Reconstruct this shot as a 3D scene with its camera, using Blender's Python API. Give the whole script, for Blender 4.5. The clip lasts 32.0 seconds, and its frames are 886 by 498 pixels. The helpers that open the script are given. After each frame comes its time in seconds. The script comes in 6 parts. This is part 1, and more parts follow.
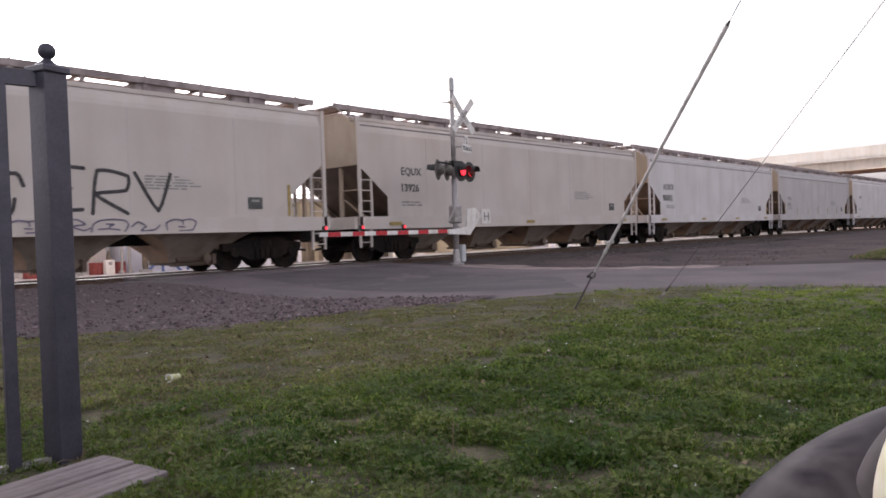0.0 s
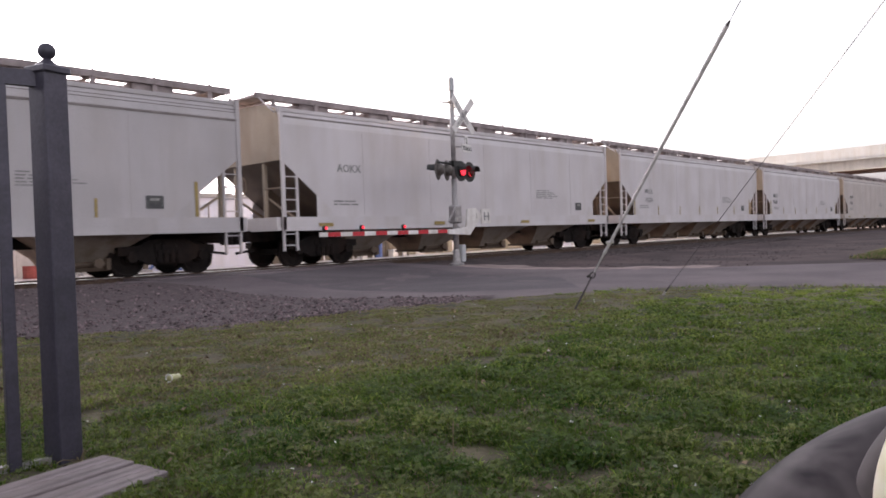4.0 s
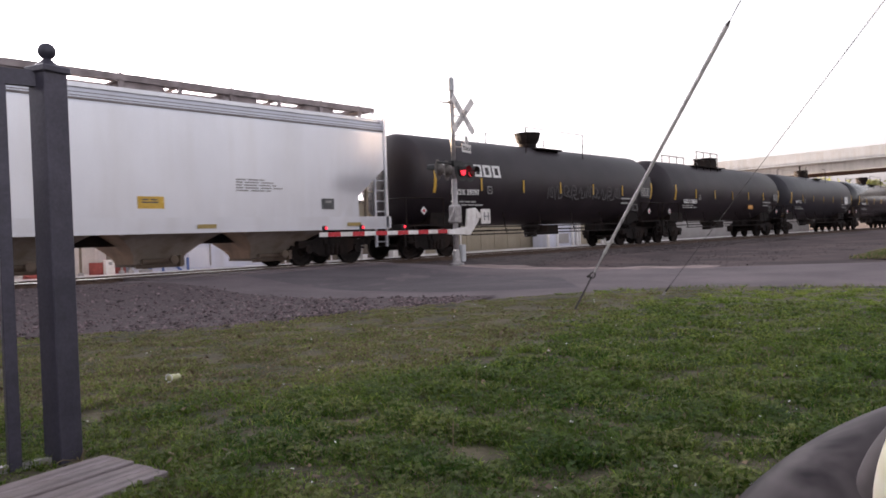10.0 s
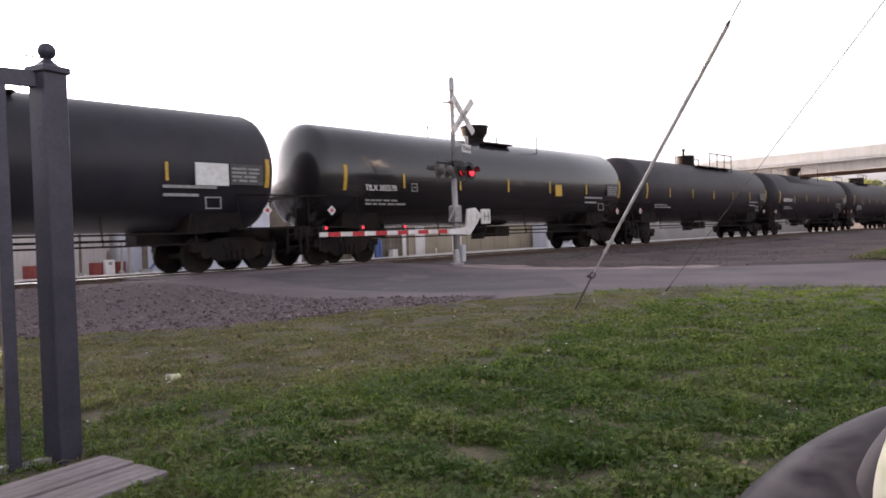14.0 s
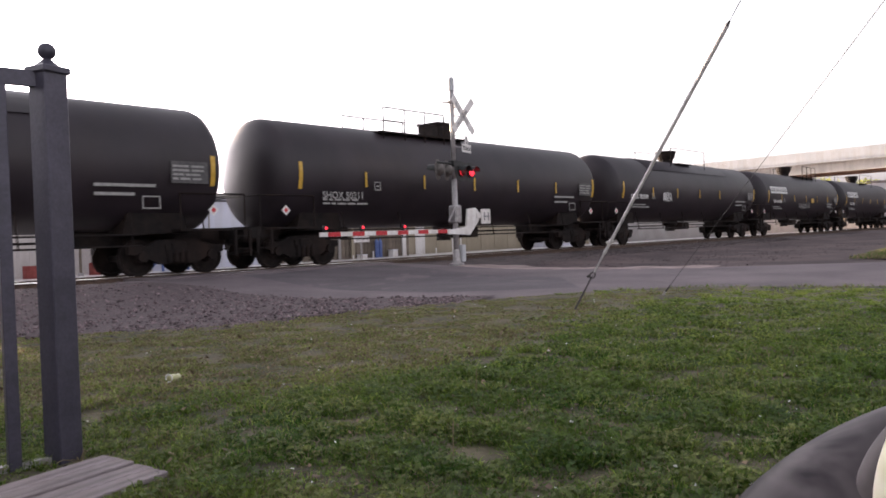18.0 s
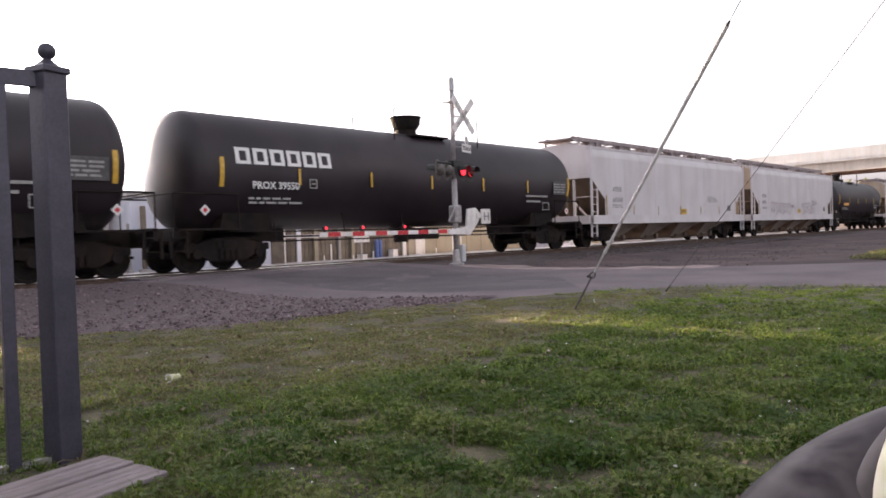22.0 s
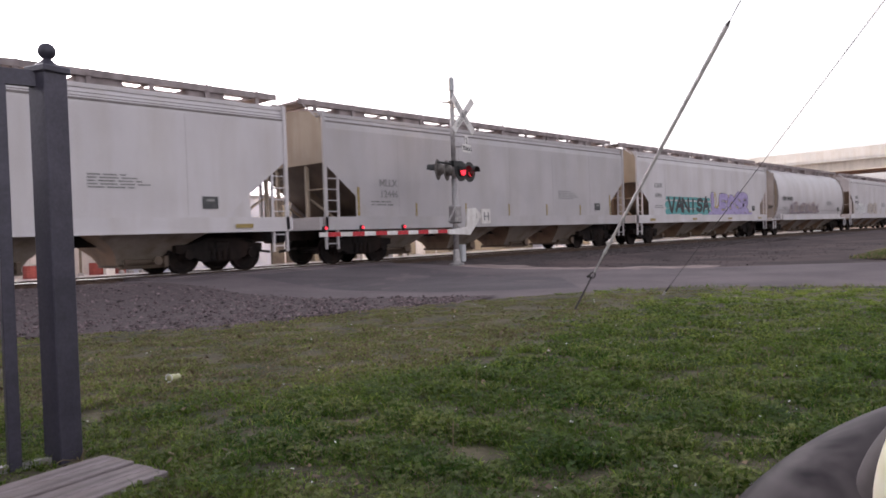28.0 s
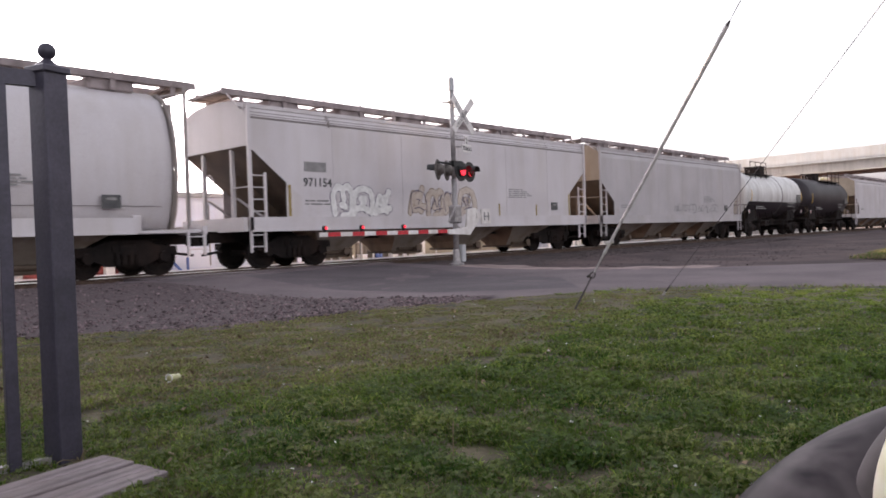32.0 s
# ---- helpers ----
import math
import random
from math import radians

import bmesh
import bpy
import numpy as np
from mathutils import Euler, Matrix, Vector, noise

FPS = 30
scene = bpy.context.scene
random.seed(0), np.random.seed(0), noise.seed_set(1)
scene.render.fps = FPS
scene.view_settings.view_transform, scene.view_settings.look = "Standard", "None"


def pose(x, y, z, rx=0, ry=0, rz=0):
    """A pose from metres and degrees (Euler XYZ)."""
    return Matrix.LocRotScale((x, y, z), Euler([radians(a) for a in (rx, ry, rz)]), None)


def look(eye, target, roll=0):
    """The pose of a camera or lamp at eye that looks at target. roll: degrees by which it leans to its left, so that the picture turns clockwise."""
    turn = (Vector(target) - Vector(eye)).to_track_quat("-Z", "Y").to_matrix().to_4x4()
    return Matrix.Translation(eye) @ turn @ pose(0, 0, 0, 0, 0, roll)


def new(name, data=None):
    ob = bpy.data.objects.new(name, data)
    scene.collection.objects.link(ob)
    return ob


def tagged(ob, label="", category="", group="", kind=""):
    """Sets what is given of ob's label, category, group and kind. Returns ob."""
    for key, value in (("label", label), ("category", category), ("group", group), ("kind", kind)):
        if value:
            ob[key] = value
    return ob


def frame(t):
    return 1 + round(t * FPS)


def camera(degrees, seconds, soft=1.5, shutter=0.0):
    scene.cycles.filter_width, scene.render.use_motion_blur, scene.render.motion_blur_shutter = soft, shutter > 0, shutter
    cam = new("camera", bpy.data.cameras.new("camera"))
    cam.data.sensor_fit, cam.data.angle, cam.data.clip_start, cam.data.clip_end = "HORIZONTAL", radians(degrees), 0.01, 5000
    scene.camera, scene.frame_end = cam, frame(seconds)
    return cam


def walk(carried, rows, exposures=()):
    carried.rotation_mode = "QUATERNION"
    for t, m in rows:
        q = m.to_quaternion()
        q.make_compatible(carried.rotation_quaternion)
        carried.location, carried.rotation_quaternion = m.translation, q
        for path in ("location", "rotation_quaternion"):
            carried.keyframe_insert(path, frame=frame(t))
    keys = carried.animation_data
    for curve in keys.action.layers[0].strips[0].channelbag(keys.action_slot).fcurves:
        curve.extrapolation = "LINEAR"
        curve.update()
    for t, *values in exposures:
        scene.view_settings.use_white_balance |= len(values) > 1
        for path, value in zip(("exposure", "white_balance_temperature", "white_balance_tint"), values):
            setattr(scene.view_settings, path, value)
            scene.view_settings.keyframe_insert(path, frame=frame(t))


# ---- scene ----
cam = camera(62.0, 32.0, soft=1.75, shutter=0.1)
EYE = (0.0, 0.0, 1.05)
VIEW = look(EYE, (14.7009, 13.5548, 0.662), -1.89)
walk(cam, [(0, VIEW), (32, VIEW)], [(t, stops, 6200, 21) for t, stops in ((0, 2.12), (3, 2.17), (6, 2.05), (9, 2.1), (10, 2.08), (12, 2.27), (14, 2.18), (17, 2.2), (20, 2.14), (22, 2.25), (24, 2.1), (25, 2.06), (28, 2.13), (30, 2.08), (32, 2.18))])

# ---- world and sun ----
SUN_EL, SUN_TURN = 7.0, 4.4          # degrees above the horizon, degrees from square to the track
sun_way = Vector((math.sin(radians(SUN_TURN)), math.cos(radians(SUN_TURN)), math.tan(radians(SUN_EL)))).normalized()
world = bpy.data.worlds.new("sky")
scene.world = world
world.use_nodes = True
wn = world.node_tree.nodes
sky = wn.new("ShaderNodeTexSky")
sky.sky_type, sky.sun_disc = "NISHITA", False
sky.sun_elevation, sky.sun_rotation = radians(SUN_EL), radians(SUN_TURN)
sky.air_density, sky.dust_density, sky.ozone_density = 1.6, 4.0, 1.0
pale = wn.new("ShaderNodeHueSaturation")
pale.inputs["Saturation"].default_value = 0.18
world.node_tree.links.new(sky.outputs[0], pale.inputs["Color"])
world.node_tree.links.new(pale.outputs[0], wn["Background"].inputs[0])
wn["Background"].inputs[1].default_value = 0.15
lamp = bpy.data.lights.new("sun", "SUN")
lamp.energy, lamp.angle, lamp.color = 5.6, radians(0.6), (1.0, 0.76, 0.46)
sun = new("sun", lamp)
sun.matrix_world = look(sun_way * 100, (0, 0, 0))


# ---- materials ----
def surface(name, a, b, scale=6.0, rough=0.6, metal=0.0, bump=0.2, fine=60.0, stretch=(1, 1, 1), dirt=None, dirt_amount=0.35,
            spread=0.0, coat=0.0, island=False, thin=0.0, shine=0.5):
    """Two tones mixed by a broad noise, a fine grain in tone and relief, and, where asked, streaks of dirt."""
    m = bpy.data.materials.new(name)
    m.use_nodes = True
    n, link = m.node_tree.nodes, m.node_tree.links.new
    out = n["Principled BSDF"]
    at = n.new("ShaderNodeTexCoord")
    fit = n.new("ShaderNodeMapping")
    fit.inputs["Scale"].default_value = stretch
    link(at.outputs["Object"], fit.inputs[0])
    broad, grain = n.new("ShaderNodeTexNoise"), n.new("ShaderNodeTexNoise")
    broad.inputs["Scale"].default_value, broad.inputs["Detail"].default_value = scale, 5
    grain.inputs["Scale"].default_value, grain.inputs["Detail"].default_value = fine, 3
    link(fit.outputs[0], broad.inputs["Vector"])
    link(fit.outputs[0], grain.inputs["Vector"])
    ramp = n.new("ShaderNodeValToRGB")
    ramp.color_ramp.elements[0].position, ramp.color_ramp.elements[1].position = 0.35, 0.65
    ramp.color_ramp.elements[0].color, ramp.color_ramp.elements[1].color = (*a, 1), (*b, 1)
    link(broad.outputs[0], ramp.inputs[0])
    tone = n.new("ShaderNodeMix")
    tone.data_type, tone.blend_type = "RGBA", "OVERLAY"
    tone.inputs[0].default_value = 0.35
    link(ramp.outputs[0], tone.inputs[6])
    link(grain.outputs[0], tone.inputs[7])
    colour = tone.outputs[2]
    if dirt:
        run = n.new("ShaderNodeTexNoise")
        run.inputs["Scale"].default_value, run.inputs["Detail"].default_value = 1.0, 6
        long = n.new("ShaderNodeMapping")
        long.inputs["Scale"].default_value = (2.2, 2.2, 0.35)
        link(at.outputs["Object"], long.inputs[0])
        link(long.outputs[0], run.inputs["Vector"])
        cut = n.new("ShaderNodeMapRange")
        cut.inputs["From Min"].default_value, cut.inputs["From Max"].default_value = 0.42, 0.72
        cut.inputs["To Max"].default_value = dirt_amount
        link(run.outputs[0], cut.inputs[0])
        soil = n.new("ShaderNodeMix")
        soil.data_type = "RGBA"
        link(cut.outputs[0], soil.inputs[0])
        link(colour, soil.inputs[6])
        soil.inputs[7].default_value = (*dirt, 1)
        colour = soil.outputs[2]
    if spread:
        who = n.new("ShaderNodeNewGeometry" if island else "ShaderNodeObjectInfo")
        shift = n.new("ShaderNodeHueSaturation")
        area = n.new("ShaderNodeMapRange")
        area.inputs["To Min"].default_value, area.inputs["To Max"].default_value = 1 - spread, 1 + spread
        link(who.outputs["Random Per Island" if island else "Random"], area.inputs[0])
        link(area.outputs[0], shift.inputs["Value"])
        link(colour, shift.inputs["Color"])
        colour = shift.outputs[0]
    link(colour, out.inputs["Base Color"])
    out.inputs["Roughness"].default_value, out.inputs["Metallic"].default_value = rough, metal
    out.inputs["Coat Weight"].default_value = coat
    out.inputs["Specular IOR Level"].default_value = shine
    if thin:
        through_light = n.new("ShaderNodeBsdfTranslucent")
        link(colour, through_light.inputs[0])
        both = n.new("ShaderNodeMixShader")
        both.inputs[0].default_value = thin
        link(out.outputs[0], both.inputs[1])
        link(through_light.outputs[0], both.inputs[2])
        link(both.outputs[0], n["Material Output"].inputs[0])
    if bump:
        relief = n.new("ShaderNodeBump")
        relief.inputs["Strength"].default_value, relief.inputs["Distance"].default_value = bump, 0.01
        link(grain.outputs[0], relief.inputs["Height"])
        link(relief.outputs[0], out.inputs["Normal"])
    return m


def painted_reflections(name):
    """Grey lacquer with its flowing reflections painted in as dark and pale streaks."""
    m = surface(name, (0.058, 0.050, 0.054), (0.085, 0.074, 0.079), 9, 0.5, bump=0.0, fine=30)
    n, link = m.node_tree.nodes, m.node_tree.links.new
    out = n["Principled BSDF"]
    at, flow, ramp, mix = n.new("ShaderNodeTexCoord"), n.new("ShaderNodeTexNoise"), n.new("ShaderNodeValToRGB"), n.new("ShaderNodeMix")
    fit = n.new("ShaderNodeMapping")
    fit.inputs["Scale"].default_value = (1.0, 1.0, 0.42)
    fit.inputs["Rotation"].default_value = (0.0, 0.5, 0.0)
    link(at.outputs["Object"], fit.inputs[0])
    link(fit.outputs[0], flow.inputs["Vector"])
    # The noise colour imitates reflections flowing over the housing.
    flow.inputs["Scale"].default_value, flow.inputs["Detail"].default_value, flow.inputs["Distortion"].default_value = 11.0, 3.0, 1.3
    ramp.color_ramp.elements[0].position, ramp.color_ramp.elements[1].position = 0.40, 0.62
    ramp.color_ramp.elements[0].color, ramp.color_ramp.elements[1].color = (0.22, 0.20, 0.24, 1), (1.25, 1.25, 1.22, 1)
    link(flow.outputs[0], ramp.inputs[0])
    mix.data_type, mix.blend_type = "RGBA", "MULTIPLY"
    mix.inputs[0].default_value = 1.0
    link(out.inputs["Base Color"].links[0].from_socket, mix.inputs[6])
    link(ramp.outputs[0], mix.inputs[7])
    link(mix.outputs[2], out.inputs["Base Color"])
    out.inputs["Specular IOR Level"].default_value = 0.12
    return m


def glow(name, colour, power):
    m = bpy.data.materials.new(name)
    m.use_nodes = True
    out = m.node_tree.nodes["Principled BSDF"]
    out.inputs["Base Color"].default_value = (*colour, 1)
    out.inputs["Emission Color"].default_value = (*colour, 1)
    out.inputs["Emission Strength"].default_value = power
    return m


DUST = (0.3, 0.24, 0.18)
white_paint = surface("white_paint", (0.545, 0.51, 0.53), (0.605, 0.57, 0.59), 0.7, 0.5, bump=0.05, dirt=(0.42, 0.37, 0.33))
grey_paint = surface("grey_paint", (0.41, 0.385, 0.40), (0.47, 0.44, 0.455), 0.7, 0.5, bump=0.05, dirt=(0.33, 0.29, 0.26))
beige_paint = surface("beige_paint", (0.475, 0.425, 0.405), (0.535, 0.48, 0.46), 0.7, 0.55, bump=0.05, dirt=(0.40, 0.33, 0.27))
silver_paint = surface("silver_paint", (0.575, 0.58, 0.63), (0.635, 0.64, 0.69), 0.5, 0.28, 0.55, bump=0.03, dirt=(0.40, 0.37, 0.34), dirt_amount=0.2)
blue_black_paint = surface("blue_black_paint", (0.020, 0.019, 0.026), (0.032, 0.030, 0.039), 0.8, 0.42, bump=0.03, dirt=(0.05, 0.04, 0.035), dirt_amount=0.3, shine=0.3)
black_paint = surface("black_paint", (0.0150, 0.0108, 0.0145), (0.0265, 0.0188, 0.0245), 0.8, 0.52, bump=0.05, dirt=(0.03, 0.02, 0.02), dirt_amount=0.35, shine=0.42)
grey_tank_paint = surface("grey_tank_paint", (0.012, 0.011, 0.013), (0.02, 0.018, 0.02), 0.8, 0.26, 0.0, bump=0.03, dirt=(0.04, 0.03, 0.025), dirt_amount=0.25, coat=0.4)
white_tank_paint = surface("white_tank_paint", (0.62, 0.61, 0.60), (0.70, 0.69, 0.68), 0.7, 0.4, bump=0.04, dirt=(0.2, 0.16, 0.13), dirt_amount=0.5)
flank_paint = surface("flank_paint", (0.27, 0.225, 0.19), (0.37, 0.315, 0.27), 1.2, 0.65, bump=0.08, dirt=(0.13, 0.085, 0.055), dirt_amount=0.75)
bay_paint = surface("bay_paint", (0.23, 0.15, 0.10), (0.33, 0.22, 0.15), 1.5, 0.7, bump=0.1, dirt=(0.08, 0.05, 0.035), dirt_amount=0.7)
# Rust brown, darkened further to paint in the shade under the sloping floors.
shaded_rust_paint = surface("shaded_rust_paint", (0.085, 0.060, 0.044), (0.145, 0.102, 0.074), 1.2, 0.65, bump=0.1, dirt=(0.07, 0.045, 0.03), dirt_amount=0.6)
iron = surface("bogie_iron", (0.007, 0.0055, 0.006), (0.016, 0.012, 0.011), 5, 0.85, 0.1, bump=0.3, dirt=(0.05, 0.028, 0.02), dirt_amount=0.35, shine=0.25)
walk_iron = surface("walkway_iron", (0.20, 0.165, 0.165), (0.33, 0.28, 0.28), 3, 0.8, 0.0, bump=0.2)
letter_black = surface("letter_black", (0.05, 0.05, 0.055), (0.09, 0.09, 0.09), 9, 0.6, bump=0)
letter_grey = surface("letter_grey", (0.20, 0.193, 0.195), (0.29, 0.28, 0.28), 9, 0.6, bump=0)
letter_white = surface("letter_white", (0.62, 0.61, 0.60), (0.75, 0.74, 0.73), 9, 0.6, bump=0)
dull_panel = surface("dull_print_panel", (0.05, 0.048, 0.05), (0.085, 0.08, 0.08), 9, 0.6, bump=0)
faint_white = surface("faint_white", (0.22, 0.215, 0.21), (0.32, 0.31, 0.30), 9, 0.6, bump=0)
faded_yellow = surface("faded_yellow_reflector", (0.26, 0.19, 0.06), (0.36, 0.26, 0.08), 12, 0.5, bump=0.05)
yellow_mark = surface("yellow_reflector", (0.50, 0.30, 0.03), (0.62, 0.38, 0.05), 12, 0.4, bump=0.05)
orange_mark = surface("orange_panel", (0.55, 0.24, 0.04), (0.62, 0.30, 0.06), 8, 0.5, bump=0.05)
red_mark = surface("red_mark", (0.45, 0.02, 0.03), (0.55, 0.03, 0.04), 12, 0.4, bump=0.02)
gate_white = surface("gate_white", (0.70, 0.67, 0.66), (0.80, 0.78, 0.77), 8, 0.5, bump=0.05, dirt=DUST)
galvanised = surface("galvanised_steel", (0.30, 0.28, 0.28), (0.42, 0.40, 0.40), 10, 0.5, 0.6, bump=0.1)
faded_black = surface("faded_signal_paint", (0.07, 0.06, 0.055), (0.13, 0.115, 0.105), 8, 0.7, bump=0.1)
signal_black = surface("signal_black", (0.012, 0.012, 0.012), (0.03, 0.03, 0.03), 10, 0.6, bump=0.1)
lens_dark = surface("dark_red_lens", (0.10, 0.006, 0.008), (0.14, 0.01, 0.012), 30, 0.15, bump=0.05)
lens_lit = glow("lit_red_lens", (1.0, 0.03, 0.045), 0.5)
rail_steel = surface("rail_steel", (0.07, 0.045, 0.035), (0.12, 0.08, 0.06), 8, 0.7, 0.5, bump=0.2)
rail_head = surface("polished_rail_head", (0.62, 0.59, 0.57), (0.75, 0.72, 0.70), 20, 0.38, 1.0, bump=0.02)
sleeper_wood = surface("sleeper_wood", (0.05, 0.04, 0.032), (0.10, 0.08, 0.065), 5, 0.9, bump=0.5, stretch=(1, 0.2, 1), spread=0.3)
asphalt = surface("worn_asphalt", (0.099, 0.077, 0.084), (0.157, 0.124, 0.132), 0.6, 0.85, bump=0.4, fine=120)
asphalt_new = surface("asphalt_patch", (0.062, 0.050, 0.057), (0.096, 0.078, 0.086), 0.8, 0.8, bump=0.4, fine=120)
seam_dark = surface("dark_seam", (0.15, 0.13, 0.13), (0.24, 0.21, 0.205), 3, 0.7, bump=0.1)
seam_faint = surface("faint_seam", (0.36, 0.325, 0.325), (0.44, 0.40, 0.40), 3, 0.6, bump=0.05)
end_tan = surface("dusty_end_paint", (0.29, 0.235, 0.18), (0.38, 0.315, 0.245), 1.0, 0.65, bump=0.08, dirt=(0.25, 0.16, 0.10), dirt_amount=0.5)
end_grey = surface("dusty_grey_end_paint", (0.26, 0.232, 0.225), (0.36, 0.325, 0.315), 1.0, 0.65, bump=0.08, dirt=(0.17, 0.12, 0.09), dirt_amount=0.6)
crossing_concrete = surface("smooth_crossing_concrete", (0.62, 0.58, 0.55), (0.75, 0.71, 0.68), 3, 0.25, bump=0.03)
gravel_bed = surface("gravel_bed", (0.056, 0.040, 0.043), (0.124, 0.091, 0.096), 14, 0.95, bump=1.0, fine=45)
stone_mat = surface("gravel_stone", (0.068, 0.048, 0.052), (0.200, 0.150, 0.158), 9, 0.9, bump=0.3, spread=0.7, island=True)
dark_gravel_mat = surface("dark_brown_gravel", (0.025, 0.0165, 0.0175), (0.070, 0.048, 0.049), 1.6, 0.9, bump=1.0, fine=35)
ballast_stone = surface("ballast_stone", (0.045, 0.035, 0.035), (0.13, 0.105, 0.105), 9, 0.9, bump=0.3, spread=0.6, island=True)
dirt_mat = surface("dry_dirt", (0.032, 0.0185, 0.020), (0.093, 0.059, 0.058), 0.45, 0.95, bump=0.8, fine=30)
dust_mat = surface("pale_dust", (0.20, 0.150, 0.140), (0.38, 0.295, 0.275), 1.8, 0.95, bump=0.6, fine=30)
soil_mat = surface("lawn_soil", (0.038, 0.034, 0.016), (0.098, 0.082, 0.045), 1.4, 0.95, bump=0.8, fine=40)
blade_light = surface("grass_blade_pale", (0.150, 0.238, 0.034), (0.295, 0.355, 0.078), 1.3, 0.55, bump=0, fine=5, spread=0.35, island=True, thin=0.45, shine=0.2)
litter_brown = surface("dead_leaf", (0.12, 0.08, 0.055), (0.27, 0.19, 0.13), 6, 0.8, bump=0, spread=0.4, island=True)
blade_mat = surface("grass_blade", (0.044, 0.110, 0.014), (0.122, 0.182, 0.032), 1.1, 0.55, bump=0, fine=5, spread=0.45, island=True, thin=0.45, shine=0.2)
clover_mat = surface("clover_leaf", (0.052, 0.098, 0.018), (0.175, 0.200, 0.056), 2.0, 0.7, bump=0, fine=6, spread=0.4, island=True, thin=0.4)
dry_blade = surface("dry_grass_blade", (0.18, 0.140, 0.078), (0.29, 0.235, 0.140), 1.5, 0.7, bump=0, fine=4, spread=0.35, island=True, thin=0.35)
fence_paint = surface("fence_black_paint", (0.046, 0.042, 0.062), (0.066, 0.060, 0.087), 6, 0.42, 0.2, bump=0.12)
old_wood = surface("weathered_wood", (0.16, 0.132, 0.136), (0.31, 0.262, 0.268), 5, 0.85, bump=1.0, fine=70, stretch=(0.35, 3, 3), spread=0.18, dirt=(0.11, 0.075, 0.055), dirt_amount=0.6)
can_white = surface("can_white", (0.65, 0.65, 0.62), (0.75, 0.75, 0.72), 20, 0.3, 0.3, bump=0.05)
can_green = surface("can_green", (0.40, 0.40, 0.20), (0.56, 0.55, 0.34), 25, 0.35, 0.3, bump=0.05)
aluminium = surface("aluminium", (0.6, 0.6, 0.6), (0.7, 0.7, 0.7), 20, 0.3, 1.0, bump=0.03)
guard_plastic = surface("guy_guard_plastic", (0.36, 0.34, 0.34), (0.54, 0.51, 0.51), 8, 0.5, bump=0.05)
anchor_steel = surface("anchor_rod_steel", (0.03, 0.025, 0.025), (0.07, 0.06, 0.06), 14, 0.6, 0.3, bump=0.2)
wire_steel = surface("guy_wire_steel", (0.07, 0.065, 0.065), (0.12, 0.11, 0.11), 20, 0.6, 0.3, bump=0.1)
concrete = surface("pale_concrete", (0.43, 0.45, 0.48), (0.52, 0.54, 0.57), 0.4, 0.85, bump=0.2, dirt=(0.33, 0.29, 0.26))
concrete_dark = surface("girder_concrete", (0.44, 0.42, 0.39), (0.52, 0.49, 0.46), 0.4, 0.85, bump=0.2, dirt=(0.2, 0.17, 0.15))
girder_rust = surface("rust_painted_girder", (0.16, 0.08, 0.055), (0.22, 0.12, 0.08), 0.7, 0.7, bump=0.1)
wall_white = surface("white_sheet_wall", (0.56, 0.57, 0.66), (0.64, 0.65, 0.74), 0.8, 0.6, bump=0.1, dirt=(0.4, 0.38, 0.37))
wall_tan = surface("tan_wall", (0.29, 0.25, 0.18), (0.36, 0.31, 0.23), 0.8, 0.8, bump=0.2, dirt=(0.25, 0.2, 0.15))
wall_brown = surface("brown_fence", (0.125, 0.10, 0.078), (0.19, 0.155, 0.12), 2, 0.85, bump=0.3, spread=0.2)
wall_pale = surface("pale_wall_panel", (0.62, 0.62, 0.68), (0.72, 0.72, 0.78), 0.8, 0.5, bump=0.05)
wall_cream = surface("cream_container_paint", (0.50, 0.46, 0.44), (0.60, 0.55, 0.53), 0.9, 0.7, bump=0.15, dirt=(0.28, 0.2, 0.16))
drum_red = surface("dull_red_drum", (0.20, 0.035, 0.03), (0.28, 0.06, 0.05), 6, 0.6, bump=0.1)
yard_concrete = surface("yard_concrete", (0.50, 0.47, 0.46), (0.62, 0.59, 0.58), 0.5, 0.3, bump=0.05, fine=40)
tree_leaf = surface("far_tree_leaf", (0.14, 0.17, 0.05), (0.26, 0.28, 0.10), 0.5, 0.6, bump=0, spread=0.35, island=True, thin=0.5)
wall_grey = surface("grey_wall", (0.30, 0.28, 0.27), (0.36, 0.34, 0.33), 0.8, 0.8, bump=0.2)
blue_paint = surface("blue_pipe_paint", (0.07, 0.11, 0.28), (0.10, 0.15, 0.34), 6, 0.5, bump=0.1)
mirror_paint = painted_reflections("mirror_grey_paint")
car_paint = surface("car_grey_paint", (0.09, 0.085, 0.09), (0.12, 0.115, 0.12), 2, 0.35, bump=0.0, coat=0.5)
rim_paint = surface("mirror_rim_paint", (0.075, 0.065, 0.068), (0.10, 0.088, 0.09), 14, 0.5, bump=0.0, shine=0.15)
cream_paint = surface("cream_paint", (0.76, 0.72, 0.54), (0.82, 0.77, 0.60), 3, 0.3, bump=0.0)
tyre_rubber = surface("tyre_rubber", (0.012, 0.012, 0.012), (0.025, 0.025, 0.025), 9, 0.85, bump=0.2)
flower_white = surface("white_flower", (0.6, 0.6, 0.55), (0.75, 0.75, 0.7), 30, 0.8, bump=0)
pole_wood = surface("pole_wood", (0.10, 0.075, 0.055), (0.16, 0.12, 0.09), 4, 0.9, bump=0.5, stretch=(4, 4, 0.3))

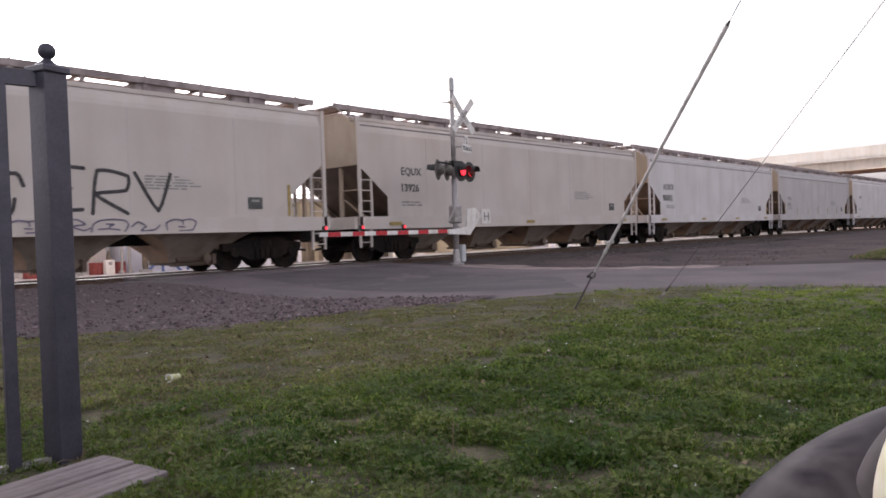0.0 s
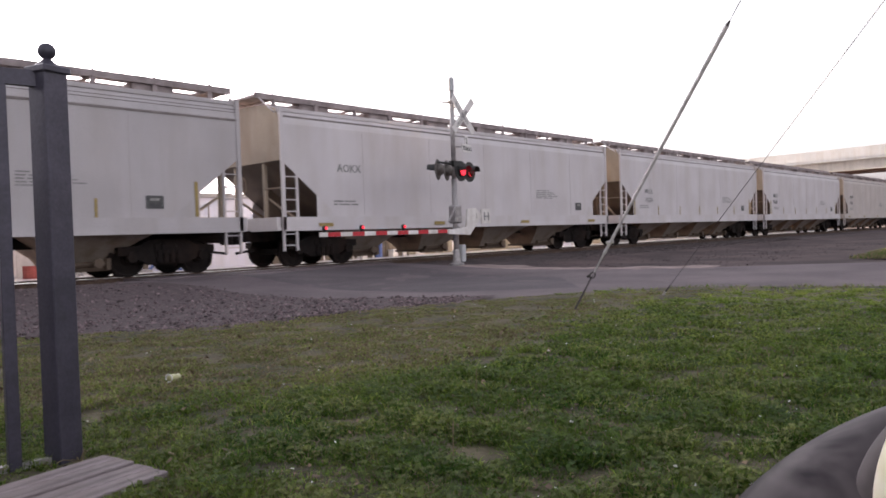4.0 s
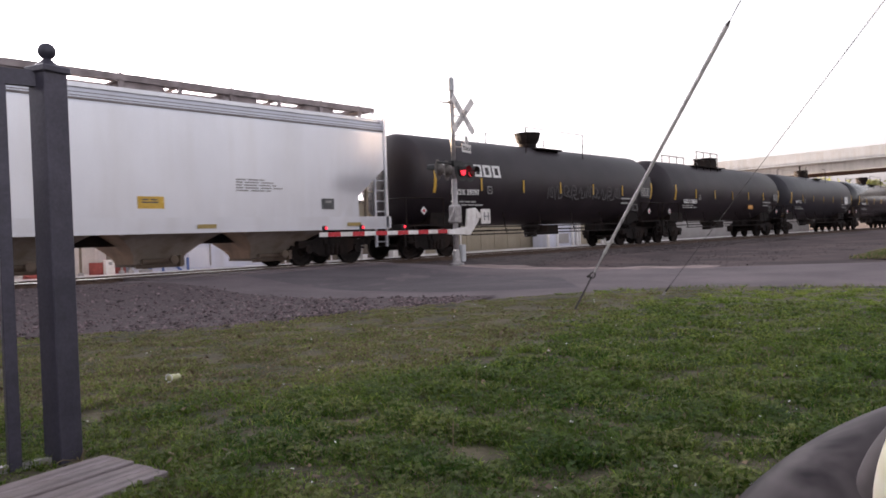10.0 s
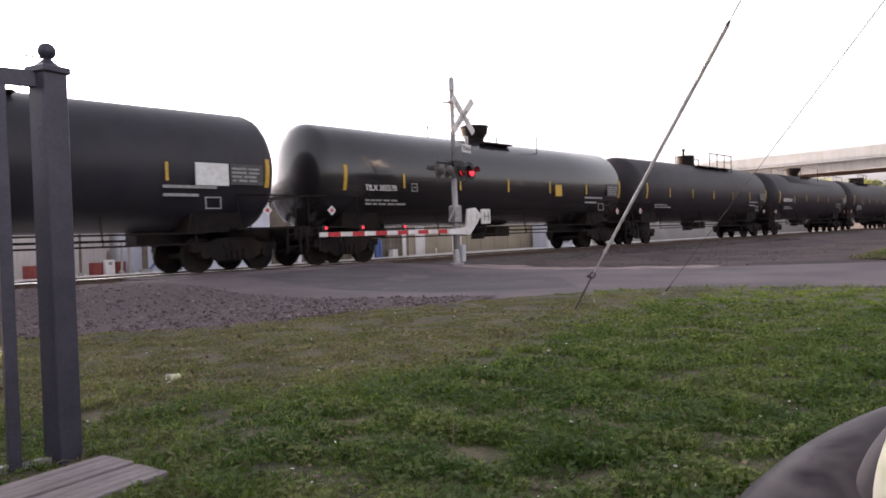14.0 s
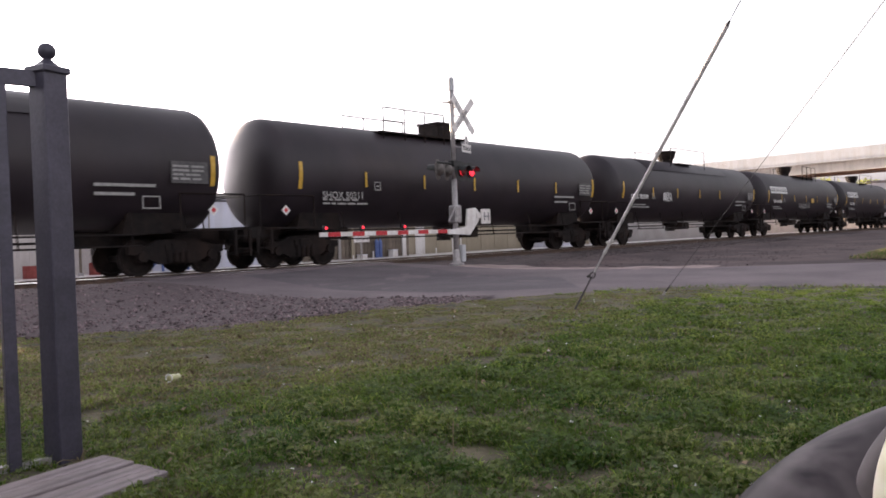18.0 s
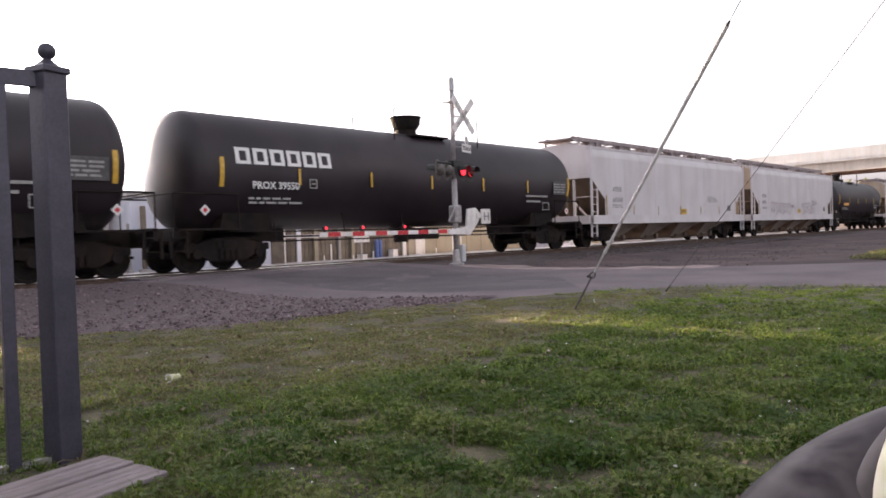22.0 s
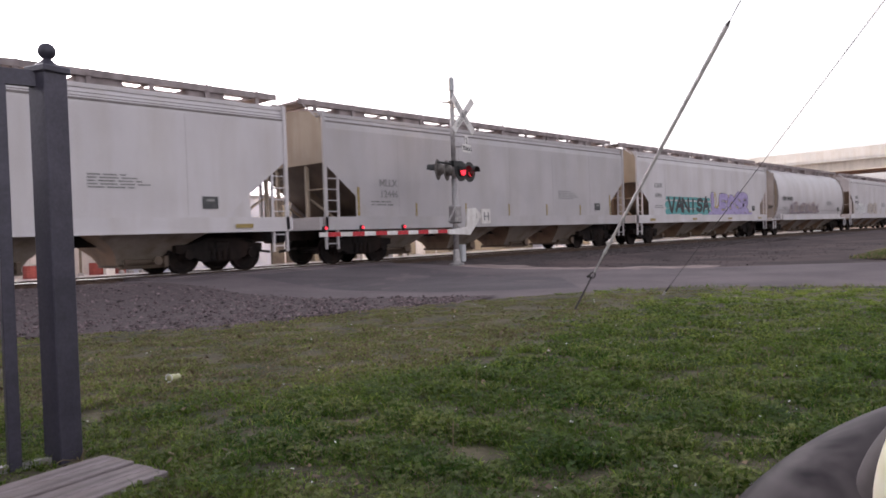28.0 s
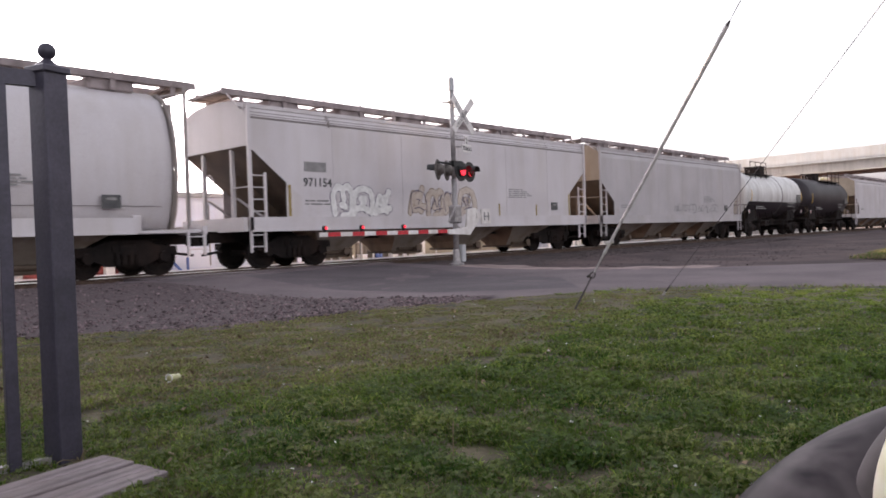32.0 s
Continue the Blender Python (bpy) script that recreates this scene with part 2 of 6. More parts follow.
spray_black = surface("spray_black", (0.02, 0.018, 0.02), (0.05, 0.045, 0.05), 8, 0.6, bump=0)
spray_teal = surface("spray_teal", (0.08, 0.28, 0.28), (0.13, 0.38, 0.38), 6, 0.6, bump=0)
spray_violet = surface("spray_violet", (0.31, 0.25, 0.47), (0.43, 0.36, 0.59), 6, 0.6, bump=0)
spray_red = surface("spray_red", (0.30, 0.14, 0.12), (0.42, 0.24, 0.21), 6, 0.6, bump=0)
spray_brown = surface("spray_brown", (0.24, 0.185, 0.15), (0.35, 0.28, 0.235), 6, 0.6, bump=0)
spray_yellow = surface("spray_yellow", (0.42, 0.30, 0.10), (0.52, 0.40, 0.16), 6, 0.6, bump=0)
spray_wine = surface("spray_wine", (0.15, 0.095, 0.10), (0.24, 0.16, 0.165), 6, 0.6, bump=0)
spray_blush = surface("spray_blush", (0.36, 0.27, 0.26), (0.44, 0.36, 0.35), 5, 0.6, bump=0)
spray_sand = surface("spray_sand", (0.46, 0.38, 0.32), (0.56, 0.49, 0.43), 5, 0.6, bump=0)
spray_dusk = surface("spray_dusk", (0.10, 0.085, 0.14), (0.17, 0.14, 0.21), 6, 0.6, bump=0)
spray_grey = surface("spray_grey", (0.20, 0.19, 0.19), (0.30, 0.29, 0.29), 6, 0.6, bump=0)


# ---- mesh helpers ----
def part(name, bm, material, parent=None, label="", smooth=False, m=None):
    """Link a bmesh or a mesh as one mesh object, under a parent where there is one."""
    if isinstance(bm, bmesh.types.BMesh):
        data = bpy.data.meshes.new(name)
        bm.to_mesh(data)
        bm.free()
        if material:
            data.materials.append(material)
        if smooth:
            data.polygons.foreach_set("use_smooth", [True] * len(data.polygons))
    else:
        data = bm
    ob = new(name, data)
    if parent:
        ob.parent = parent
    if m is not None:
        ob.matrix_basis = m
    if label:
        tagged(ob, label)
    return ob


def box(bm, x0, x1, y0, y1, z0, z1, bevel=0.0):
    g = bmesh.ops.create_cube(bm, size=1.0)["verts"]
    for v in g:
        v.co = Vector(((x0 + x1) / 2 + v.co.x * (x1 - x0), (y0 + y1) / 2 + v.co.y * (y1 - y0), (z0 + z1) / 2 + v.co.z * (z1 - z0)))
    if bevel:
        es = list({e for v in g for e in v.link_edges})
        bmesh.ops.bevel(bm, geom=es, offset=bevel, segments=1, affect="EDGES")
    return bm


def rod(bm, a, b, r, n=8, r2=None):
    a, b = Vector(a), Vector(b)
    m = Matrix.Translation((a + b) / 2) @ (b - a).to_track_quat("Z", "Y").to_matrix().to_4x4()
    bmesh.ops.create_cone(bm, cap_ends=True, segments=n, radius1=r, radius2=r if r2 is None else r2, depth=(b - a).length, matrix=m)
    return bm


def lathe(bm, profile, n=16, m=Matrix()):
    """Turn (radius, height) pairs round the z axis."""
    rings = [[bm.verts.new(m @ Vector((max(r, 1e-4) * math.cos(2 * math.pi * k / n), max(r, 1e-4) * math.sin(2 * math.pi * k / n), z))) for k in range(n)] for r, z in profile]
    for a, b in zip(rings, rings[1:]):
        for k in range(n):
            bm.faces.new((a[k], a[(k + 1) % n], b[(k + 1) % n], b[k]))
    bm.faces.new(rings[0][::-1])
    bm.faces.new(rings[-1])
    bmesh.ops.recalc_face_normals(bm, faces=bm.faces)
    return bm


def slab(bm, outline, z0, z1):
    """A flat slab over a plan outline; z0 and z1 may be functions of x, y."""
    f0 = z0 if callable(z0) else (lambda x, y: z0)
    f1 = z1 if callable(z1) else (lambda x, y: z1)
    lo = [bm.verts.new((x, y, f0(x, y))) for x, y in outline]
    hi = [bm.verts.new((x, y, f1(x, y))) for x, y in outline]
    bm.faces.new(lo[::-1])
    bm.faces.new(hi)
    for k in range(len(lo)):
        j = (k + 1) % len(lo)
        bm.faces.new((lo[k], lo[j], hi[j], hi[k]))
    bmesh.ops.recalc_face_normals(bm, faces=bm.faces)
    return bm


def prism(bm, outline, y0, y1):
    """An outline in x, z pushed through from y0 to y1."""
    lo = [bm.verts.new((x, y0, z)) for x, z in outline]
    hi = [bm.verts.new((x, y1, z)) for x, z in outline]
    bm.faces.new(lo)
    bm.faces.new(hi[::-1])
    for k in range(len(lo)):
        j = (k + 1) % len(lo)
        bm.faces.new((lo[k], hi[k], hi[j], lo[j]))
    bmesh.ops.recalc_face_normals(bm, faces=bm.faces)
    return bm


KEPT = {}


def kept(key, make):
    """Mesh data made once for each key."""
    if key not in KEPT:
        KEPT[key] = make()
    return KEPT[key]


def mesh_of(bm, material, name="mesh", smooth=False):
    data = bpy.data.meshes.new(name)
    bm.to_mesh(data)
    bm.free()
    data.materials.append(material)
    if smooth:
        data.polygons.foreach_set("use_smooth", [True] * len(data.polygons))
    return data


def letters(text, size, material, name="lettering"):
    """Words in the built-in font as a thin mesh that faces -y, its lower left corner at the origin."""
    def make():
        c = bpy.data.curves.new(name, "FONT")
        c.body, c.size, c.extrude, c.resolution_u, c.offset = text, size, 0.003, 2, 0.018 * size
        ob = bpy.data.objects.new(name, c)
        scene.collection.objects.link(ob)
        dg = bpy.context.evaluated_depsgraph_get()
        data = bpy.data.meshes.new_from_object(ob.evaluated_get(dg))
        bpy.data.objects.remove(ob)
        data.transform(Matrix.Rotation(radians(90), 4, "X"))
        data.materials.clear()
        data.materials.append(material)
        return data
    return kept(("letters", text, size, material.name), make)


# ---- ground ----
TRACK_Y, RAIL_Z = 18.0, 0.30


def rise(x, y):
    """The ground's own swell: level by the lawn, up to the track."""
    u = min(1.0, max(0.0, (y - 11.0) / 5.2))
    return 0.22 * u * u * (3 - 2 * u)


def sheet(name, xs, ys, z, material, label, category):
    verts = [(x, y, z(x, y)) for y in ys for x in xs]
    w = len(xs)
    faces = [(j * w + i, j * w + i + 1, (j + 1) * w + i + 1, (j + 1) * w + i) for j in range(len(ys) - 1) for i in range(w - 1)]
    data = bpy.data.meshes.new(name)
    data.from_pydata(verts, [], faces)
    data.materials.append(material)
    data.polygons.foreach_set("use_smooth", [True] * len(faces))
    return tagged(new(name, data), label, category, kind="structure")


def ground_z(x, y):
    near = (-0.022 if y > 11.5 or x > 14 or y > 14 - x else -0.14) + rise(x, y) - 0.18 * min(1.0, max(0.0, (y - 13.6) / 1.4))
    near -= 0.14 * min(1.0, max(0.0, y - 19.6))
    return near + 0.02 * noise.noise((x * 0.4, y * 0.4, 0)) if abs(x) < 120 and abs(y) < 90 else -0.03


steps = [-3000, -800, -300, -120] + [-60 + 4 * k for k in range(12)] + [-12 + 0.8 * k for k in range(62)] + [40 + 6 * k for k in range(14)] + [130, 200, 400, 1000, 4000]
rows_y = [-3000, -600, -150, -50, -24] + [-16 + 0.8 * k for k in range(60)] + [34, 40, 50, 70, 120, 300, 1000, 4000]
ground = sheet("ground", steps, rows_y, ground_z, dirt_mat, "bare grey-brown dirt beside the railway track", "ground")


def strip(name, near, far, n, z, material, label, category, kind="structure"):
    """A sheet between two edges given as equally long rows of plan points."""
    verts, faces = [], []
    for k, (a, b) in enumerate(zip(near, far)):
        for i in range(n + 1):
            x, y = a[0] + (b[0] - a[0]) * i / n, a[1] + (b[1] - a[1]) * i / n
            verts.append((x, y, z(x, y)))
    w = n + 1
    for k in range(len(near) - 1):
        for i in range(n):
            faces.append((k * w + i, k * w + i + 1, (k + 1) * w + i + 1, (k + 1) * w + i))
    data = bpy.data.meshes.new(name)
    data.from_pydata(verts, [], faces)
    data.materials.append(material)
    data.polygons.foreach_set("use_smooth", [True] * len(faces))
    return tagged(new(name, data), label, category, kind=kind)


def resample(pts, n):
    pts = [Vector((*p, 0)) for p in pts]
    cum = [0.0]
    for a, b in zip(pts, pts[1:]):
        cum.append(cum[-1] + (b - a).length)
    out = []
    for k in range(n + 1):
        s, i = cum[-1] * k / n, 0
        while i < len(pts) - 2 and cum[i + 1] < s:
            i += 1
        u = (s - cum[i]) / (cum[i + 1] - cum[i])
        p = pts[i].lerp(pts[i + 1], u)
        out.append((p.x, p.y))
    return out


ROAD_NEAR = [(19, -30), (15, -12), (13.2, -2), (12.2, 2.3), (11.4, 3.8), (10.6, 5.0), (9.4, 6.0), (8.4, 6.9), (7.4, 8.0), (6.7, 9.2), (6.5, 11.5), (6.7, 14), (7.0, 16.4)]
ROAD_FAR = [(42, -30), (30, -8), (24, 0.5), (20.9, 4.3), (18.6, 7.1), (17.7, 8.2), (17.1, 9.4), (16.8, 10.8), (16.2, 12.0), (15.8, 13.2), (15.6, 14.4), (15.5, 15.4), (15.4, 16.4)]
rd_near, rd_far = resample(ROAD_NEAR, 60), resample(ROAD_FAR, 60)
road = strip("road", rd_near, rd_far, 10, lambda x, y: 0.015 + rise(x, y) + 0.008 * noise.noise((x, y, 3)), asphalt, "worn grey asphalt road up to the level crossing", "road")
patch = strip("road_patch", resample([(11.4, 7.2), (9.6, 9.0), (9.3, 11.5), (9.7, 15.6)], 20), resample([(13.8, 9.2), (14.0, 11.2), (14.4, 13), (14.6, 15.8)], 20), 24,
              lambda x, y: 0.0175 + rise(x, y) + 0.008 * noise.noise((x, y, 3)) + 0.004 * noise.noise((x * 1.7, y * 1.7, 8)), asphalt_new, "darker asphalt patch on the road before the crossing", "road patch")
crossing = part("crossing_deck", slab(bmesh.new(), [(7.6, 16.35), (15.5, 16.35), (15.5, 17.22), (7.6, 17.22)], 0.1, 0.262), asphalt, None)
tagged(crossing, "asphalt deck of the level crossing against the rail", "crossing deck", kind="structure")
strip("far_pavement", [(-60 + 3 * k, 19.75) for k in range(58)], [(-60 + 3 * k, 31.0) for k in range(58)], 6, lambda x, y: -0.065 + 0.008 * noise.noise((x * 0.3, y * 0.3, 5)), yard_concrete, "pale worn concrete pavement beyond the track", "pavement")
crossing_mid = part("crossing_panel", slab(bmesh.new(), [(3.5, 17.36), (15.5, 17.36), (15.5, 18.64), (3.5, 18.64)], 0.1, 0.255), crossing_concrete, None)
tagged(crossing_mid, "smooth pale concrete panels between the rails of the crossing", "crossing deck", kind="structure")

# lawn with an uneven edge
LAWN_EDGE = [(-40, 12.5), (-12, 12), (-4, 11.4), (0.5, 10.8), (2.2, 10.2), (3.2, 9.0), (4.5, 7.9), (6.1, 7.9), (7.4, 7.5), (9.1, 6.95), (10.1, 6.5), (11.1, 6.1), (11.7, 5.5), (12.3, 4.2), (13.0, 2.6), (14.1, -2), (15.9, -12), (19.8, -30)]


def lawn_z(x, y):
    dip = 0.045 * max(0.0, 1 - ((x - 1.1) ** 2 + (y - 3.6) ** 2) / 2.2)      # trodden by the fence end
    return 0.042 - dip + 0.018 * noise.noise((x * 0.8, y * 0.8, 7)) + 0.012 * noise.noise((x * 2.6, y * 2.6, 2))


lawn_far = resample(LAWN_EDGE, 160)
lawn_near = resample([(-40, -30), (19, -30)], 160)
lawn = strip("lawn", lawn_near, [(x + 0.12 * noise.noise((x * 2, y * 2, 1)), y + 0.15 * noise.noise((x * 2, y * 2, 5))) for x, y in lawn_far], 60, lawn_z, soil_mat,
             "patchy short lawn of green and dry grass", "lawn")


def edge_y(x):
    for (x0, y0), (x1, y1) in zip(LAWN_EDGE, LAWN_EDGE[1:]):
        if x0 <= x <= x1:
            return y0 + (y1 - y0) * (x - x0) / (x1 - x0)
    return -99


def lush(x, y):
    """How green and thick the grass stands, by place: thin and dry towards the gravel, thick again along the far road edge."""
    line = 3.95 + 0.55 * max(0.0, 4.3 - x) + 0.30 * min(3.6, max(0.0, x - 4.3))
    u = min(1.0, max(0.0, (line - y + 0.75 * noise.noise((x * 0.55, y * 0.55, 31))) / 1.9 + 0.5))
    inward = edge_y(x) - y
    rim = min(1.0, max(0.0, inward / 1.2)) if 7 < x < 9.4 else 1.0
    u = max(u, min(1.0, max(0.0, (x - 9.2) / 1.2)) * min(1.0, max(0.0, 1.5 - inward / 0.7)))
    patch = 0.7 * noise.noise((x * 1.1, y * 1.1, 9)) + 0.5 * noise.noise((x * 3.1, y * 3.1, 12))
    worn = 0.16 * min(1.0, max(0.0, 2.9 - x))
    return -0.30 - worn + 0.80 * u * u * (3 - 2 * u) * (0.45 + 0.55 * rim) + (0.40 - 0.16 * u) * patch


def lump(x, y):
    """The sward's small humps and holes, a hand's width across."""
    v = 0.5 + 0.95 * noise.noise((x * 3.4, y * 3.4, 41)) + 0.65 * noise.noise((x * 8.5, y * 8.5, 43))
    return min(1.2, max(0.0, v))


def on_lawn(rng, reach):
    """A spot on the part of the lawn before the parked car, thicker close by."""
    while True:
        turn, far = radians(rng.uniform(6, 80)), 1.3 + (reach - 1.3) * rng.random() ** 1.25
        x, y = far * math.cos(turn), far * math.sin(turn)
        along_b, across_b = (x - 1.5) * -0.978 + (y - 3.345) * -0.208, (x - 1.5) * 0.208 + (y - 3.345) * -0.978
        if -0.03 < along_b < 1.4 and -0.26 < across_b < 0.25:
            continue      # under the boards
        if y < edge_y(x) + 0.1 * noise.noise((x * 3, y * 3, 0)):
            return x, y, far


def blades(name, tufts, materials, low, high, seed, label, want, pick, n=14, even=False):
    """Grass in tufts of bent blades that lean outwards from their middle."""
    rng = np.random.default_rng(seed)
    spots = []
    while len(spots) < tufts:
        x, y, far = on_lawn(rng, 12.5)
        g, hump = lush(x, y), lump(x, y)
        if rng.random() < want(g, hump):
            spots.append((x, y, lawn_z(x, y) - 0.004, far, g, rng.uniform(0.6, 1.3), 0.55 + 0.7 * hump if even else 0.24 + 1.4 * hump * (0.35 + 0.65 * min(1.0, max(0.0, g + 0.3)))))
    s = np.repeat(np.array(spots), n, axis=0)
    count = len(s)
    a = rng.uniform(0, 2 * np.pi, count)
    r = np.sqrt(rng.random(count)) * 0.04 * s[:, 5]
    h = rng.uniform(low, high, count) * s[:, 5] * s[:, 6] * np.clip(0.68 + 0.06 * s[:, 3], 0.7, 0.92) * np.clip(1.5 - 0.09 * s[:, 3], 0.55, 1.0)
    x, y, z = s[:, 0] + r * np.cos(a), s[:, 1] + r * np.sin(a), s[:, 2]
    out = h * rng.uniform(0.2, 1.5, count)
    lx = np.cos(a) * out + rng.normal(0, 0.5, count) * h
    ly = np.sin(a) * out + rng.normal(0, 0.5, count) * h
    w = rng.uniform(0.7, 1.3, count) * (0.0017 + 0.00026 * s[:, 3])
    b = rng.uniform(0, np.pi, count)
    dx, dy = np.cos(b) * w, np.sin(b) * w
    droop = rng.uniform(0.55, 1.0, count)
    co = np.empty((count, 5, 3))
    co[:, 0] = np.stack([x - dx, y - dy, z], 1)
    co[:, 1] = np.stack([x + dx, y + dy, z], 1)
    co[:, 2] = np.stack([x + lx * 0.4 + dx * 0.8, y + ly * 0.4 + dy * 0.8, z + h * 0.72], 1)
    co[:, 3] = np.stack([x + lx * 0.4 - dx * 0.8, y + ly * 0.4 - dy * 0.8, z + h * 0.72], 1)
    co[:, 4] = np.stack([x + lx, y + ly, z + h * droop], 1)
    loops = (np.arange(count)[:, None] * 5 + np.array([0, 1, 2, 3, 3, 2, 4])[None, :]).ravel()
    starts = (np.arange(count)[:, None] * 7 + np.array([0, 4])[None, :]).ravel()
    kinds = np.repeat(pick(rng, s[:, 4], count, h, s[:, 3]), 2)
    return flat_mesh(name, co, loops, starts, kinds, materials, label, "grass")


def flat_mesh(name, co, loops, starts, kinds, materials, label, category):
    data = bpy.data.meshes.new(name)
    data.vertices.add(co.size // 3)
    data.loops.add(len(loops))
    data.polygons.add(len(starts))
    data.vertices.foreach_set("co", co.astype(np.float32).ravel())
    data.loops.foreach_set("vertex_index", loops.astype(np.int32))
    data.polygons.foreach_set("loop_start", starts.astype(np.int32))
    data.polygons.foreach_set("material_index", kinds.astype(np.int32))
    for m in materials:
        data.materials.append(m)
    data.update(calc_edges=True)
    return tagged(new(name, data), label, category, kind="stuff")


def mixed(rng, g, count, h, far):
    """Deep green in the thick clumps, yellow-green on tall and far tufts to imitate lit tips, straw where it is worn.
    """
    u = rng.random(count)
    dry = np.clip(0.62 - 1.30 * g, 0.07, 0.85)
    # Height and distance add pale blades, a painted stand-in for light on the tips.
    light = np.clip(0.92 - 1.8 * np.clip(g, 0, 0.45) + 4.5 * h + 0.12 * (far - 5.0), 0.08, 0.92)
    return np.where(u < dry, 2, np.where(u < dry + light * (1 - dry), 1, 0))


blades("grass", 26000, (blade_mat, blade_light, dry_blade), 0.024, 0.058, 3, "short grass in uneven green and yellowing clumps",
       lambda g, hump: min(1.0, max(0.10, 0.35 + 0.9 * g)) * (0.30 + 0.70 * hump ** 1.4), mixed)
blades("dry_grass", 25000, (dry_blade, blade_light, blade_mat), 0.012, 0.032, 4, "low dry straw-coloured grass in the worn patches",
       lambda g, hump: min(1.0, max(0.03, 0.45 - 1.5 * g)), lambda rng, g, count, h, far: np.where(rng.random(count) < 0.62, 0, np.where(rng.random(count) < 0.6, 1, 2)), 11, True)


def outer(count, seed):
    """Coarser grass on the rest of the lawn, round the parked car and along the fence."""
    rng = np.random.default_rng(seed)
    spots = []
    while len(spots) < count:
        x, y = rng.uniform(-14, 15), rng.uniform(-12, 12)
        turn = math.degrees(math.atan2(y, x))
        if 8 < turn < 78 and math.hypot(x, y) < 12.4 or y > edge_y(x):
            continue
        if -2.3 < x * 0.927 - y * 0.375 < 2.1 and -1.9 < x * 0.375 + y * 0.927 < -0.05:
            continue      # under the car
        if rng.random() < 0.35 + lush(x, y):
            spots.append((x, y, lawn_z(x, y) - 0.004))
    n = 9
    s = np.repeat(np.array(spots), n, axis=0)
    m = len(s)
    a, h = rng.uniform(0, 2 * np.pi, m), rng.uniform(0.03, 0.08, m)
    r = np.sqrt(rng.random(m)) * 0.09
    x, y, z = s[:, 0] + r * np.cos(a), s[:, 1] + r * np.sin(a), s[:, 2]
    b, w = rng.uniform(0, np.pi, m), rng.uniform(0.005, 0.009, m)
    dx, dy = np.cos(b) * w, np.sin(b) * w
    co = np.stack([np.stack([x - dx, y - dy, z], 1), np.stack([x + dx, y + dy, z], 1), np.stack([x + h * np.cos(a), y + h * np.sin(a), z + h], 1)], 1)
    return flat_mesh("outer_grass", co, np.arange(m * 3), np.arange(m) * 3, rng.integers(0, 3, m), (blade_mat, blade_light, dry_blade), "coarse short grass round the parked car", "grass")


outer(9000, 23)


def leaves(name, count, material, low, high, lift, seed, want, label, category, petals=3):
    """Small round leaves or petals, on the humps higher than in the holes."""
    rng = np.random.default_rng(seed)
    spots = []
    while len(spots) < count:
        x, y, far = on_lawn(rng, 10.0)
        hump = lump(x, y)
        if rng.random() < want(lush(x, y), hump):
            spots.append((x, y, lawn_z(x, y), hump))
    s = np.repeat(np.array(spots), petals, axis=0)
    m = len(s)
    a = np.repeat(rng.uniform(0, 6.28, count), petals) + np.tile(np.arange(petals) * 2.09, count)
    r = np.repeat(rng.uniform(low, high, count), petals)
    tilt = np.repeat(rng.normal(0, 0.6, (count, 2)), petals, axis=0)
    z = s[:, 2] + np.repeat(rng.uniform(*lift, count), petals) * (0.25 + s[:, 3])
    b = a[:, None] + np.arange(5)[None, :] * 1.2566
    px, py = np.cos(b) * r[:, None], np.sin(b) * r[:, None] * 0.8
    co = np.stack([(s[:, 0] + np.cos(a) * r)[:, None] + px, (s[:, 1] + np.sin(a) * r)[:, None] + py, z[:, None] + px * tilt[:, :1] + py * tilt[:, 1:]], 2)
    return flat_mesh(name, co, np.arange(m * 5), np.arange(m) * 5, np.zeros(m), (material,), label, category)


leaves("clover", 44000, clover_mat, 0.004, 0.009, (0.01, 0.065), 14, lambda g, hump: max(0.0, g + 0.1) * hump, "low matted clover leaves in the lawn", "clover")
leaves("dead_leaves", 1800, litter_brown, 0.006, 0.02, (0.008, 0.035), 15, lambda g, hump: 0.6 - 0.4 * g, "brown dead leaf litter lying in the lawn", "leaf litter", 1)
leaves("white_clover_flowers", 420, flower_white, 0.002, 0.006, (0.03, 0.06), 16, lambda g, hump: 0.5, "tiny white clover flowers scattered over the lawn", "flowers", 2)

# gravel apron between lawn and track
gravel_near = resample([(-30, 12.3), (-4, 11.2), (0.5, 10.6), (2.2, 10.0), (3.2, 8.8), (4.5, 7.75), (5.4, 7.7), (6.4, 7.75), (7.6, 7.4), (8.6, 7.2)], 60)
gravel_far = resample([(-30, 15.8), (-4, 15.9), (2, 15.9), (5.0, 15.9), (7.2, 15.7), (7.7, 14), (7.6, 11.6), (7.8, 9.6), (8.5, 8.6), (9.4, 7.5)], 60)


def gravel_z(x, y):
    return 0.04 + rise(x, y) + 0.02 * noise.noise((x * 0.9, y * 0.9, 11))


gravel = strip("gravel_apron", gravel_near, gravel_far, 14, gravel_z, gravel_bed, "coarse grey gravel apron along the track", "gravel")


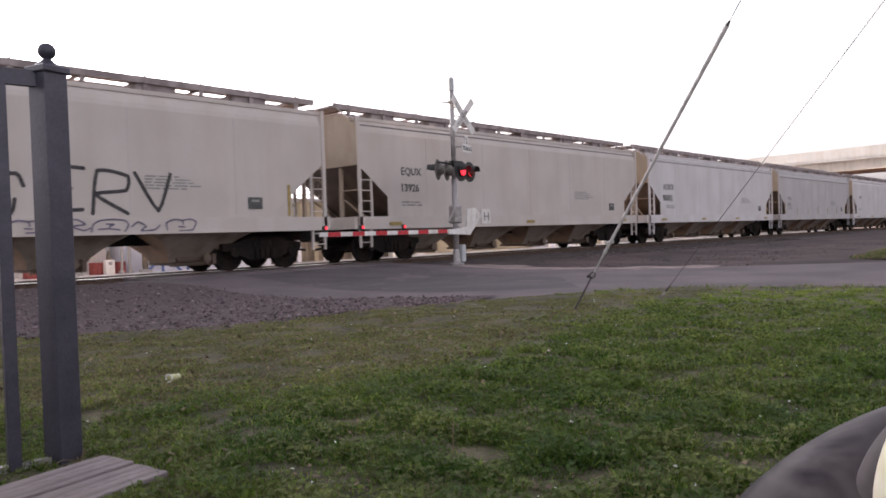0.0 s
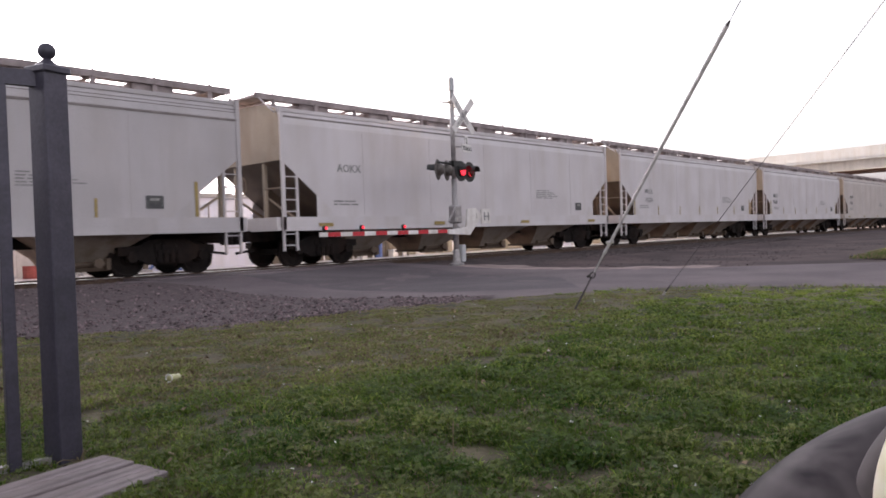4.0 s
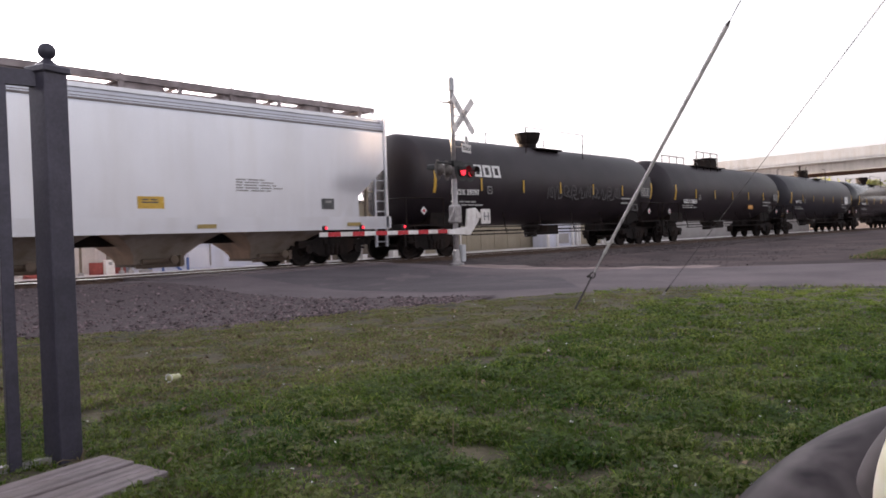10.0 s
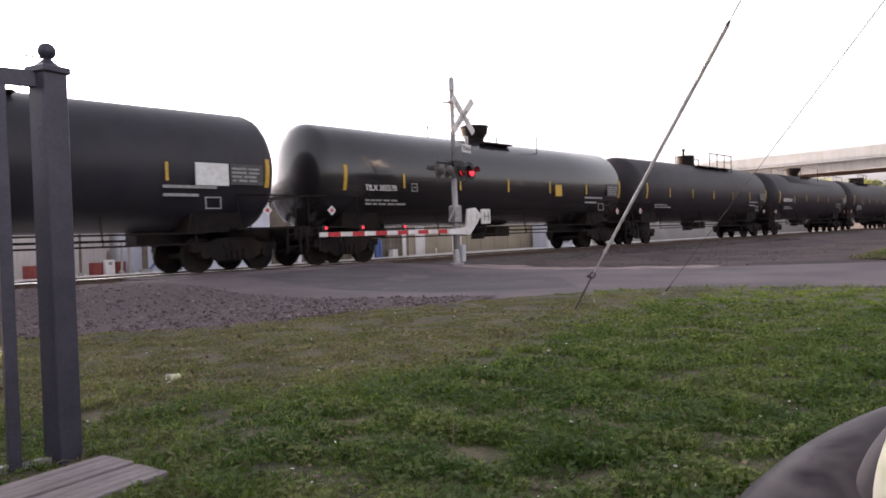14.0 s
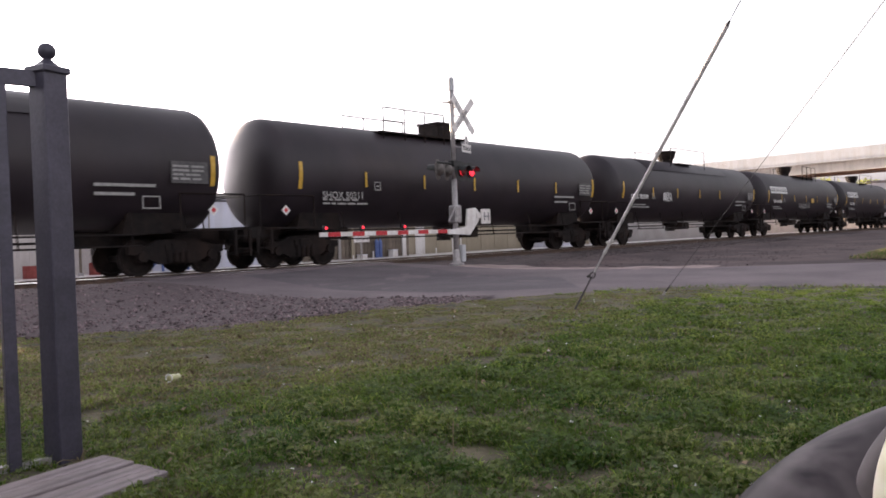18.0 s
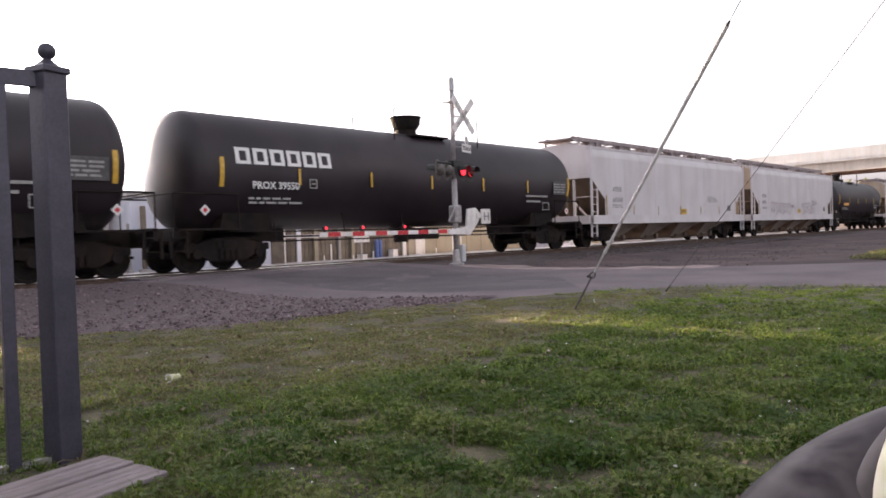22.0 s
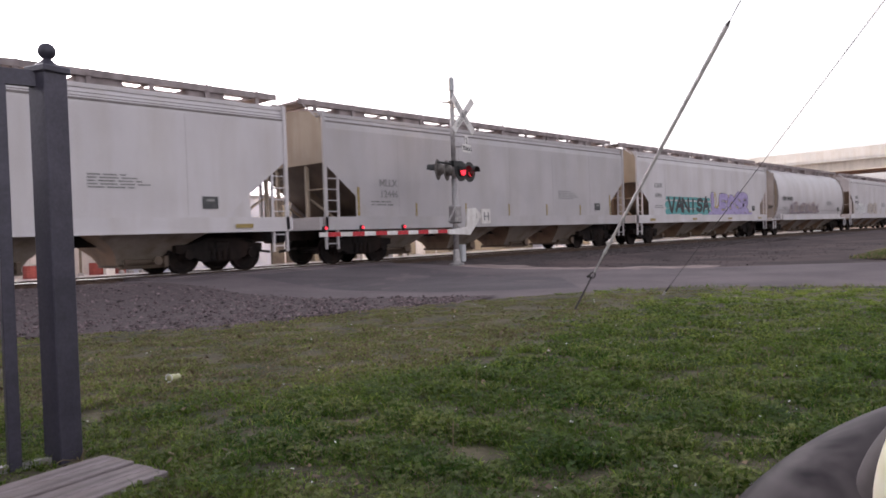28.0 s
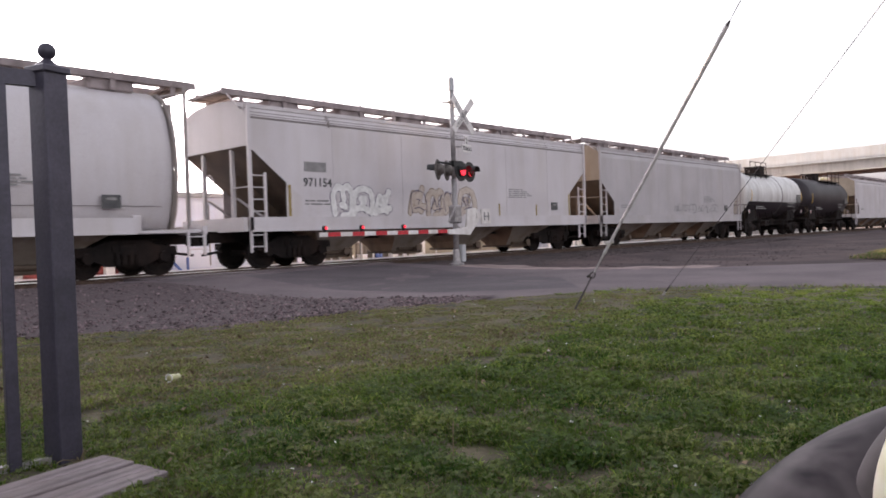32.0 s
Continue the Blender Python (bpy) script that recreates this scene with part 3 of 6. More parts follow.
def stones(name, count, spot, low, high, seed, label, material=None):
    rng = np.random.default_rng(seed)
    verts, faces = [], []
    base = [(1, 0, 0), (-1, 0, 0), (0, 1, 0), (0, -1, 0), (0, 0, 1), (0, 0, -1)]
    tri = [(0, 2, 4), (2, 1, 4), (1, 3, 4), (3, 0, 4), (2, 0, 5), (1, 2, 5), (3, 1, 5), (0, 3, 5)]
    for _ in range(count):
        x, y, z = spot(rng)
        s = rng.uniform(low, high) * (0.6 + rng.random() ** 3)
        turn = Euler(rng.uniform(0, 6.28, 3)).to_matrix()
        k = len(verts)
        for b in base:
            p = turn @ (Vector(b) * s * rng.uniform(0.65, 1.25))
            verts.append((x + p.x, y + p.y, z + p.z * 0.75))
        faces += [(a + k, b + k, c + k) for a, b, c in tri]
    data = bpy.data.meshes.new(name)
    data.from_pydata(verts, [], faces)
    data.materials.append(material or stone_mat)
    return tagged(new(name, data), label, "gravel", kind="stuff")


def apron_spot(rng):
    k, u = rng.uniform(8, 59.9), rng.random() ** 1.5
    i = int(k)
    a, b = gravel_near[i], gravel_far[i]
    x, y = a[0] + (b[0] - a[0]) * u + rng.normal(0, 0.15), a[1] + (b[1] - a[1]) * u + rng.normal(0, 0.15)
    return x, y, gravel_z(x, y) + 0.006


stones("gravel_stones", 17000, apron_spot, 0.011, 0.034, 5, "loose grey gravel stones")



def yard_spot(rng):
    while True:
        x, y = 14.5 + 26 * rng.random() ** 1.4, rng.uniform(7.2, 15.2)
        if y > 24.6 - 0.93 * x or x > 20:
            return x, y, ground_z(x, y) + 0.006


DARK_EDGE = [(x, min(15.2, 12.0 + 0.33 * (x - 16.6)) + 0.5 * noise.noise((x * 0.35, 2, 5))) for x in [16.5 + 0.9 * k for k in range(60)]]
strip("dark_cess", resample([(x, y + 0.5 * noise.noise((x * 1.9, 4, 1))) for x, y in DARK_EDGE], 180), resample([(15.8, 16.4), (69, 16.4)], 180), 10,
             lambda x, y: -0.03 + 0.065 * min(1.0, max(0.0, (y - min(15.2, 12.0 + 0.33 * (x - 16.6))) / 1.6)) + max(ground_z(x, y), (y - 15.0) * 0.1 if y > 15.0 else -1.0) + 0.025 * noise.noise((x * 1.3, y * 2.3, 6)), dark_gravel_mat, "dark brown gravel beside the rail", "gravel")
stones("dirt_stones", 1500, yard_spot, 0.012, 0.034, 8, "small stones strewn on the bare dirt by the track", ballast_stone)
SHOULDER = [(16.05, 13.9), (16.4, 12.6), (17.0, 11.2), (17.35, 9.9), (17.9, 8.6), (18.6, 7.5)]
shoulder = strip("dusty_shoulder", resample([(x - 0.9, y - 0.15) for x, y in SHOULDER], 80),
                 [(x + 0.7 + 0.7 * noise.noise((x, y * 1.7, 3)), y + 0.25) for x, y in resample(SHOULDER, 80)], 16,
                 lambda x, y: 0.010 + rise(x, y) + 0.008 * noise.noise((x, y, 3)) + 0.016 * noise.noise((x * 2.1, y * 2.1, 6)), dust_mat, "pale dusty gravel shoulder at the road edge", "shoulder")

verge = strip("grass_verge", resample([(22.4, 4.5), (25, 5.0), (30, 5.6), (45, 5.8)], 40), resample([(23.4, 5.4), (26, 6.0), (31, 6.6), (45, 7.2)], 40), 6, lambda x, y: 0.03 + 0.02 * noise.noise((x, y, 4)), soil_mat,
              "small green grass verge beyond the road", "verge")
rng_v = np.random.default_rng(17)
vv, vf = [], []
for _ in range(6000):
    k, u = rng_v.uniform(0, 25), rng_v.random()
    x, y = 22.4 + k * 0.9, 4.55 + k * 0.06 + u * 1.0
    h, a = rng_v.uniform(0.05, 0.12), rng_v.uniform(0, 6.28)
    q = len(vv)
    vv += [(x - 0.012 * math.cos(a), y - 0.012 * math.sin(a), 0.02), (x + 0.012 * math.cos(a), y + 0.012 * math.sin(a), 0.02), (x + rng_v.normal(0, 0.04), y + rng_v.normal(0, 0.04), 0.03 + h)]
    vf.append((q, q + 1, q + 2))
tuft_data = bpy.data.meshes.new("verge_grass")
tuft_data.from_pydata(vv, [], vf)
tuft_data.materials.append(blade_mat)
tuft_data.materials.append(dry_blade)
tuft_data.polygons.foreach_set("material_index", [int(rng_v.random() < 0.6) for _ in vf])
tagged(new("verge_grass", tuft_data), "green grass blades on the verge", "grass", kind="stuff")

# ---- track ----
bed = bmesh.new()
prism(bed, [(15.0, 0.0), (16.5, 0.14), (19.5, 0.14), (20.4, -0.1)], -60, 420)
bmesh.ops.rotate(bed, verts=bed.verts, cent=(0, 0, 0), matrix=Matrix.Rotation(radians(90), 3, "Z"))
for v in bed.verts:
    v.co = Vector((-v.co.x, v.co.y, v.co.z))
ballast = tagged(part("ballast_bed", bed, gravel_bed), "dark ballast bed under the railway track", "ballast", kind="structure")


def ballast_spot(rng):
    x, u = 2 + 48 * rng.random() ** 1.5, rng.random()
    y = 14.9 + 2.3 * u
    return x, y, (0.14 if y > 16.5 else 0.14 - 0.14 * (16.5 - y) / 1.5) + 0.01


def clear_spot(rng):
    while True:
        s = ballast_spot(rng)
        if not 7.2 < s[0] < 15.8:
            return s


stones("ballast_stones", 9000, clear_spot, 0.025, 0.045, 6, "dark ballast stones beside the rail", ballast_stone)
track = tagged(new("railway_track"), "standard-gauge railway track with shiny rail heads", "railway track")
RAIL = [(-0.07, 0.14), (0.07, 0.14), (0.07, 0.155), (0.012, 0.172), (0.012, 0.262), (0.036, 0.27), (0.036, 0.296), (-0.036, 0.296), (-0.036, 0.27), (-0.012, 0.262), (-0.012, 0.172), (-0.07, 0.155)]
for y in (TRACK_Y - 0.7525, TRACK_Y + 0.7525):
    bm = bmesh.new()
    lo = [bm.verts.new((-60, y + a, b)) for a, b in RAIL]
    hi = [bm.verts.new((420, y + a, b)) for a, b in RAIL]
    for k in range(12):
        bm.faces.new((lo[k], lo[(k + 1) % 12], hi[(k + 1) % 12], hi[k]))
    bmesh.ops.recalc_face_normals(bm, faces=bm.faces)
    rail = part("rail", bm, rail_steel, track)
    part("rail_head", box(bmesh.new(), -60, 420, y - 0.033, y + 0.033, 0.295, 0.3), rail_head, rail, "polished running surface")
tie = mesh_of(box(bmesh.new(), -0.115, 0.115, -1.3, 1.3, -0.16, 0.0, 0.015), sleeper_wood, "sleeper")
for k in range(230):
    part("sleeper", tie, None, track, m=pose(-14 + 0.5 * k, TRACK_Y + 0.03 * math.sin(k * 2.3), 0.138))


# ---- the train ----
SPEED = 14.14


def wheel_data():
    bm = bmesh.new()
    lathe(bm, [(0.10, -0.075), (0.13, -0.07), (0.16, -0.03), (0.36, -0.02), (0.38, -0.05), (0.435, -0.05), (0.42, 0.055), (0.455, 0.06), (0.455, 0.085), (0.38, 0.085), (0.36, 0.03), (0.16, 0.04), (0.10, 0.06)], 20, Matrix.Rotation(radians(-90), 4, "X"))
    for k in range(6):
        a = math.pi / 3 * k
        rod(bm, (0.26 * math.cos(a), -0.035, 0.26 * math.sin(a)), (0.26 * math.cos(a), -0.01, 0.26 * math.sin(a)), 0.04, 6)
    return mesh_of(bm, iron, "wheel")


def side_frame_data():
    bm = bmesh.new()
    out = [(-1.22, 0.52), (-1.22, 0.70), (-0.75, 0.72), (-0.45, 0.86), (0.45, 0.86), (0.75, 0.72), (1.22, 0.70), (1.22, 0.52), (0.92, 0.48), (0.45, 0.26), (-0.45, 0.26), (-0.92, 0.48)]
    prism(bm, out, -0.09, 0.09)
    for x in (-0.889, 0.889):
        rod(bm, (x, -0.16, 0.46), (x, 0.1, 0.46), 0.13, 10)
    for x in (-0.24, -0.08, 0.08, 0.24):
        rod(bm, (x, -0.12, 0.30), (x, -0.12, 0.60), 0.065, 8)
    box(bm, -0.34, 0.34, -0.13, 0.0, 0.58, 0.74)
    return mesh_of(bm, iron, "side_frame")


def bogie(car, x):
    top = part("bogie", kept("bolster", lambda: mesh_of(box(box(bmesh.new(), -0.2, 0.2, -1.15, 1.15, 0.5, 0.78, 0.03), -0.3, 0.3, -0.3, 0.3, 0.76, 0.92), iron, "bogie")), None, car, m=pose(x, 0, 0))
    for y, turn in ((-0.99, 0), (0.99, 180)):
        part("side_frame", kept("side_frame", side_frame_data), None, top, m=pose(0, y, 0, 0, 0, turn))
    for dx in (-0.889, 0.889):
        part("axle", kept("axle", lambda: mesh_of(rod(bmesh.new(), (0, -0.95, 0), (0, 0.95, 0), 0.08, 10), iron, "axle")), None, top, m=pose(dx, 0, 0.42))
        for y, turn in ((-0.755, 0), (0.755, 180)):
            WHEELS.append((part("wheel", kept("wheel", wheel_data), None, top, m=pose(dx, y, 0.42, 0, 0, turn)), dx, y, turn, car))
    return top


WHEELS = []


def coupler_data():
    bm = bmesh.new()
    box(bm, -0.62, 0.55, -0.11, 0.11, 0.72, 0.98, 0.03)
    box(bm, -0.72, -0.45, -0.2, 0.16, 0.66, 1.02, 0.05)
    rod(bm, (-0.2, -0.35, 0.5), (-0.75, -0.3, 0.42), 0.035, 8)
    return mesh_of(bm, iron, "coupler")


def couplers(car, half):
    part("coupler", kept("coupler", coupler_data), None, car, m=pose(-half, 0, 0))
    part("coupler", kept("coupler", coupler_data), None, car, m=pose(half, 0, 0, 0, 0, 180))


def ladder_data(z0, z1, wide, paint, rungs):
    bm = bmesh.new()
    for x in (0, wide):
        box(bm, x - 0.03, x + 0.03, -0.03, 0.03, z0, z1)
    for k in range(rungs):
        z = z0 + (z1 - z0) * (k + 0.5) / rungs
        rod(bm, (0, -0.02, z), (wide, -0.02, z), 0.016, 6)
    return mesh_of(bm, paint, "ladder")


def stencil(car, x, y, z, lines, wide, high, material, seed=1):
    """Small print that cannot be read, as rows of bars."""
    rng = random.Random(seed)
    bm = bmesh.new()
    for k in range(lines):
        zz, xx = z - k * high * 2.0, x
        while xx < x + wide * (0.6 + 0.4 * rng.random()):
            w = rng.uniform(0.12, 0.42)
            box(bm, xx, min(xx + w, x + wide), y - 0.006, y, zz, zz + high)
            xx += w + 0.06
    return tagged(part("stencil", bm, material, car), "rows of small stencilled print", kind="stuff")


def plate(car, name, x, y, z, wide, high, material, label=""):
    return part(name, box(bmesh.new(), x - wide / 2, x + wide / 2, y - 0.012, y, z - high / 2, z + high / 2), material, car, label)


ROUND = [(1.10, 1.28), (1.45, 1.46), (1.9, 1.57), (2.5, 1.62), (3.1, 1.58), (3.6, 1.46), (4.0, 1.25), (4.28, 0.98), (4.42, 0.55)]


def hopper_section(style, z):
    """Half width of the body at a height."""
    if style == "round":
        for (z0, w0), (z1, w1) in zip(ROUND, ROUND[1:]):
            if z <= z1:
                return w0 + (w1 - w0) * max(0.0, z - z0) / (z1 - z0)
        return 0.5
    if z <= 3.85:
        return 1.6
    return 1.6 - 0.20 * ((z - 3.85) / 0.45) ** 1.5


def hopper_body(style, length, paint, end, top):
    """The box of a wagon. Its floor slopes up at both ends, over the bogies, to the foot of the end sheet."""
    bm = bmesh.new()
    if style == "round":
        e = length / 2 - 0.8
        xs, low = [-e, -e + 0.05, -e + 0.25, -e + 1.2], lambda d: 1.1
    else:
        e = length / 2
        xs, low = [-e, -e + 0.02, -e + 0.4, -e + 0.8, -e + 1.16, -e + 1.6, -e + (top - 1.02) / 0.8, -e + 2.6], lambda d: max(1.02, top - 0.8 * d)
    xs = xs + [-x for x in reversed(xs)]
    rings = []
    for x in xs:
        d = e - abs(x)
        zb = low(d)
        if style == "round":
            tuck = 1.0 if d < 0.01 else 0.0
            half = [(-(hopper_section(style, z) - 0.10 * tuck), z - 0.06 * tuck * (z > 4)) for z in [1.1 + 3.3 * k / 14 for k in range(15)]] + [(0, 4.48 - 0.06 * tuck)]
        else:
            zs = [zb + (3.85 - zb) * k / 6 for k in range(7)] + [3.97, 4.08, 4.19, 4.3]
            inset = 0.05 if d < 0.01 else 0.0
            half = [(-(hopper_section(style, z) - inset), z) for z in zs] + [(-1.0, 4.40), (-0.5, 4.46), (0, 4.48)]
        ring = half + [(-y, z) for y, z in reversed(half[:-1])]
        rings.append([bm.verts.new((x, y, z)) for y, z in ring])
    for a, b in zip(rings, rings[1:]):
        for k in range(len(a)):
            j = (k + 1) % len(a)
            bm.faces.new((a[k], a[j], b[j], b[k]))
    bm.faces.new(rings[0])
    bm.faces.new(rings[-1])
    bmesh.ops.recalc_face_normals(bm, faces=bm.faces)
    data = mesh_of(bm, paint, "body", style == "round")
    # Faces turned down take the rust tone with shade in its colour.
    data.materials.append(shaded_rust_paint)
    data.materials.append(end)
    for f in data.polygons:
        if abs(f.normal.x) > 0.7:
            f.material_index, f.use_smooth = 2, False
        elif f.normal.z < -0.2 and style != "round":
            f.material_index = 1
    return data


def skirt_data(paint, top):
    """The side sheet below the sloping floor, cut off upright beside the ladder."""
    end = (top - 1.02) / 0.8
    edge = [(1.16, top - 0.8 * 1.16), (1.16, 1.3), (1.16, 1.02), (end, 1.02)]
    return mesh_of(prism(bmesh.new(), edge, -0.012, 0.012), paint, "side_sheet")


def bar_data(length, wide, high, paint, name):
    return mesh_of(box(bmesh.new(), -length / 2, length / 2, -wide / 2, wide / 2, -high / 2, high / 2), paint, name)


def bay_data(wide):
    """A hopper under the floor: rusty slopes to both ends, the flanks in the wagon's dusty colour."""
    bm = bmesh.new()
    levels = [(1.04, 0.43, 1.45), (0.88, 0.355, 1.20), (0.70, 0.275, 0.95), (0.50, 0.215, 0.70), (0.36, 0.195, 0.56), (0.27, 0.185, 0.50)]
    rings = [[bm.verts.new((sx * a * wide, sy * b, z)) for sx, sy in ((-1, -1), (1, -1), (1, 1), (-1, 1))] for z, a, b in levels]
    for p, q in zip(rings, rings[1:]):
        for k in range(4):
            bm.faces.new((p[k], p[(k + 1) % 4], q[(k + 1) % 4], q[k]))
    bm.faces.new(rings[0])
    bm.faces.new(rings[-1])
    bmesh.ops.recalc_face_normals(bm, faces=bm.faces)
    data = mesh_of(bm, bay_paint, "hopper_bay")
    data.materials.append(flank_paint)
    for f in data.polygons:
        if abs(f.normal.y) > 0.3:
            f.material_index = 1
    return data


def outlet_data():
    bm = box(bmesh.new(), -0.52, 0.52, -0.72, 0.72, 0.2, 0.28, 0.01)
    box(bm, -0.60, 0.60, -0.66, -0.58, 0.17, 0.24)
    rod(bm, (-0.5, -0.74, 0.33), (0.5, -0.74, 0.33), 0.07, 8)
    rod(bm, (0.2, -0.98, 0.36), (0.2, 0.98, 0.36), 0.04, 8)
    rod(bm, (0.2, -1.0, 0.36), (0.2, -0.94, 0.36), 0.11, 10)
    box(bm, 0.42, 0.52, -0.86, -0.7, 0.2, 0.46)
    return mesh_of(bm, shaded_rust_paint, "outlet_gate")


def walkway_data(length):
    bm = bmesh.new()
    e = length / 2
    for y0, y1 in ((-0.86, -0.42), (0.42, 0.86)):
        box(bm, -e, e, y0, y1, 4.64, 4.70)
        box(bm, -e, e, y0 - 0.01, y0 + 0.01, 4.60, 4.76)
    for x in (-e + 0.3, e - 0.3):
        box(bm, x - 0.3, x + 0.3, -0.86, 0.86, 4.635, 4.695)
    n = 12
    for k in range(n):
        x = -e + 0.6 + (length - 1.2) * k / (n - 1)
        box(bm, x - 0.05, x + 0.05, -0.9, 0.9, 4.6, 4.64)
        for y in (-0.85, 0.85):
            box(bm, x - 0.06, x + 0.06, y - 0.02, y + 0.02, 4.36, 4.64)
            box(bm, x - 0.02, x + 0.02, y - 0.02, y + 0.02, 4.64, 4.80)
    return mesh_of(bm, walk_iron, "roof_walkway")


def hopper_car(length, paint, style="flat", bays=4, label="", marks=(), yellow=0, strips=0, end=end_tan, seam=4.06, tag=None, top=2.88, closed=False):
    """A covered hopper wagon, its origin over the rails under its middle. length: of the body. top: the foot of its end sheet."""
    car = tagged(new("hopper_wagon"), label, "railway wagon", "wagons of the goods train")
    e, flat = length / 2, style == "flat"
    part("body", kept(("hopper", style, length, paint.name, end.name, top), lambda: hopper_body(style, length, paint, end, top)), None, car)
    for y in (-1, 1):
        if flat and seam:
            part("side_seam", kept(("seam", length), lambda: bar_data(length - 0.1, 0.03, 0.05, seam_dark, "side_seam")), None, car, m=pose(0, y * hopper_section(style, seam), seam))
            for z in (4.0, 4.08) if seam < 4 else ():
                part("side_seam", kept(("thin_seam", length), lambda: bar_data(length - 0.1, 0.012, 0.016, seam_dark, "side_seam")), None, car, m=pose(0, y * (hopper_section(style, z) + 0.003), z))
        if flat:
            part("eave_rail", kept(("eave", length, paint.name), lambda: bar_data(length, 0.06, 0.10, paint, "eave_rail")), None, car, m=pose(0, y * hopper_section(style, 4.2), 4.25))
            for s in (-1, 1):
                part("corner_post", kept(("corner", paint.name), lambda: bar_data(0.10, 0.07, 3.3, paint, "corner_post")), None, car, m=pose(s * (e - 0.05), y * 1.595, 2.66))
                part("side_sheet", kept(("skirt", paint.name, top), lambda: skirt_data(paint, top)), None, car, m=pose(s * e, y * 1.588, 0, 0, 0, 0 if s < 0 else 180))
        if not flat:
            part("side_seam", kept(("thin_seam", length), lambda: bar_data(length - 2.2, 0.012, 0.016, seam_dark, "side_seam")), None, car, m=pose(0, y * 1.515, 1.63))
    if flat and paint is not silver_paint:
        for k in range(1, 6):
            part("panel_seam", kept("panel_seam", lambda: mesh_of(box(bmesh.new(), -0.005, 0.005, -0.003, 0.0, 1.42, 3.84), seam_faint, "panel_seam")), None, car, m=pose(-e + length * k / 6 + 0.13 * math.sin(7 * k), -1.6, 0))
    cut = 0.0 if flat else 1.75
    for y in (-1.58, 1.58):
        part("side_sill", kept(("sill", style, length, paint.name), lambda: mesh_of(box(box(bmesh.new(), -e + cut, e - cut, -0.05, 0.05, 1.02, 1.36), -e + cut, e - cut, -0.075, 0.0, 0.985, 1.02), paint, "side_sill")), None, car, m=pose(0, y, 0))
    part("centre_sill", kept(("centre", length), lambda: mesh_of(box(bmesh.new(), -e - 0.4, e + 0.4, -0.28, 0.28, 0.72, 1.03), iron, "centre_sill")), None, car)
    inner = length - 2 * 1.95
    for k in range(bays):
        w = inner / bays
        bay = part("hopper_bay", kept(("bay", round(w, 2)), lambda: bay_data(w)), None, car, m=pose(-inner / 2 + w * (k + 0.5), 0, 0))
        part("outlet_gate", kept("outlet", outlet_data), None, bay)
    part("roof_walkway", kept(("walkway", length), lambda: walkway_data(length + 0.5)), None, car)
    for k in range(6):
        w = (length - 1) / 6
        part("roof_hatch", kept(("hatch", round(w, 1)), lambda: mesh_of(box(bmesh.new(), -w * 0.2, w * 0.2, -0.8, 0.8, 4.34, 4.64, 0.04), walk_iron, "roof_hatch")), None, car, m=pose(-length / 2 + 0.5 + w * (k + 0.5), 0, 0))
    for s, turn in ((-1, 0), (1, 180)):
        at_end = pose(s * e, 0, 0, 0, 0, turn)
        deck = bmesh.new()
        if flat:
            box(deck, -0.12, 1.7, -1.5, 1.5, 1.03, 1.08)
            box(deck, -0.16, -0.04, -1.56, 1.56, 1.0, 1.36)
        else:
            box(deck, 0.0, 1.75, -1.45, 1.45, 1.0, 1.08)
            box(deck, -0.08, 0.06, -1.5, 1.5, 0.96, 1.16)
            for y in (-1.45, 1.45):
                box(deck, 1.58, 1.78, y - 0.08, y + 0.08, 1.0, 1.42, 0.02)
        part("end_platform", kept(("deck", style, paint.name), lambda: mesh_of(deck, paint, "end_platform")), None, car, m=at_end)
        if flat:
            for y in (-0.72, 0.72):
                part("end_post", kept(("end_post", end.name, top), lambda: mesh_of(box(bmesh.new(), 0.04, 0.13, -0.05, 0.05, 1.06, top - 0.02), end, "end_post")), None, car, m=at_end @ pose(0, y, 0))
                part("end_brace", kept(("brace", end.name), lambda: mesh_of(prism(bmesh.new(), [(0.13, 1.9), (0.22, 1.9), (1.5, 1.12), (1.4, 1.08)], -0.03, 0.03), end, "end_brace")), None, car, m=at_end @ pose(0, y, 0))
                part("grab_rail", kept(("end_grab", end.name), lambda: mesh_of(rod(bmesh.new(), (0.05, -0.42, 2.15), (0.05, 0.42, 2.15), 0.018, 6), end, "grab_rail")), None, car, m=at_end @ pose(0, y * 1.6, 0))
            # Plate reach at each end is set to shape the sun that passes.
            inset = 1.25 if s > 0 else 0.6
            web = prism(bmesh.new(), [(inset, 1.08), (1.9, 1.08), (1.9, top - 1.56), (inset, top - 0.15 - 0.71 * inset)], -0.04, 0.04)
            part("shear_plate", kept(("shear", top, inset), lambda: mesh_of(web, shaded_rust_paint, "shear_plate")), None, car, m=at_end)
            if closed and s > 0:
                for y in (-0.78, 0.78):
                    part("end_web", kept(("end_web", end.name, top), lambda: mesh_of(prism(bmesh.new(), [(0.14, 1.42), (1.45, 1.42), (1.45, top - 1.2), (0.14, top - 0.16)], -0.02, 0.02), end, "end_web")), None, car, m=at_end @ pose(0, y, 0))
            stile = bmesh.new()
            box(stile, 0.46, 0.52, -0.04, 0.02, 1.02, 2.52)
            for k in range(5):
                rod(stile, (0.08, -0.02, 1.2 + 0.31 * k), (0.49, -0.02, 1.2 + 0.31 * k), 0.017, 6)
            part("ladder", kept(("side_ladder", paint.name), lambda: mesh_of(stile, paint, "ladder")), None, car, m=pose(s * e, -1.59, 0, 0, 0, turn))
        else:
            # the bulkhead stands back from the platform, on a webbed foot with two holes
            foot = bmesh.new()
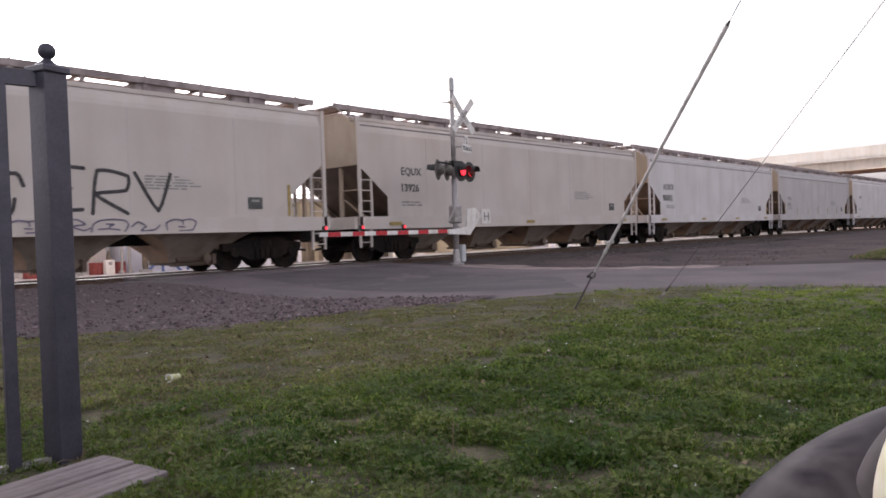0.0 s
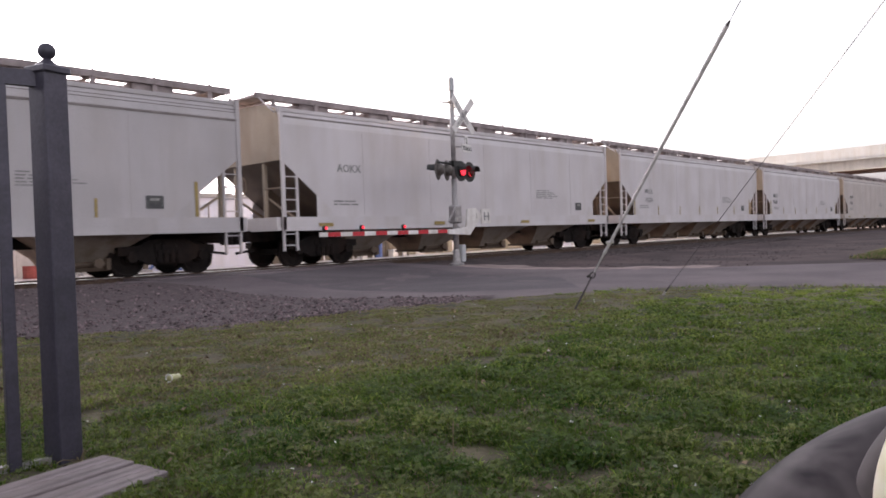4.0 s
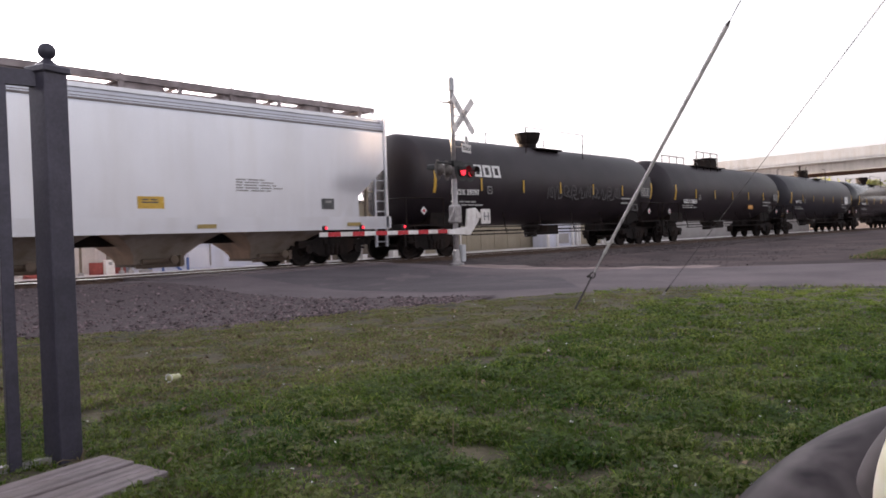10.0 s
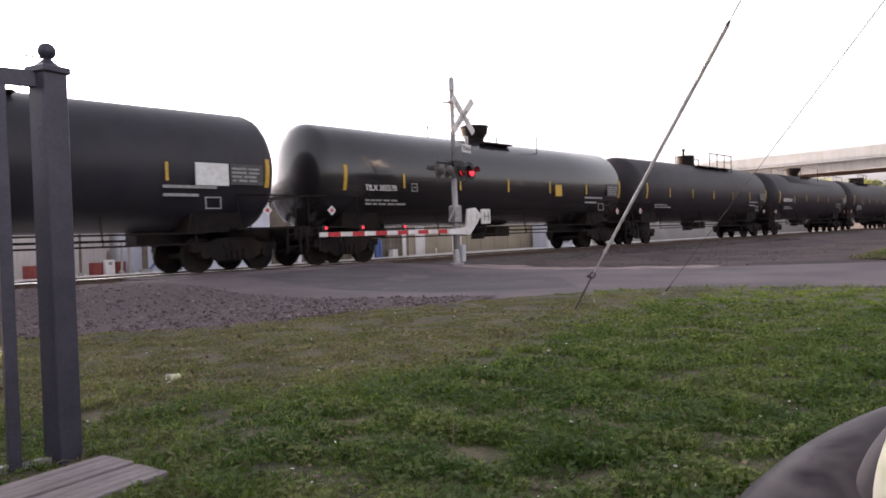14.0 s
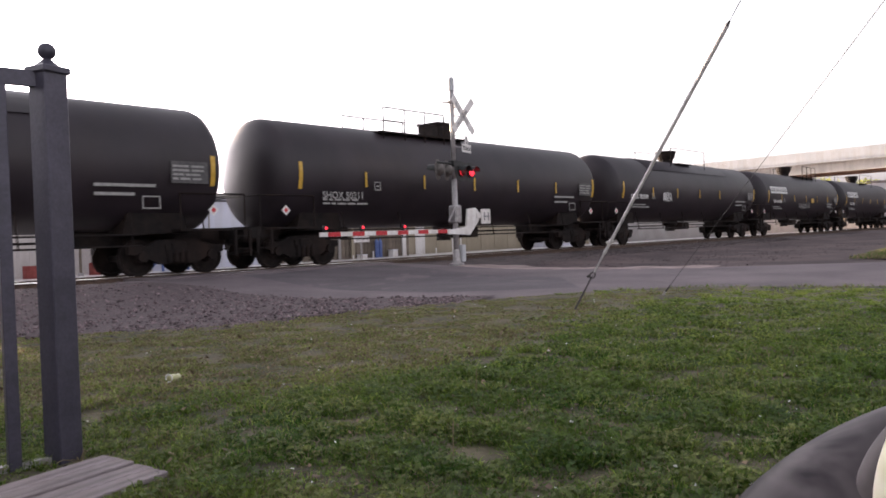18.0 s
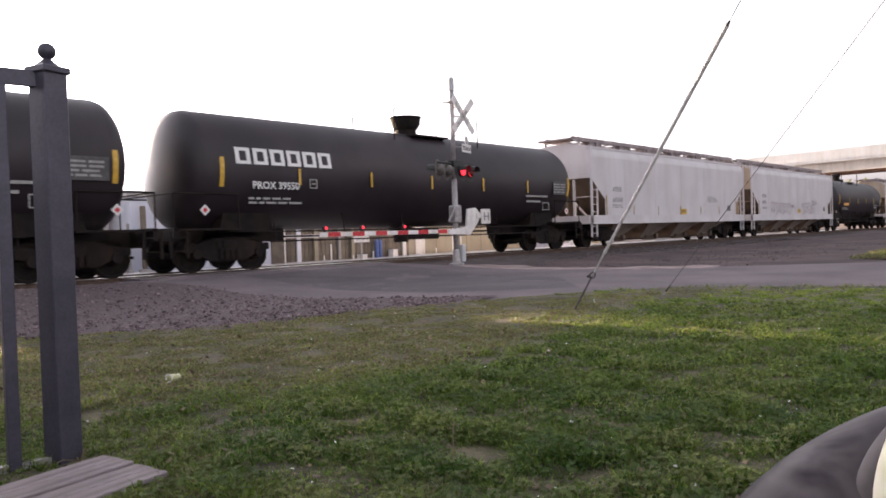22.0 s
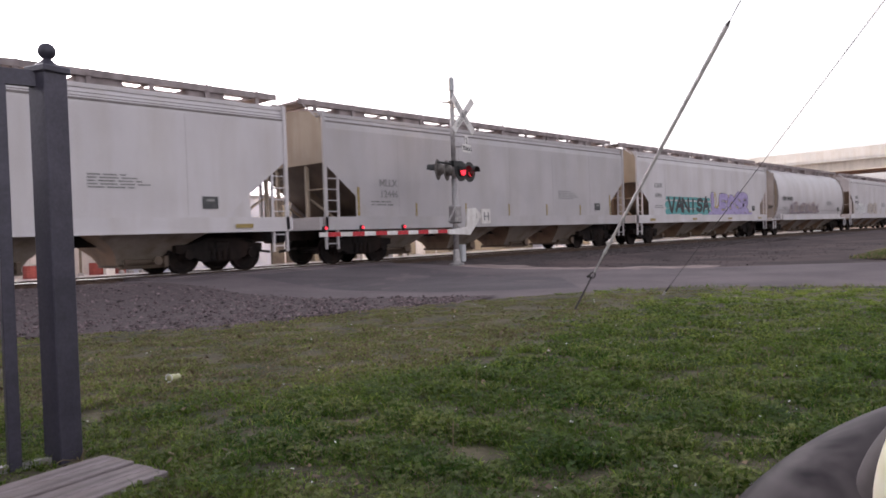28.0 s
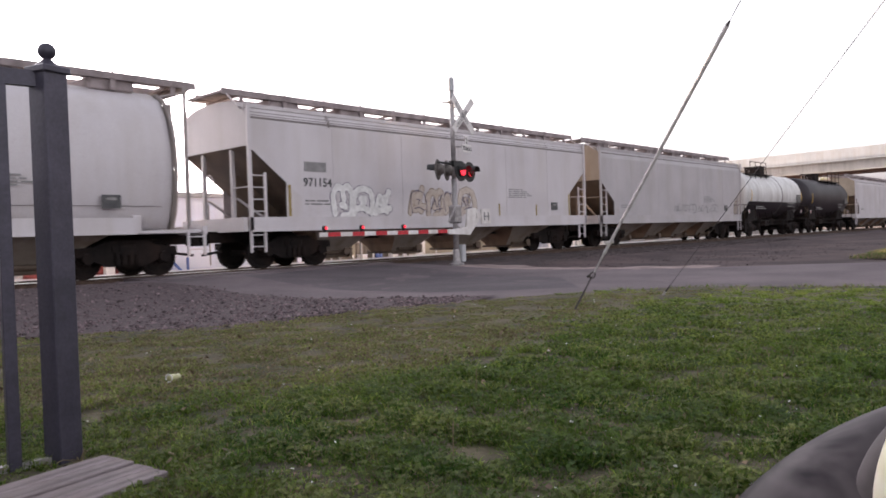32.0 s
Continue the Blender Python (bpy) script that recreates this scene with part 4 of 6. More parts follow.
            for y0, y1 in ((-1.34, -1.02), (-0.58, 0.58), (1.02, 1.34)):
                box(foot, 0.7, 0.78, y0, y1, 1.06, 1.95)
            box(foot, 0.7, 0.78, -1.42, 1.42, 1.78, 4.05, 0.0)
            prism(foot, [(0.7, 4.05), (0.78, 4.05), (0.78, 4.3), (0.7, 4.3)], -0.95, 0.95)
            part("bulkhead", foot, end_grey, car, "dusty grey-brown bulkhead with two holes at its foot", m=at_end)
            flange = bmesh.new()
            rim = [(-(hopper_section("round", z) + 0.03), z) for z in [1.1 + 3.25 * k / 16 for k in range(17)]]
            rim += [(-y, z) for y, z in reversed(rim)]
            for (y0, z0), (y1, z1) in zip(rim, rim[1:]):
                rod(flange, (0.76, y0, z0), (0.76, y1, z1), 0.05, 6)
            part("flange", flange, end_grey, car, "rim round the bulkhead", m=at_end)
            posts = bmesh.new()
            for y in (-0.85, 0.85):
                box(posts, 0.03, 0.09, y - 0.03, y + 0.03, 1.08, 4.62)
                rod(posts, (0.07, y, 4.5), (0.75, y, 4.3), 0.03, 6)
            box(posts, 0.0, 0.14, -0.9, 0.9, 4.5, 4.62)
            for k in range(9):
                rod(posts, (0.04, -0.85, 1.35 + 0.34 * k), (0.04, -0.42, 1.35 + 0.34 * k), 0.016, 6)
            box(posts, 0.02, 0.08, -0.45, -0.39, 1.08, 4.55)
            part("end_frame", posts, end_grey, car, "slim end posts under the roof walkway with a ladder", m=at_end)
        part("step", kept(("step", paint.name), lambda: ladder_data(0.45, 1.05, 0.42, paint, 2)), None, car, m=pose(s * e + (0.05 if s < 0 else -0.47), -1.56, 0))
        for y in (-0.8, 0.8):
            hoop = bmesh.new()
            rod(hoop, (0.25, y, 4.68), (-0.1, y, 4.66), 0.02, 6)
            rod(hoop, (-0.1, y, 4.66), (-0.08, y * 1.75, 4.2), 0.02, 6)
            rod(hoop, (-0.08, y * 1.75, 4.2), (0.04, y * 1.75, 4.15), 0.02, 6)
            if flat:
                part("handrail", kept(("hoop", y, paint.name), lambda: mesh_of(hoop, paint, "handrail")), None, car, m=at_end)
            else:
                hoop.free()
        bogie(car, s * (e - 1.75))
    ring = bmesh.new()
    for k in range(12):
        a, b = math.pi / 6 * k, math.pi / 6 * (k + 1)
        rod(ring, (0, 0.27 * math.cos(a), 0.27 * math.sin(a)), (0, 0.27 * math.cos(b), 0.27 * math.sin(b)), 0.016, 5)
    for a in (0, 2.094, 4.189):
        rod(ring, (0, 0, 0), (0, 0.27 * math.cos(a), 0.27 * math.sin(a)), 0.012, 5)
    part("brake_wheel", kept(("brake", end.name), lambda: mesh_of(ring, end, "brake_wheel")), None, car, m=pose(-e - 0.03, 0.3, 2.3))
    couplers(car, e - 0.1)
    side = -1.603 if style == "flat" else -1.63
    plate(car, "data_plate", e - 2.3, side - 0.004, 1.72, 0.42, 0.3, letter_black, "black consolidated data plate")
    plate(car, "data_label", e - 2.3, side - 0.02, 1.78, 0.22, 0.06, faint_white)
    stencil(car, e - 5.2, side, 2.3, 5, 1.4, 0.035, letter_grey, 3)
    stencil(car, -e + 1.75, side, 1.78, 2, 0.9, 0.045, letter_grey, 5)
    for text, x, z, size, material in marks:
        part("lettering", letters(text, size, material), None, car, m=pose(-e + x, side - 0.004, z))
    if tag:
        plate(car, "notice", tag[0], side, tag[1], 0.62, 0.28, yellow_mark, "yellow notice with small print")
        stencil(car, tag[0] - 0.22, side - 0.014, tag[1] + 0.05, 2, 0.42, 0.03, letter_black, 4)
    for k in (range(7) if strips > 2 else (0, 6) if strips else ()):
        tall = k in (0, 6)
        plate(car, "reflector", -e + 1.25 + (length - 2.5) * k / 6, side, 1.80 if tall else 1.58, 0.08 if tall else 0.06, 0.84 if tall else 0.42, faded_yellow, "upright dull yellow reflector strip")
    for k in range(yellow):
        plate(car, "reflector", -e + 1.4 + (length - 2.8) * k / max(1, yellow - 1), -1.66, 1.14, 0.5, 0.1, faded_yellow, "yellow reflector strip on the sill")
    return car


def tank_shell(length, r, paint):
    bm = bmesh.new()
    e = length / 2
    prof = []
    for k in range(7):
        a = math.pi / 2 * k / 6
        prof.append((r * math.sin(a), -e + 0.62 * (1 - math.cos(a))))
    prof += [(r, -e / 2), (r, 0.0), (r, e / 2)]
    prof += [(a, -b) for a, b in reversed(prof[:7])]
    lathe(bm, prof, 40, Matrix.Translation((0, 0, 2.62)) @ Matrix.Rotation(radians(90), 4, "Y"))
    data = mesh_of(bm, paint, "tank", True)
    return data


def tank_car(length, paint, r=1.575, label="", marks=(), strips=5, brand=False, dome="round", patch=None, rail="thin", dome_x=0.0, scrawl=None, jacket=None, lower=False):
    """A tank wagon, its origin over the rails under its middle. length: of the tank."""
    car = tagged(new("tank_wagon"), label, "railway wagon", "wagons of the goods train")
    e = length / 2
    part("tank", kept(("tank", length, r, paint.name), lambda: tank_shell(length, r, paint)), None, car)
    top = 2.62 + r
    bm = bmesh.new()
    if dome == "round":
        lathe(bm, [(0.36, -0.05), (0.36, 0.14), (0.44, 0.24), (0.50, 0.40), (0.52, 0.56), (0.55, 0.56), (0.55, 0.60), (0.30, 0.64)], 18, Matrix.Translation((dome_x, 0, top)))
    elif dome == "barrel":
        lathe(bm, [(0.52, -0.06), (0.50, 0.02), (0.46, 0.03), (0.47, 0.46), (0.50, 0.46), (0.50, 0.50), (0.30, 0.54)], 18, Matrix.Translation((dome_x, 0, top)))
        rod(bm, (dome_x - 0.25, 0, top + 0.5), (dome_x - 0.25, 0, top + 0.85), 0.06, 8)
        box(bm, dome_x - 0.33, dome_x - 0.17, -0.08, 0.08, top + 0.82, top + 0.88)
    elif dome == "box":
        box(bm, dome_x - 0.45, dome_x + 0.45, -0.5, 0.5, top - 0.1, top + 0.46, 0.03)
        box(bm, dome_x - 0.50, dome_x + 0.50, -0.55, 0.55, top + 0.44, top + 0.50, 0.01)
    else:
        lathe(bm, [(0.30, -0.05), (0.30, 0.4), (0.36, 0.42), (0.36, 0.62), (0.1, 0.68)], 16, Matrix.Translation((dome_x, 0, top)))
        lathe(bm, [(0.1, 0), (0.1, 0.42), (0.14, 0.45), (0.05, 0.6)], 10, Matrix.Translation((dome_x - 0.9, 0, top - 0.02)))
        lathe(bm, [(0.35, -0.05), (0.35, 0.16), (0.2, 0.2)], 12, Matrix.Translation((dome_x + 0.9, 0, top)))
    part("manway", bm, iron, car, "dark housing over the manway")
    left, right = {"left": (-3.6, 0.5), "right": (-0.5, 4.1), "hook": (0.3, 1.9)}.get(rail, (-0.6, 1.1))
    for y in (-0.75, 0.75):
        bm = bmesh.new()
        box(bm, dome_x + left, dome_x + right, y - 0.22, y + 0.22, top - 0.16, top - 0.11)
        for x in (left + 0.15, (left + right) / 2, right - 0.15):
            box(bm, dome_x + x - 0.04, dome_x + x + 0.04, y - 0.05, y + 0.05, top - 0.45, top - 0.1)
        part("platform", bm, iron, car, "grating platform beside the manway")
    if rail:
        x0, x1, posts = {"left": (-3.5, -0.7, 4), "right": (0.9, 4.0, 4), "thin": (-1.5, 2.6, 2), "hook": (-2.2, 2.6, 2)}[rail]
        for y in (-1.0, 1.0):
            bm = bmesh.new()
            for k in range(posts):
                x = dome_x + x0 + (x1 - x0) * k / (posts - 1)
                rod(bm, (x, y, top - 0.4), (x, y, top + 0.62), 0.024, 6)
                if rail == "hook":
                    rod(bm, (x, y, top + 0.62), (x + (0.6 if k == 0 else -0.6), y * 0.9, top + 0.66), 0.018, 6)
                    part("handrail", bm, iron, car)
                    bm = bmesh.new()
            if rail == "hook":
                bm.free()
                continue
            rod(bm, (dome_x + x0, y, top + 0.62), (dome_x + x1, y, top + 0.62), 0.014 if rail == "thin" else 0.024, 6)
            if rail in ("left", "right"):
                rod(bm, (dome_x + x0, y, top + 0.22), (dome_x + x1, y, top + 0.22), 0.014, 6)
            part("handrail", bm, iron, car)
    # a slim safety line over each half of the tank's back, on thin stanchions
    for a, b in ((-e + 1.2, dome_x - 1.9), (dome_x + 2.9, e - 1.2)):
        bm = bmesh.new()
        for k in range(4):
            rod(bm, (a + (b - a) * k / 3, -0.35, top - 0.05), (a + (b - a) * k / 3, -0.35, top + (0.28 if k in (1, 2) else 0.12)), 0.010, 5)
        rod(bm, (a, -0.35, top + 0.12), (a + (b - a) / 3, -0.35, top + 0.28), 0.006, 5)
        rod(bm, (a + (b - a) / 3, -0.35, top + 0.28), (b - (b - a) / 3, -0.35, top + 0.28), 0.006, 5)
        rod(bm, (b - (b - a) / 3, -0.35, top + 0.28), (b, -0.35, top + 0.12), 0.006, 5)
        part("safety_line", bm, walk_iron, car, "thin line on stanchions along the tank")
    for s, turn in ((-1, 0), (1, 180)):
        bm = bmesh.new()
        box(bm, -0.35, 3.6, -0.3, 0.3, 0.72, 1.12)
        box(bm, -0.34, -0.22, -1.5, 1.5, 0.82, 1.12)
        box(bm, -0.3, 1.5, -1.5, -0.9, 1.05, 1.10)
        box(bm, -0.3, 1.5, 0.9, 1.5, 1.05, 1.10)
        prism(bm, [(1.1, 1.0), (2.7, 1.0), (2.5, 1.9), (1.3, 1.9)], -1.1, 1.1)
        part("stub_sill", kept("stub", lambda: mesh_of(bm, iron, "stub_sill")), None, car, m=pose(s * e, 0, 0, 0, 0, turn))
        bm = bmesh.new()
        for y in (-1.45, 1.45):
            rod(bm, (-0.3, y, 1.1), (-0.3, y, 1.95), 0.02, 6)
            rod(bm, (1.45, y, 1.1), (1.45, y, 1.95), 0.02, 6)
            rod(bm, (-0.3, y, 1.95), (1.45, y, 1.95), 0.02, 6)
        rod(bm, (-0.3, -1.45, 1.95), (-0.3, 1.45, 1.95), 0.02, 6)
        part("end_handrail", kept("end_rail", lambda: mesh_of(bm, iron, "end_handrail")), None, car, m=pose(s * e, 0, 0, 0, 0, turn))
        part("step", kept("tank_step", lambda: ladder_data(0.4, 1.05, 0.42, iron, 2)), None, car, m=pose(s * (e + 0.2) - 0.21, -1.48, 0))
        bogie(car, s * (e - 1.35))
        diamond = bmesh.new()
        box(diamond, -0.1, 0.1, -0.006, 0.006, -0.1, 0.1)
        holder = part("placard", kept("placard", lambda: mesh_of(diamond, letter_white, "placard")), None, car, "white and red warning diamond", m=pose(s * (e - 0.55), -1.40, 1.55, 0, 45, 0))
        part("placard_mark", kept("placard_mark", lambda: mesh_of(box(bmesh.new(), -0.05, 0.05, -0.012, 0.0, -0.05, 0.05), red_mark, "placard_mark")), None, holder)
        bm = bmesh.new()
        lathe(bm, [(r + 0.004, -0.06), (r + 0.012, -0.06), (r + 0.012, 0.06), (r + 0.004, 0.06)], 40, Matrix.Rotation(radians(90), 4, "Y"))
        bmesh.ops.delete(bm, geom=[v for v in bm.verts if not (-0.5 < v.co.z < 0.45 and v.co.y < 0)], context="VERTS")
        part("reflector", bm, yellow_mark, car, "curved yellow reflector strip", m=pose(-e + 0.96 if s < 0 else e - 0.62, 0, 2.62))
    couplers(car, e - 0.2)
    bm = bmesh.new()
    for z in (0.98, 0.72):
        rod(bm, (-e + 2.4, -1.42, z), (e - 2.4, -1.42, z), 0.022, 6)
    for k in range(6):
        x = -e + 2.6 + (length - 5.2) * k / 5
        rod(bm, (x, -1.42, 0.7), (x, -1.25, 1.5), 0.02, 6)
    rod(bm, (-e + 2.0, 0.3, 0.85), (e - 2.0, 0.3, 0.85), 0.03, 6)
    part("side_rail", bm, iron, car, "long handrail under the tank")
    bm = lathe(bmesh.new(), [(0.26, 0.55), (0.26, 0.8), (0.36, 0.85), (0.4, 1.1)], 12)
    box(bm, 0.6, 1.5, -0.4, 0.4, 0.62, 1.02, 0.04)
    part("bottom_outlet", bm, iron, car)
    side = -r * 1.004
    for k in range(strips):
        x = -e + 3.3 + (length - 6.7) * k / 4 if strips == 5 else -e + 3.76 + 2.63 * k
        plate(car, "reflector", x, side, 2.45, 0.07, 0.44, yellow_mark, "upright yellow reflector strip")
    for text, x, z, size, material in marks:
        part("lettering", letters(text, size, material), None, car, m=pose(-e + x, side - 0.004, z))
    stencil(car, -e + 1.7, side * 0.975, 1.82, 2, 2.0, 0.055, faint_white, 7)
    # the panel of small print by the rear end, two bars and an empty frame before it
    panel = plate(car, "print_panel", e - 1.25, side, 2.44, 0.95, 0.52, dull_panel, "dull grey panel of small print")
    stencil(car, e - 1.68, side - 0.014, 2.56, 4, 0.84, 0.05, faint_white, 8)
    for z, w in ((2.1, 1.4), (1.9, 0.9)):
        plate(car, "paint_bar", e - 3.5 + w / 2, side * 0.985, z, w, 0.07, faint_white, "faint white painted bar")
    bm = bmesh.new()
    for a, b, c, d in ((-0.22, 0.22, 0.12, 0.15), (-0.22, 0.22, -0.15, -0.12), (-0.22, -0.19, -0.12, 0.12), (0.19, 0.22, -0.12, 0.12)):
        box(bm, a, b, -0.01, 0.0, c, d)
    part("stencil_frame", bm, faint_white, car, "empty painted frame", m=pose(e - 2.2, side * 0.97, 1.72))
    if marks:
        bm = bmesh.new()
        for a, b, c, d in ((-0.13, 0.13, 0.10, 0.13), (-0.13, 0.13, -0.13, -0.10), (-0.13, -0.10, -0.10, 0.10), (0.10, 0.13, -0.10, 0.10), (-0.05, 0.05, -0.02, 0.02)):
            box(bm, a, b, -0.01, 0.0, c, d)
        part("stencil_frame", bm, faint_white, car, "small painted frame beside the number", m=pose(-e + 3.75, side, 2.27))
    if brand:
        for k in range(6):
            bm = bmesh.new()
            for x0, x1, z0, z1 in ((0, 0.1, 0, 0.52), (0.28, 0.38, 0, 0.52), (0.1, 0.28, 0.42, 0.52), (0.1, 0.28, 0, 0.1)):
                box(bm, x0, x1, -0.02, 0.01, z0, z1)
            part("brand_block", bm, letter_white, car, "white block shape of a company mark", m=Matrix.Translation((-e + 1.36 + 0.525 * k, -r * 0.995, 2.72)) @ pose(0, 0, 0, -11, 0, 0) @ Matrix.Diagonal((1.13, 1, 0.83, 1)))
    if patch:
        plate(car, "panel", patch[0], side, patch[1], patch[2], patch[3], patch[4], "coloured panel on the tank's side")
    if jacket:
        a, b = jacket
        band = lathe(bmesh.new(), [(r - 0.03, a), (r + 0.03, a + 0.03), (r + 0.03, b - 0.03), (r - 0.03, b)], 40, Matrix.Translation((0, 0, 2.62)) @ Matrix.Rotation(radians(90), 4, "Y"))
        bmesh.ops.delete(band, geom=[v for v in band.verts if v.co.z < 3.5], context="VERTS")
        part("jacket", band, paint, car, "raised jacket over the middle of the tank", True)
    if lower:
        band = lathe(bmesh.new(), [(r + 0.004, -e + 0.6), (r + 0.012, -e + 0.62), (r + 0.012, e - 0.62), (r + 0.004, e - 0.6)], 40, Matrix.Translation((0, 0, 2.62)) @ Matrix.Rotation(radians(90), 4, "Y"))
        bmesh.ops.delete(band, geom=[v for v in band.verts if v.co.z > 2.2], context="VERTS")
        part("lower_band", band, black_paint, car, "black painted lower part of the tank", True)
        ring = lathe(bmesh.new(), [(r + 0.004, 0.9), (r + 0.014, 0.92), (r + 0.014, 1.02), (r + 0.004, 1.04)], 40, Matrix.Translation((0, 0, 2.62)) @ Matrix.Rotation(radians(90), 4, "Y"))
        part("seam_ring", ring, seam_dark, car, "dark ring round the tank", True)
    if scrawl:
        graffiti(car, side - 0.004, *scrawl)
    return car


GLYPHS = [
    [[(0, 1), (0.5, 0), (1, 1)]],
    [[(0, 0), (0.5, 1), (1, 0)], [(0.25, 0.4), (0.75, 0.4)]],
    [[(0, 0), (0, 1), (1, 0), (1, 1)]],
    [[(0.5, 0), (0.5, 1)]],
    [[(1, 0.85), (0.6, 1), (0.15, 0.85), (0.15, 0.6), (0.85, 0.42), (0.85, 0.15), (0.45, 0), (0, 0.15)]],
    [[(0, 0), (0, 0.8), (0.3, 1), (0.7, 1), (1, 0.8), (1, 0)]],
    [[(1, 1), (0, 1), (0, 0), (1, 0)], [(0, 0.5), (0.7, 0.5)]],
    [[(0, 1), (0.05, 0.2), (0.35, 0), (0.9, 0.1), (0.95, 1)]],
    [[(0, 0), (0, 1), (0.8, 0.9), (0.8, 0.55), (0, 0.45), (0.9, 0)]],
    [[(0.9, 0.85), (0.4, 1), (0, 0.6), (0.1, 0.15), (0.6, 0), (1, 0.3), (0.6, 0.45)]],
    [[(-0.2, 0), (1.2, 0.03)]],
    [[(0.1, 1), (0.1, 0.1), (0.9, 0)]],
    [[(0, 0.5), (0.25, 0.95), (0.5, 0.5), (0.3, 0.1), (0.8, 0.15), (1, 0.6)]],
    [[(0.5, 0.2), (0.1, 0.3), (0.1, 0.9), (0.6, 1.0), (0.9, 0.6), (0.5, 0.45), (0.9, 0.1), (1.1, 0.3)]],
    [[(-0.1, 0.1), (0.2, 0.9), (0.45, 0.8), (0.3, 0.3), (0.7, 0.2), (0.6, 0.95), (1.0, 0.8), (1.05, 0.05)]],
    [[(0.1, 0.0), (-0.05, 0.6), (0.3, 1.05), (0.8, 0.9), (0.7, 0.4), (0.25, 0.35), (0.6, 0.05), (1.1, 0.1)], [(0.3, 0.7), (0.6, 0.7)]],
    [[(-0.1, 0.0), (-0.12, 0.6), (0.05, 0.92), (0.45, 1.02), (0.9, 0.9), (1.05, 0.5), (1.0, 0.02)], [(0.3, 0.62), (0.55, 0.6), (0.42, 0.4)], [(0.1, 0.2), (0.45, 0.25), (0.8, 0.12)]],
    [[(0.0, 0.05), (-0.08, 0.7), (0.2, 1.0), (0.5, 0.9), (0.55, 0.55)], [(0.5, 0.9), (0.8, 1.02), (1.05, 0.75), (0.95, 0.05), (0.45, -0.02)], [(0.4, 0.35), (0.62, 0.3)]],
    [[(0.1, 0.95), (0.9, 1.0), (1.0, 0.7)], [(0.2, 0.95), (0.3, 0.5), (0.1, 0.15), (0.6, 0.0), (0.75, 0.35)]],
    [[(0.0, 0.1), (0.25, 0.8), (0.5, 0.35), (0.85, 1.0)], [(0.3, 0.2), (0.95, 0.3)], [(0.55, 0.75), (0.75, 0.15)]],
]


def graffiti(car, y, x0, z0, wide, high, order, line, fill=None, seed=1, stroke=0.05, rim=1.35):
    """Sprayed strokes that look like writing without being any: a broad outline, and a coloured filling where asked."""
    rng = random.Random(seed)
    w = wide / len(order)

    def spline(path):
        pts = []
        for k in range(len(path) - 1):
            p0, p1, p2, p3 = path[max(0, k - 1)], path[k], path[k + 1], path[min(len(path) - 1, k + 2)]
            for s in range(4):
                t = s / 4
                soft = tuple(0.5 * (2 * b + (c - a) * t + (2 * a - 5 * b + 4 * c - d) * t * t + (3 * b - a - 3 * c + d) * t ** 3) for a, b, c, d in zip(p0, p1, p2, p3))
                hard = (p1[0] + (p2[0] - p1[0]) * t, p1[1] + (p2[1] - p1[1]) * t)
                pts.append(((soft[0] + hard[0]) / 2, (soft[1] + hard[1]) / 2))
        return pts + [path[-1]]

    def ribbon(bm, path, half, depth):
        """A round spray stroke: overlapping dabs of paint along the path."""
        i = 0
        for a, b in zip(path, path[1:]):
            n = max(1, math.ceil(math.hypot(b[0] - a[0], b[1] - a[1]) / (half * 0.45)))
            for k in range(n + 1):
                x, z = a[0] + (b[0] - a[0]) * k / n, a[1] + (b[1] - a[1]) * k / n
                h, d = half * rng.uniform(0.92, 1.08), depth - 0.0003 * (i % 8)
                bm.faces.new([bm.verts.new((x + h * math.cos(q * 0.6283), d, z + h * math.sin(q * 0.6283))) for q in range(10)])
                i += 1

    n = 0
    for i, g in enumerate(order):
        edge, face = bmesh.new(), bmesh.new()
        lean, drop, tall = rng.uniform(-0.12, 0.12), rng.uniform(-0.06, 0.06), rng.uniform(0.88, 1.05)
        for path in GLYPHS[g]:
            pts = spline([(x0 + w * (i + 0.12 + 0.8 * px + lean * pz), z0 + high * (drop + tall * pz)) for px, pz in path])
            n += 1
            ribbon(edge, pts, stroke / 2 if not fill else stroke * rim, y - 0.001 - 0.0004 * (n % 4))
            if fill:
                ribbon(face, pts, stroke, y - 0.008 - 0.0004 * (n % 4))
        part("graffiti_outline", edge, line, car, "sprayed graffiti stroke")
        if fill:
            part("graffiti_fill", face, fill, car, "sprayed colour filling of the graffiti")
        else:
            face.free()


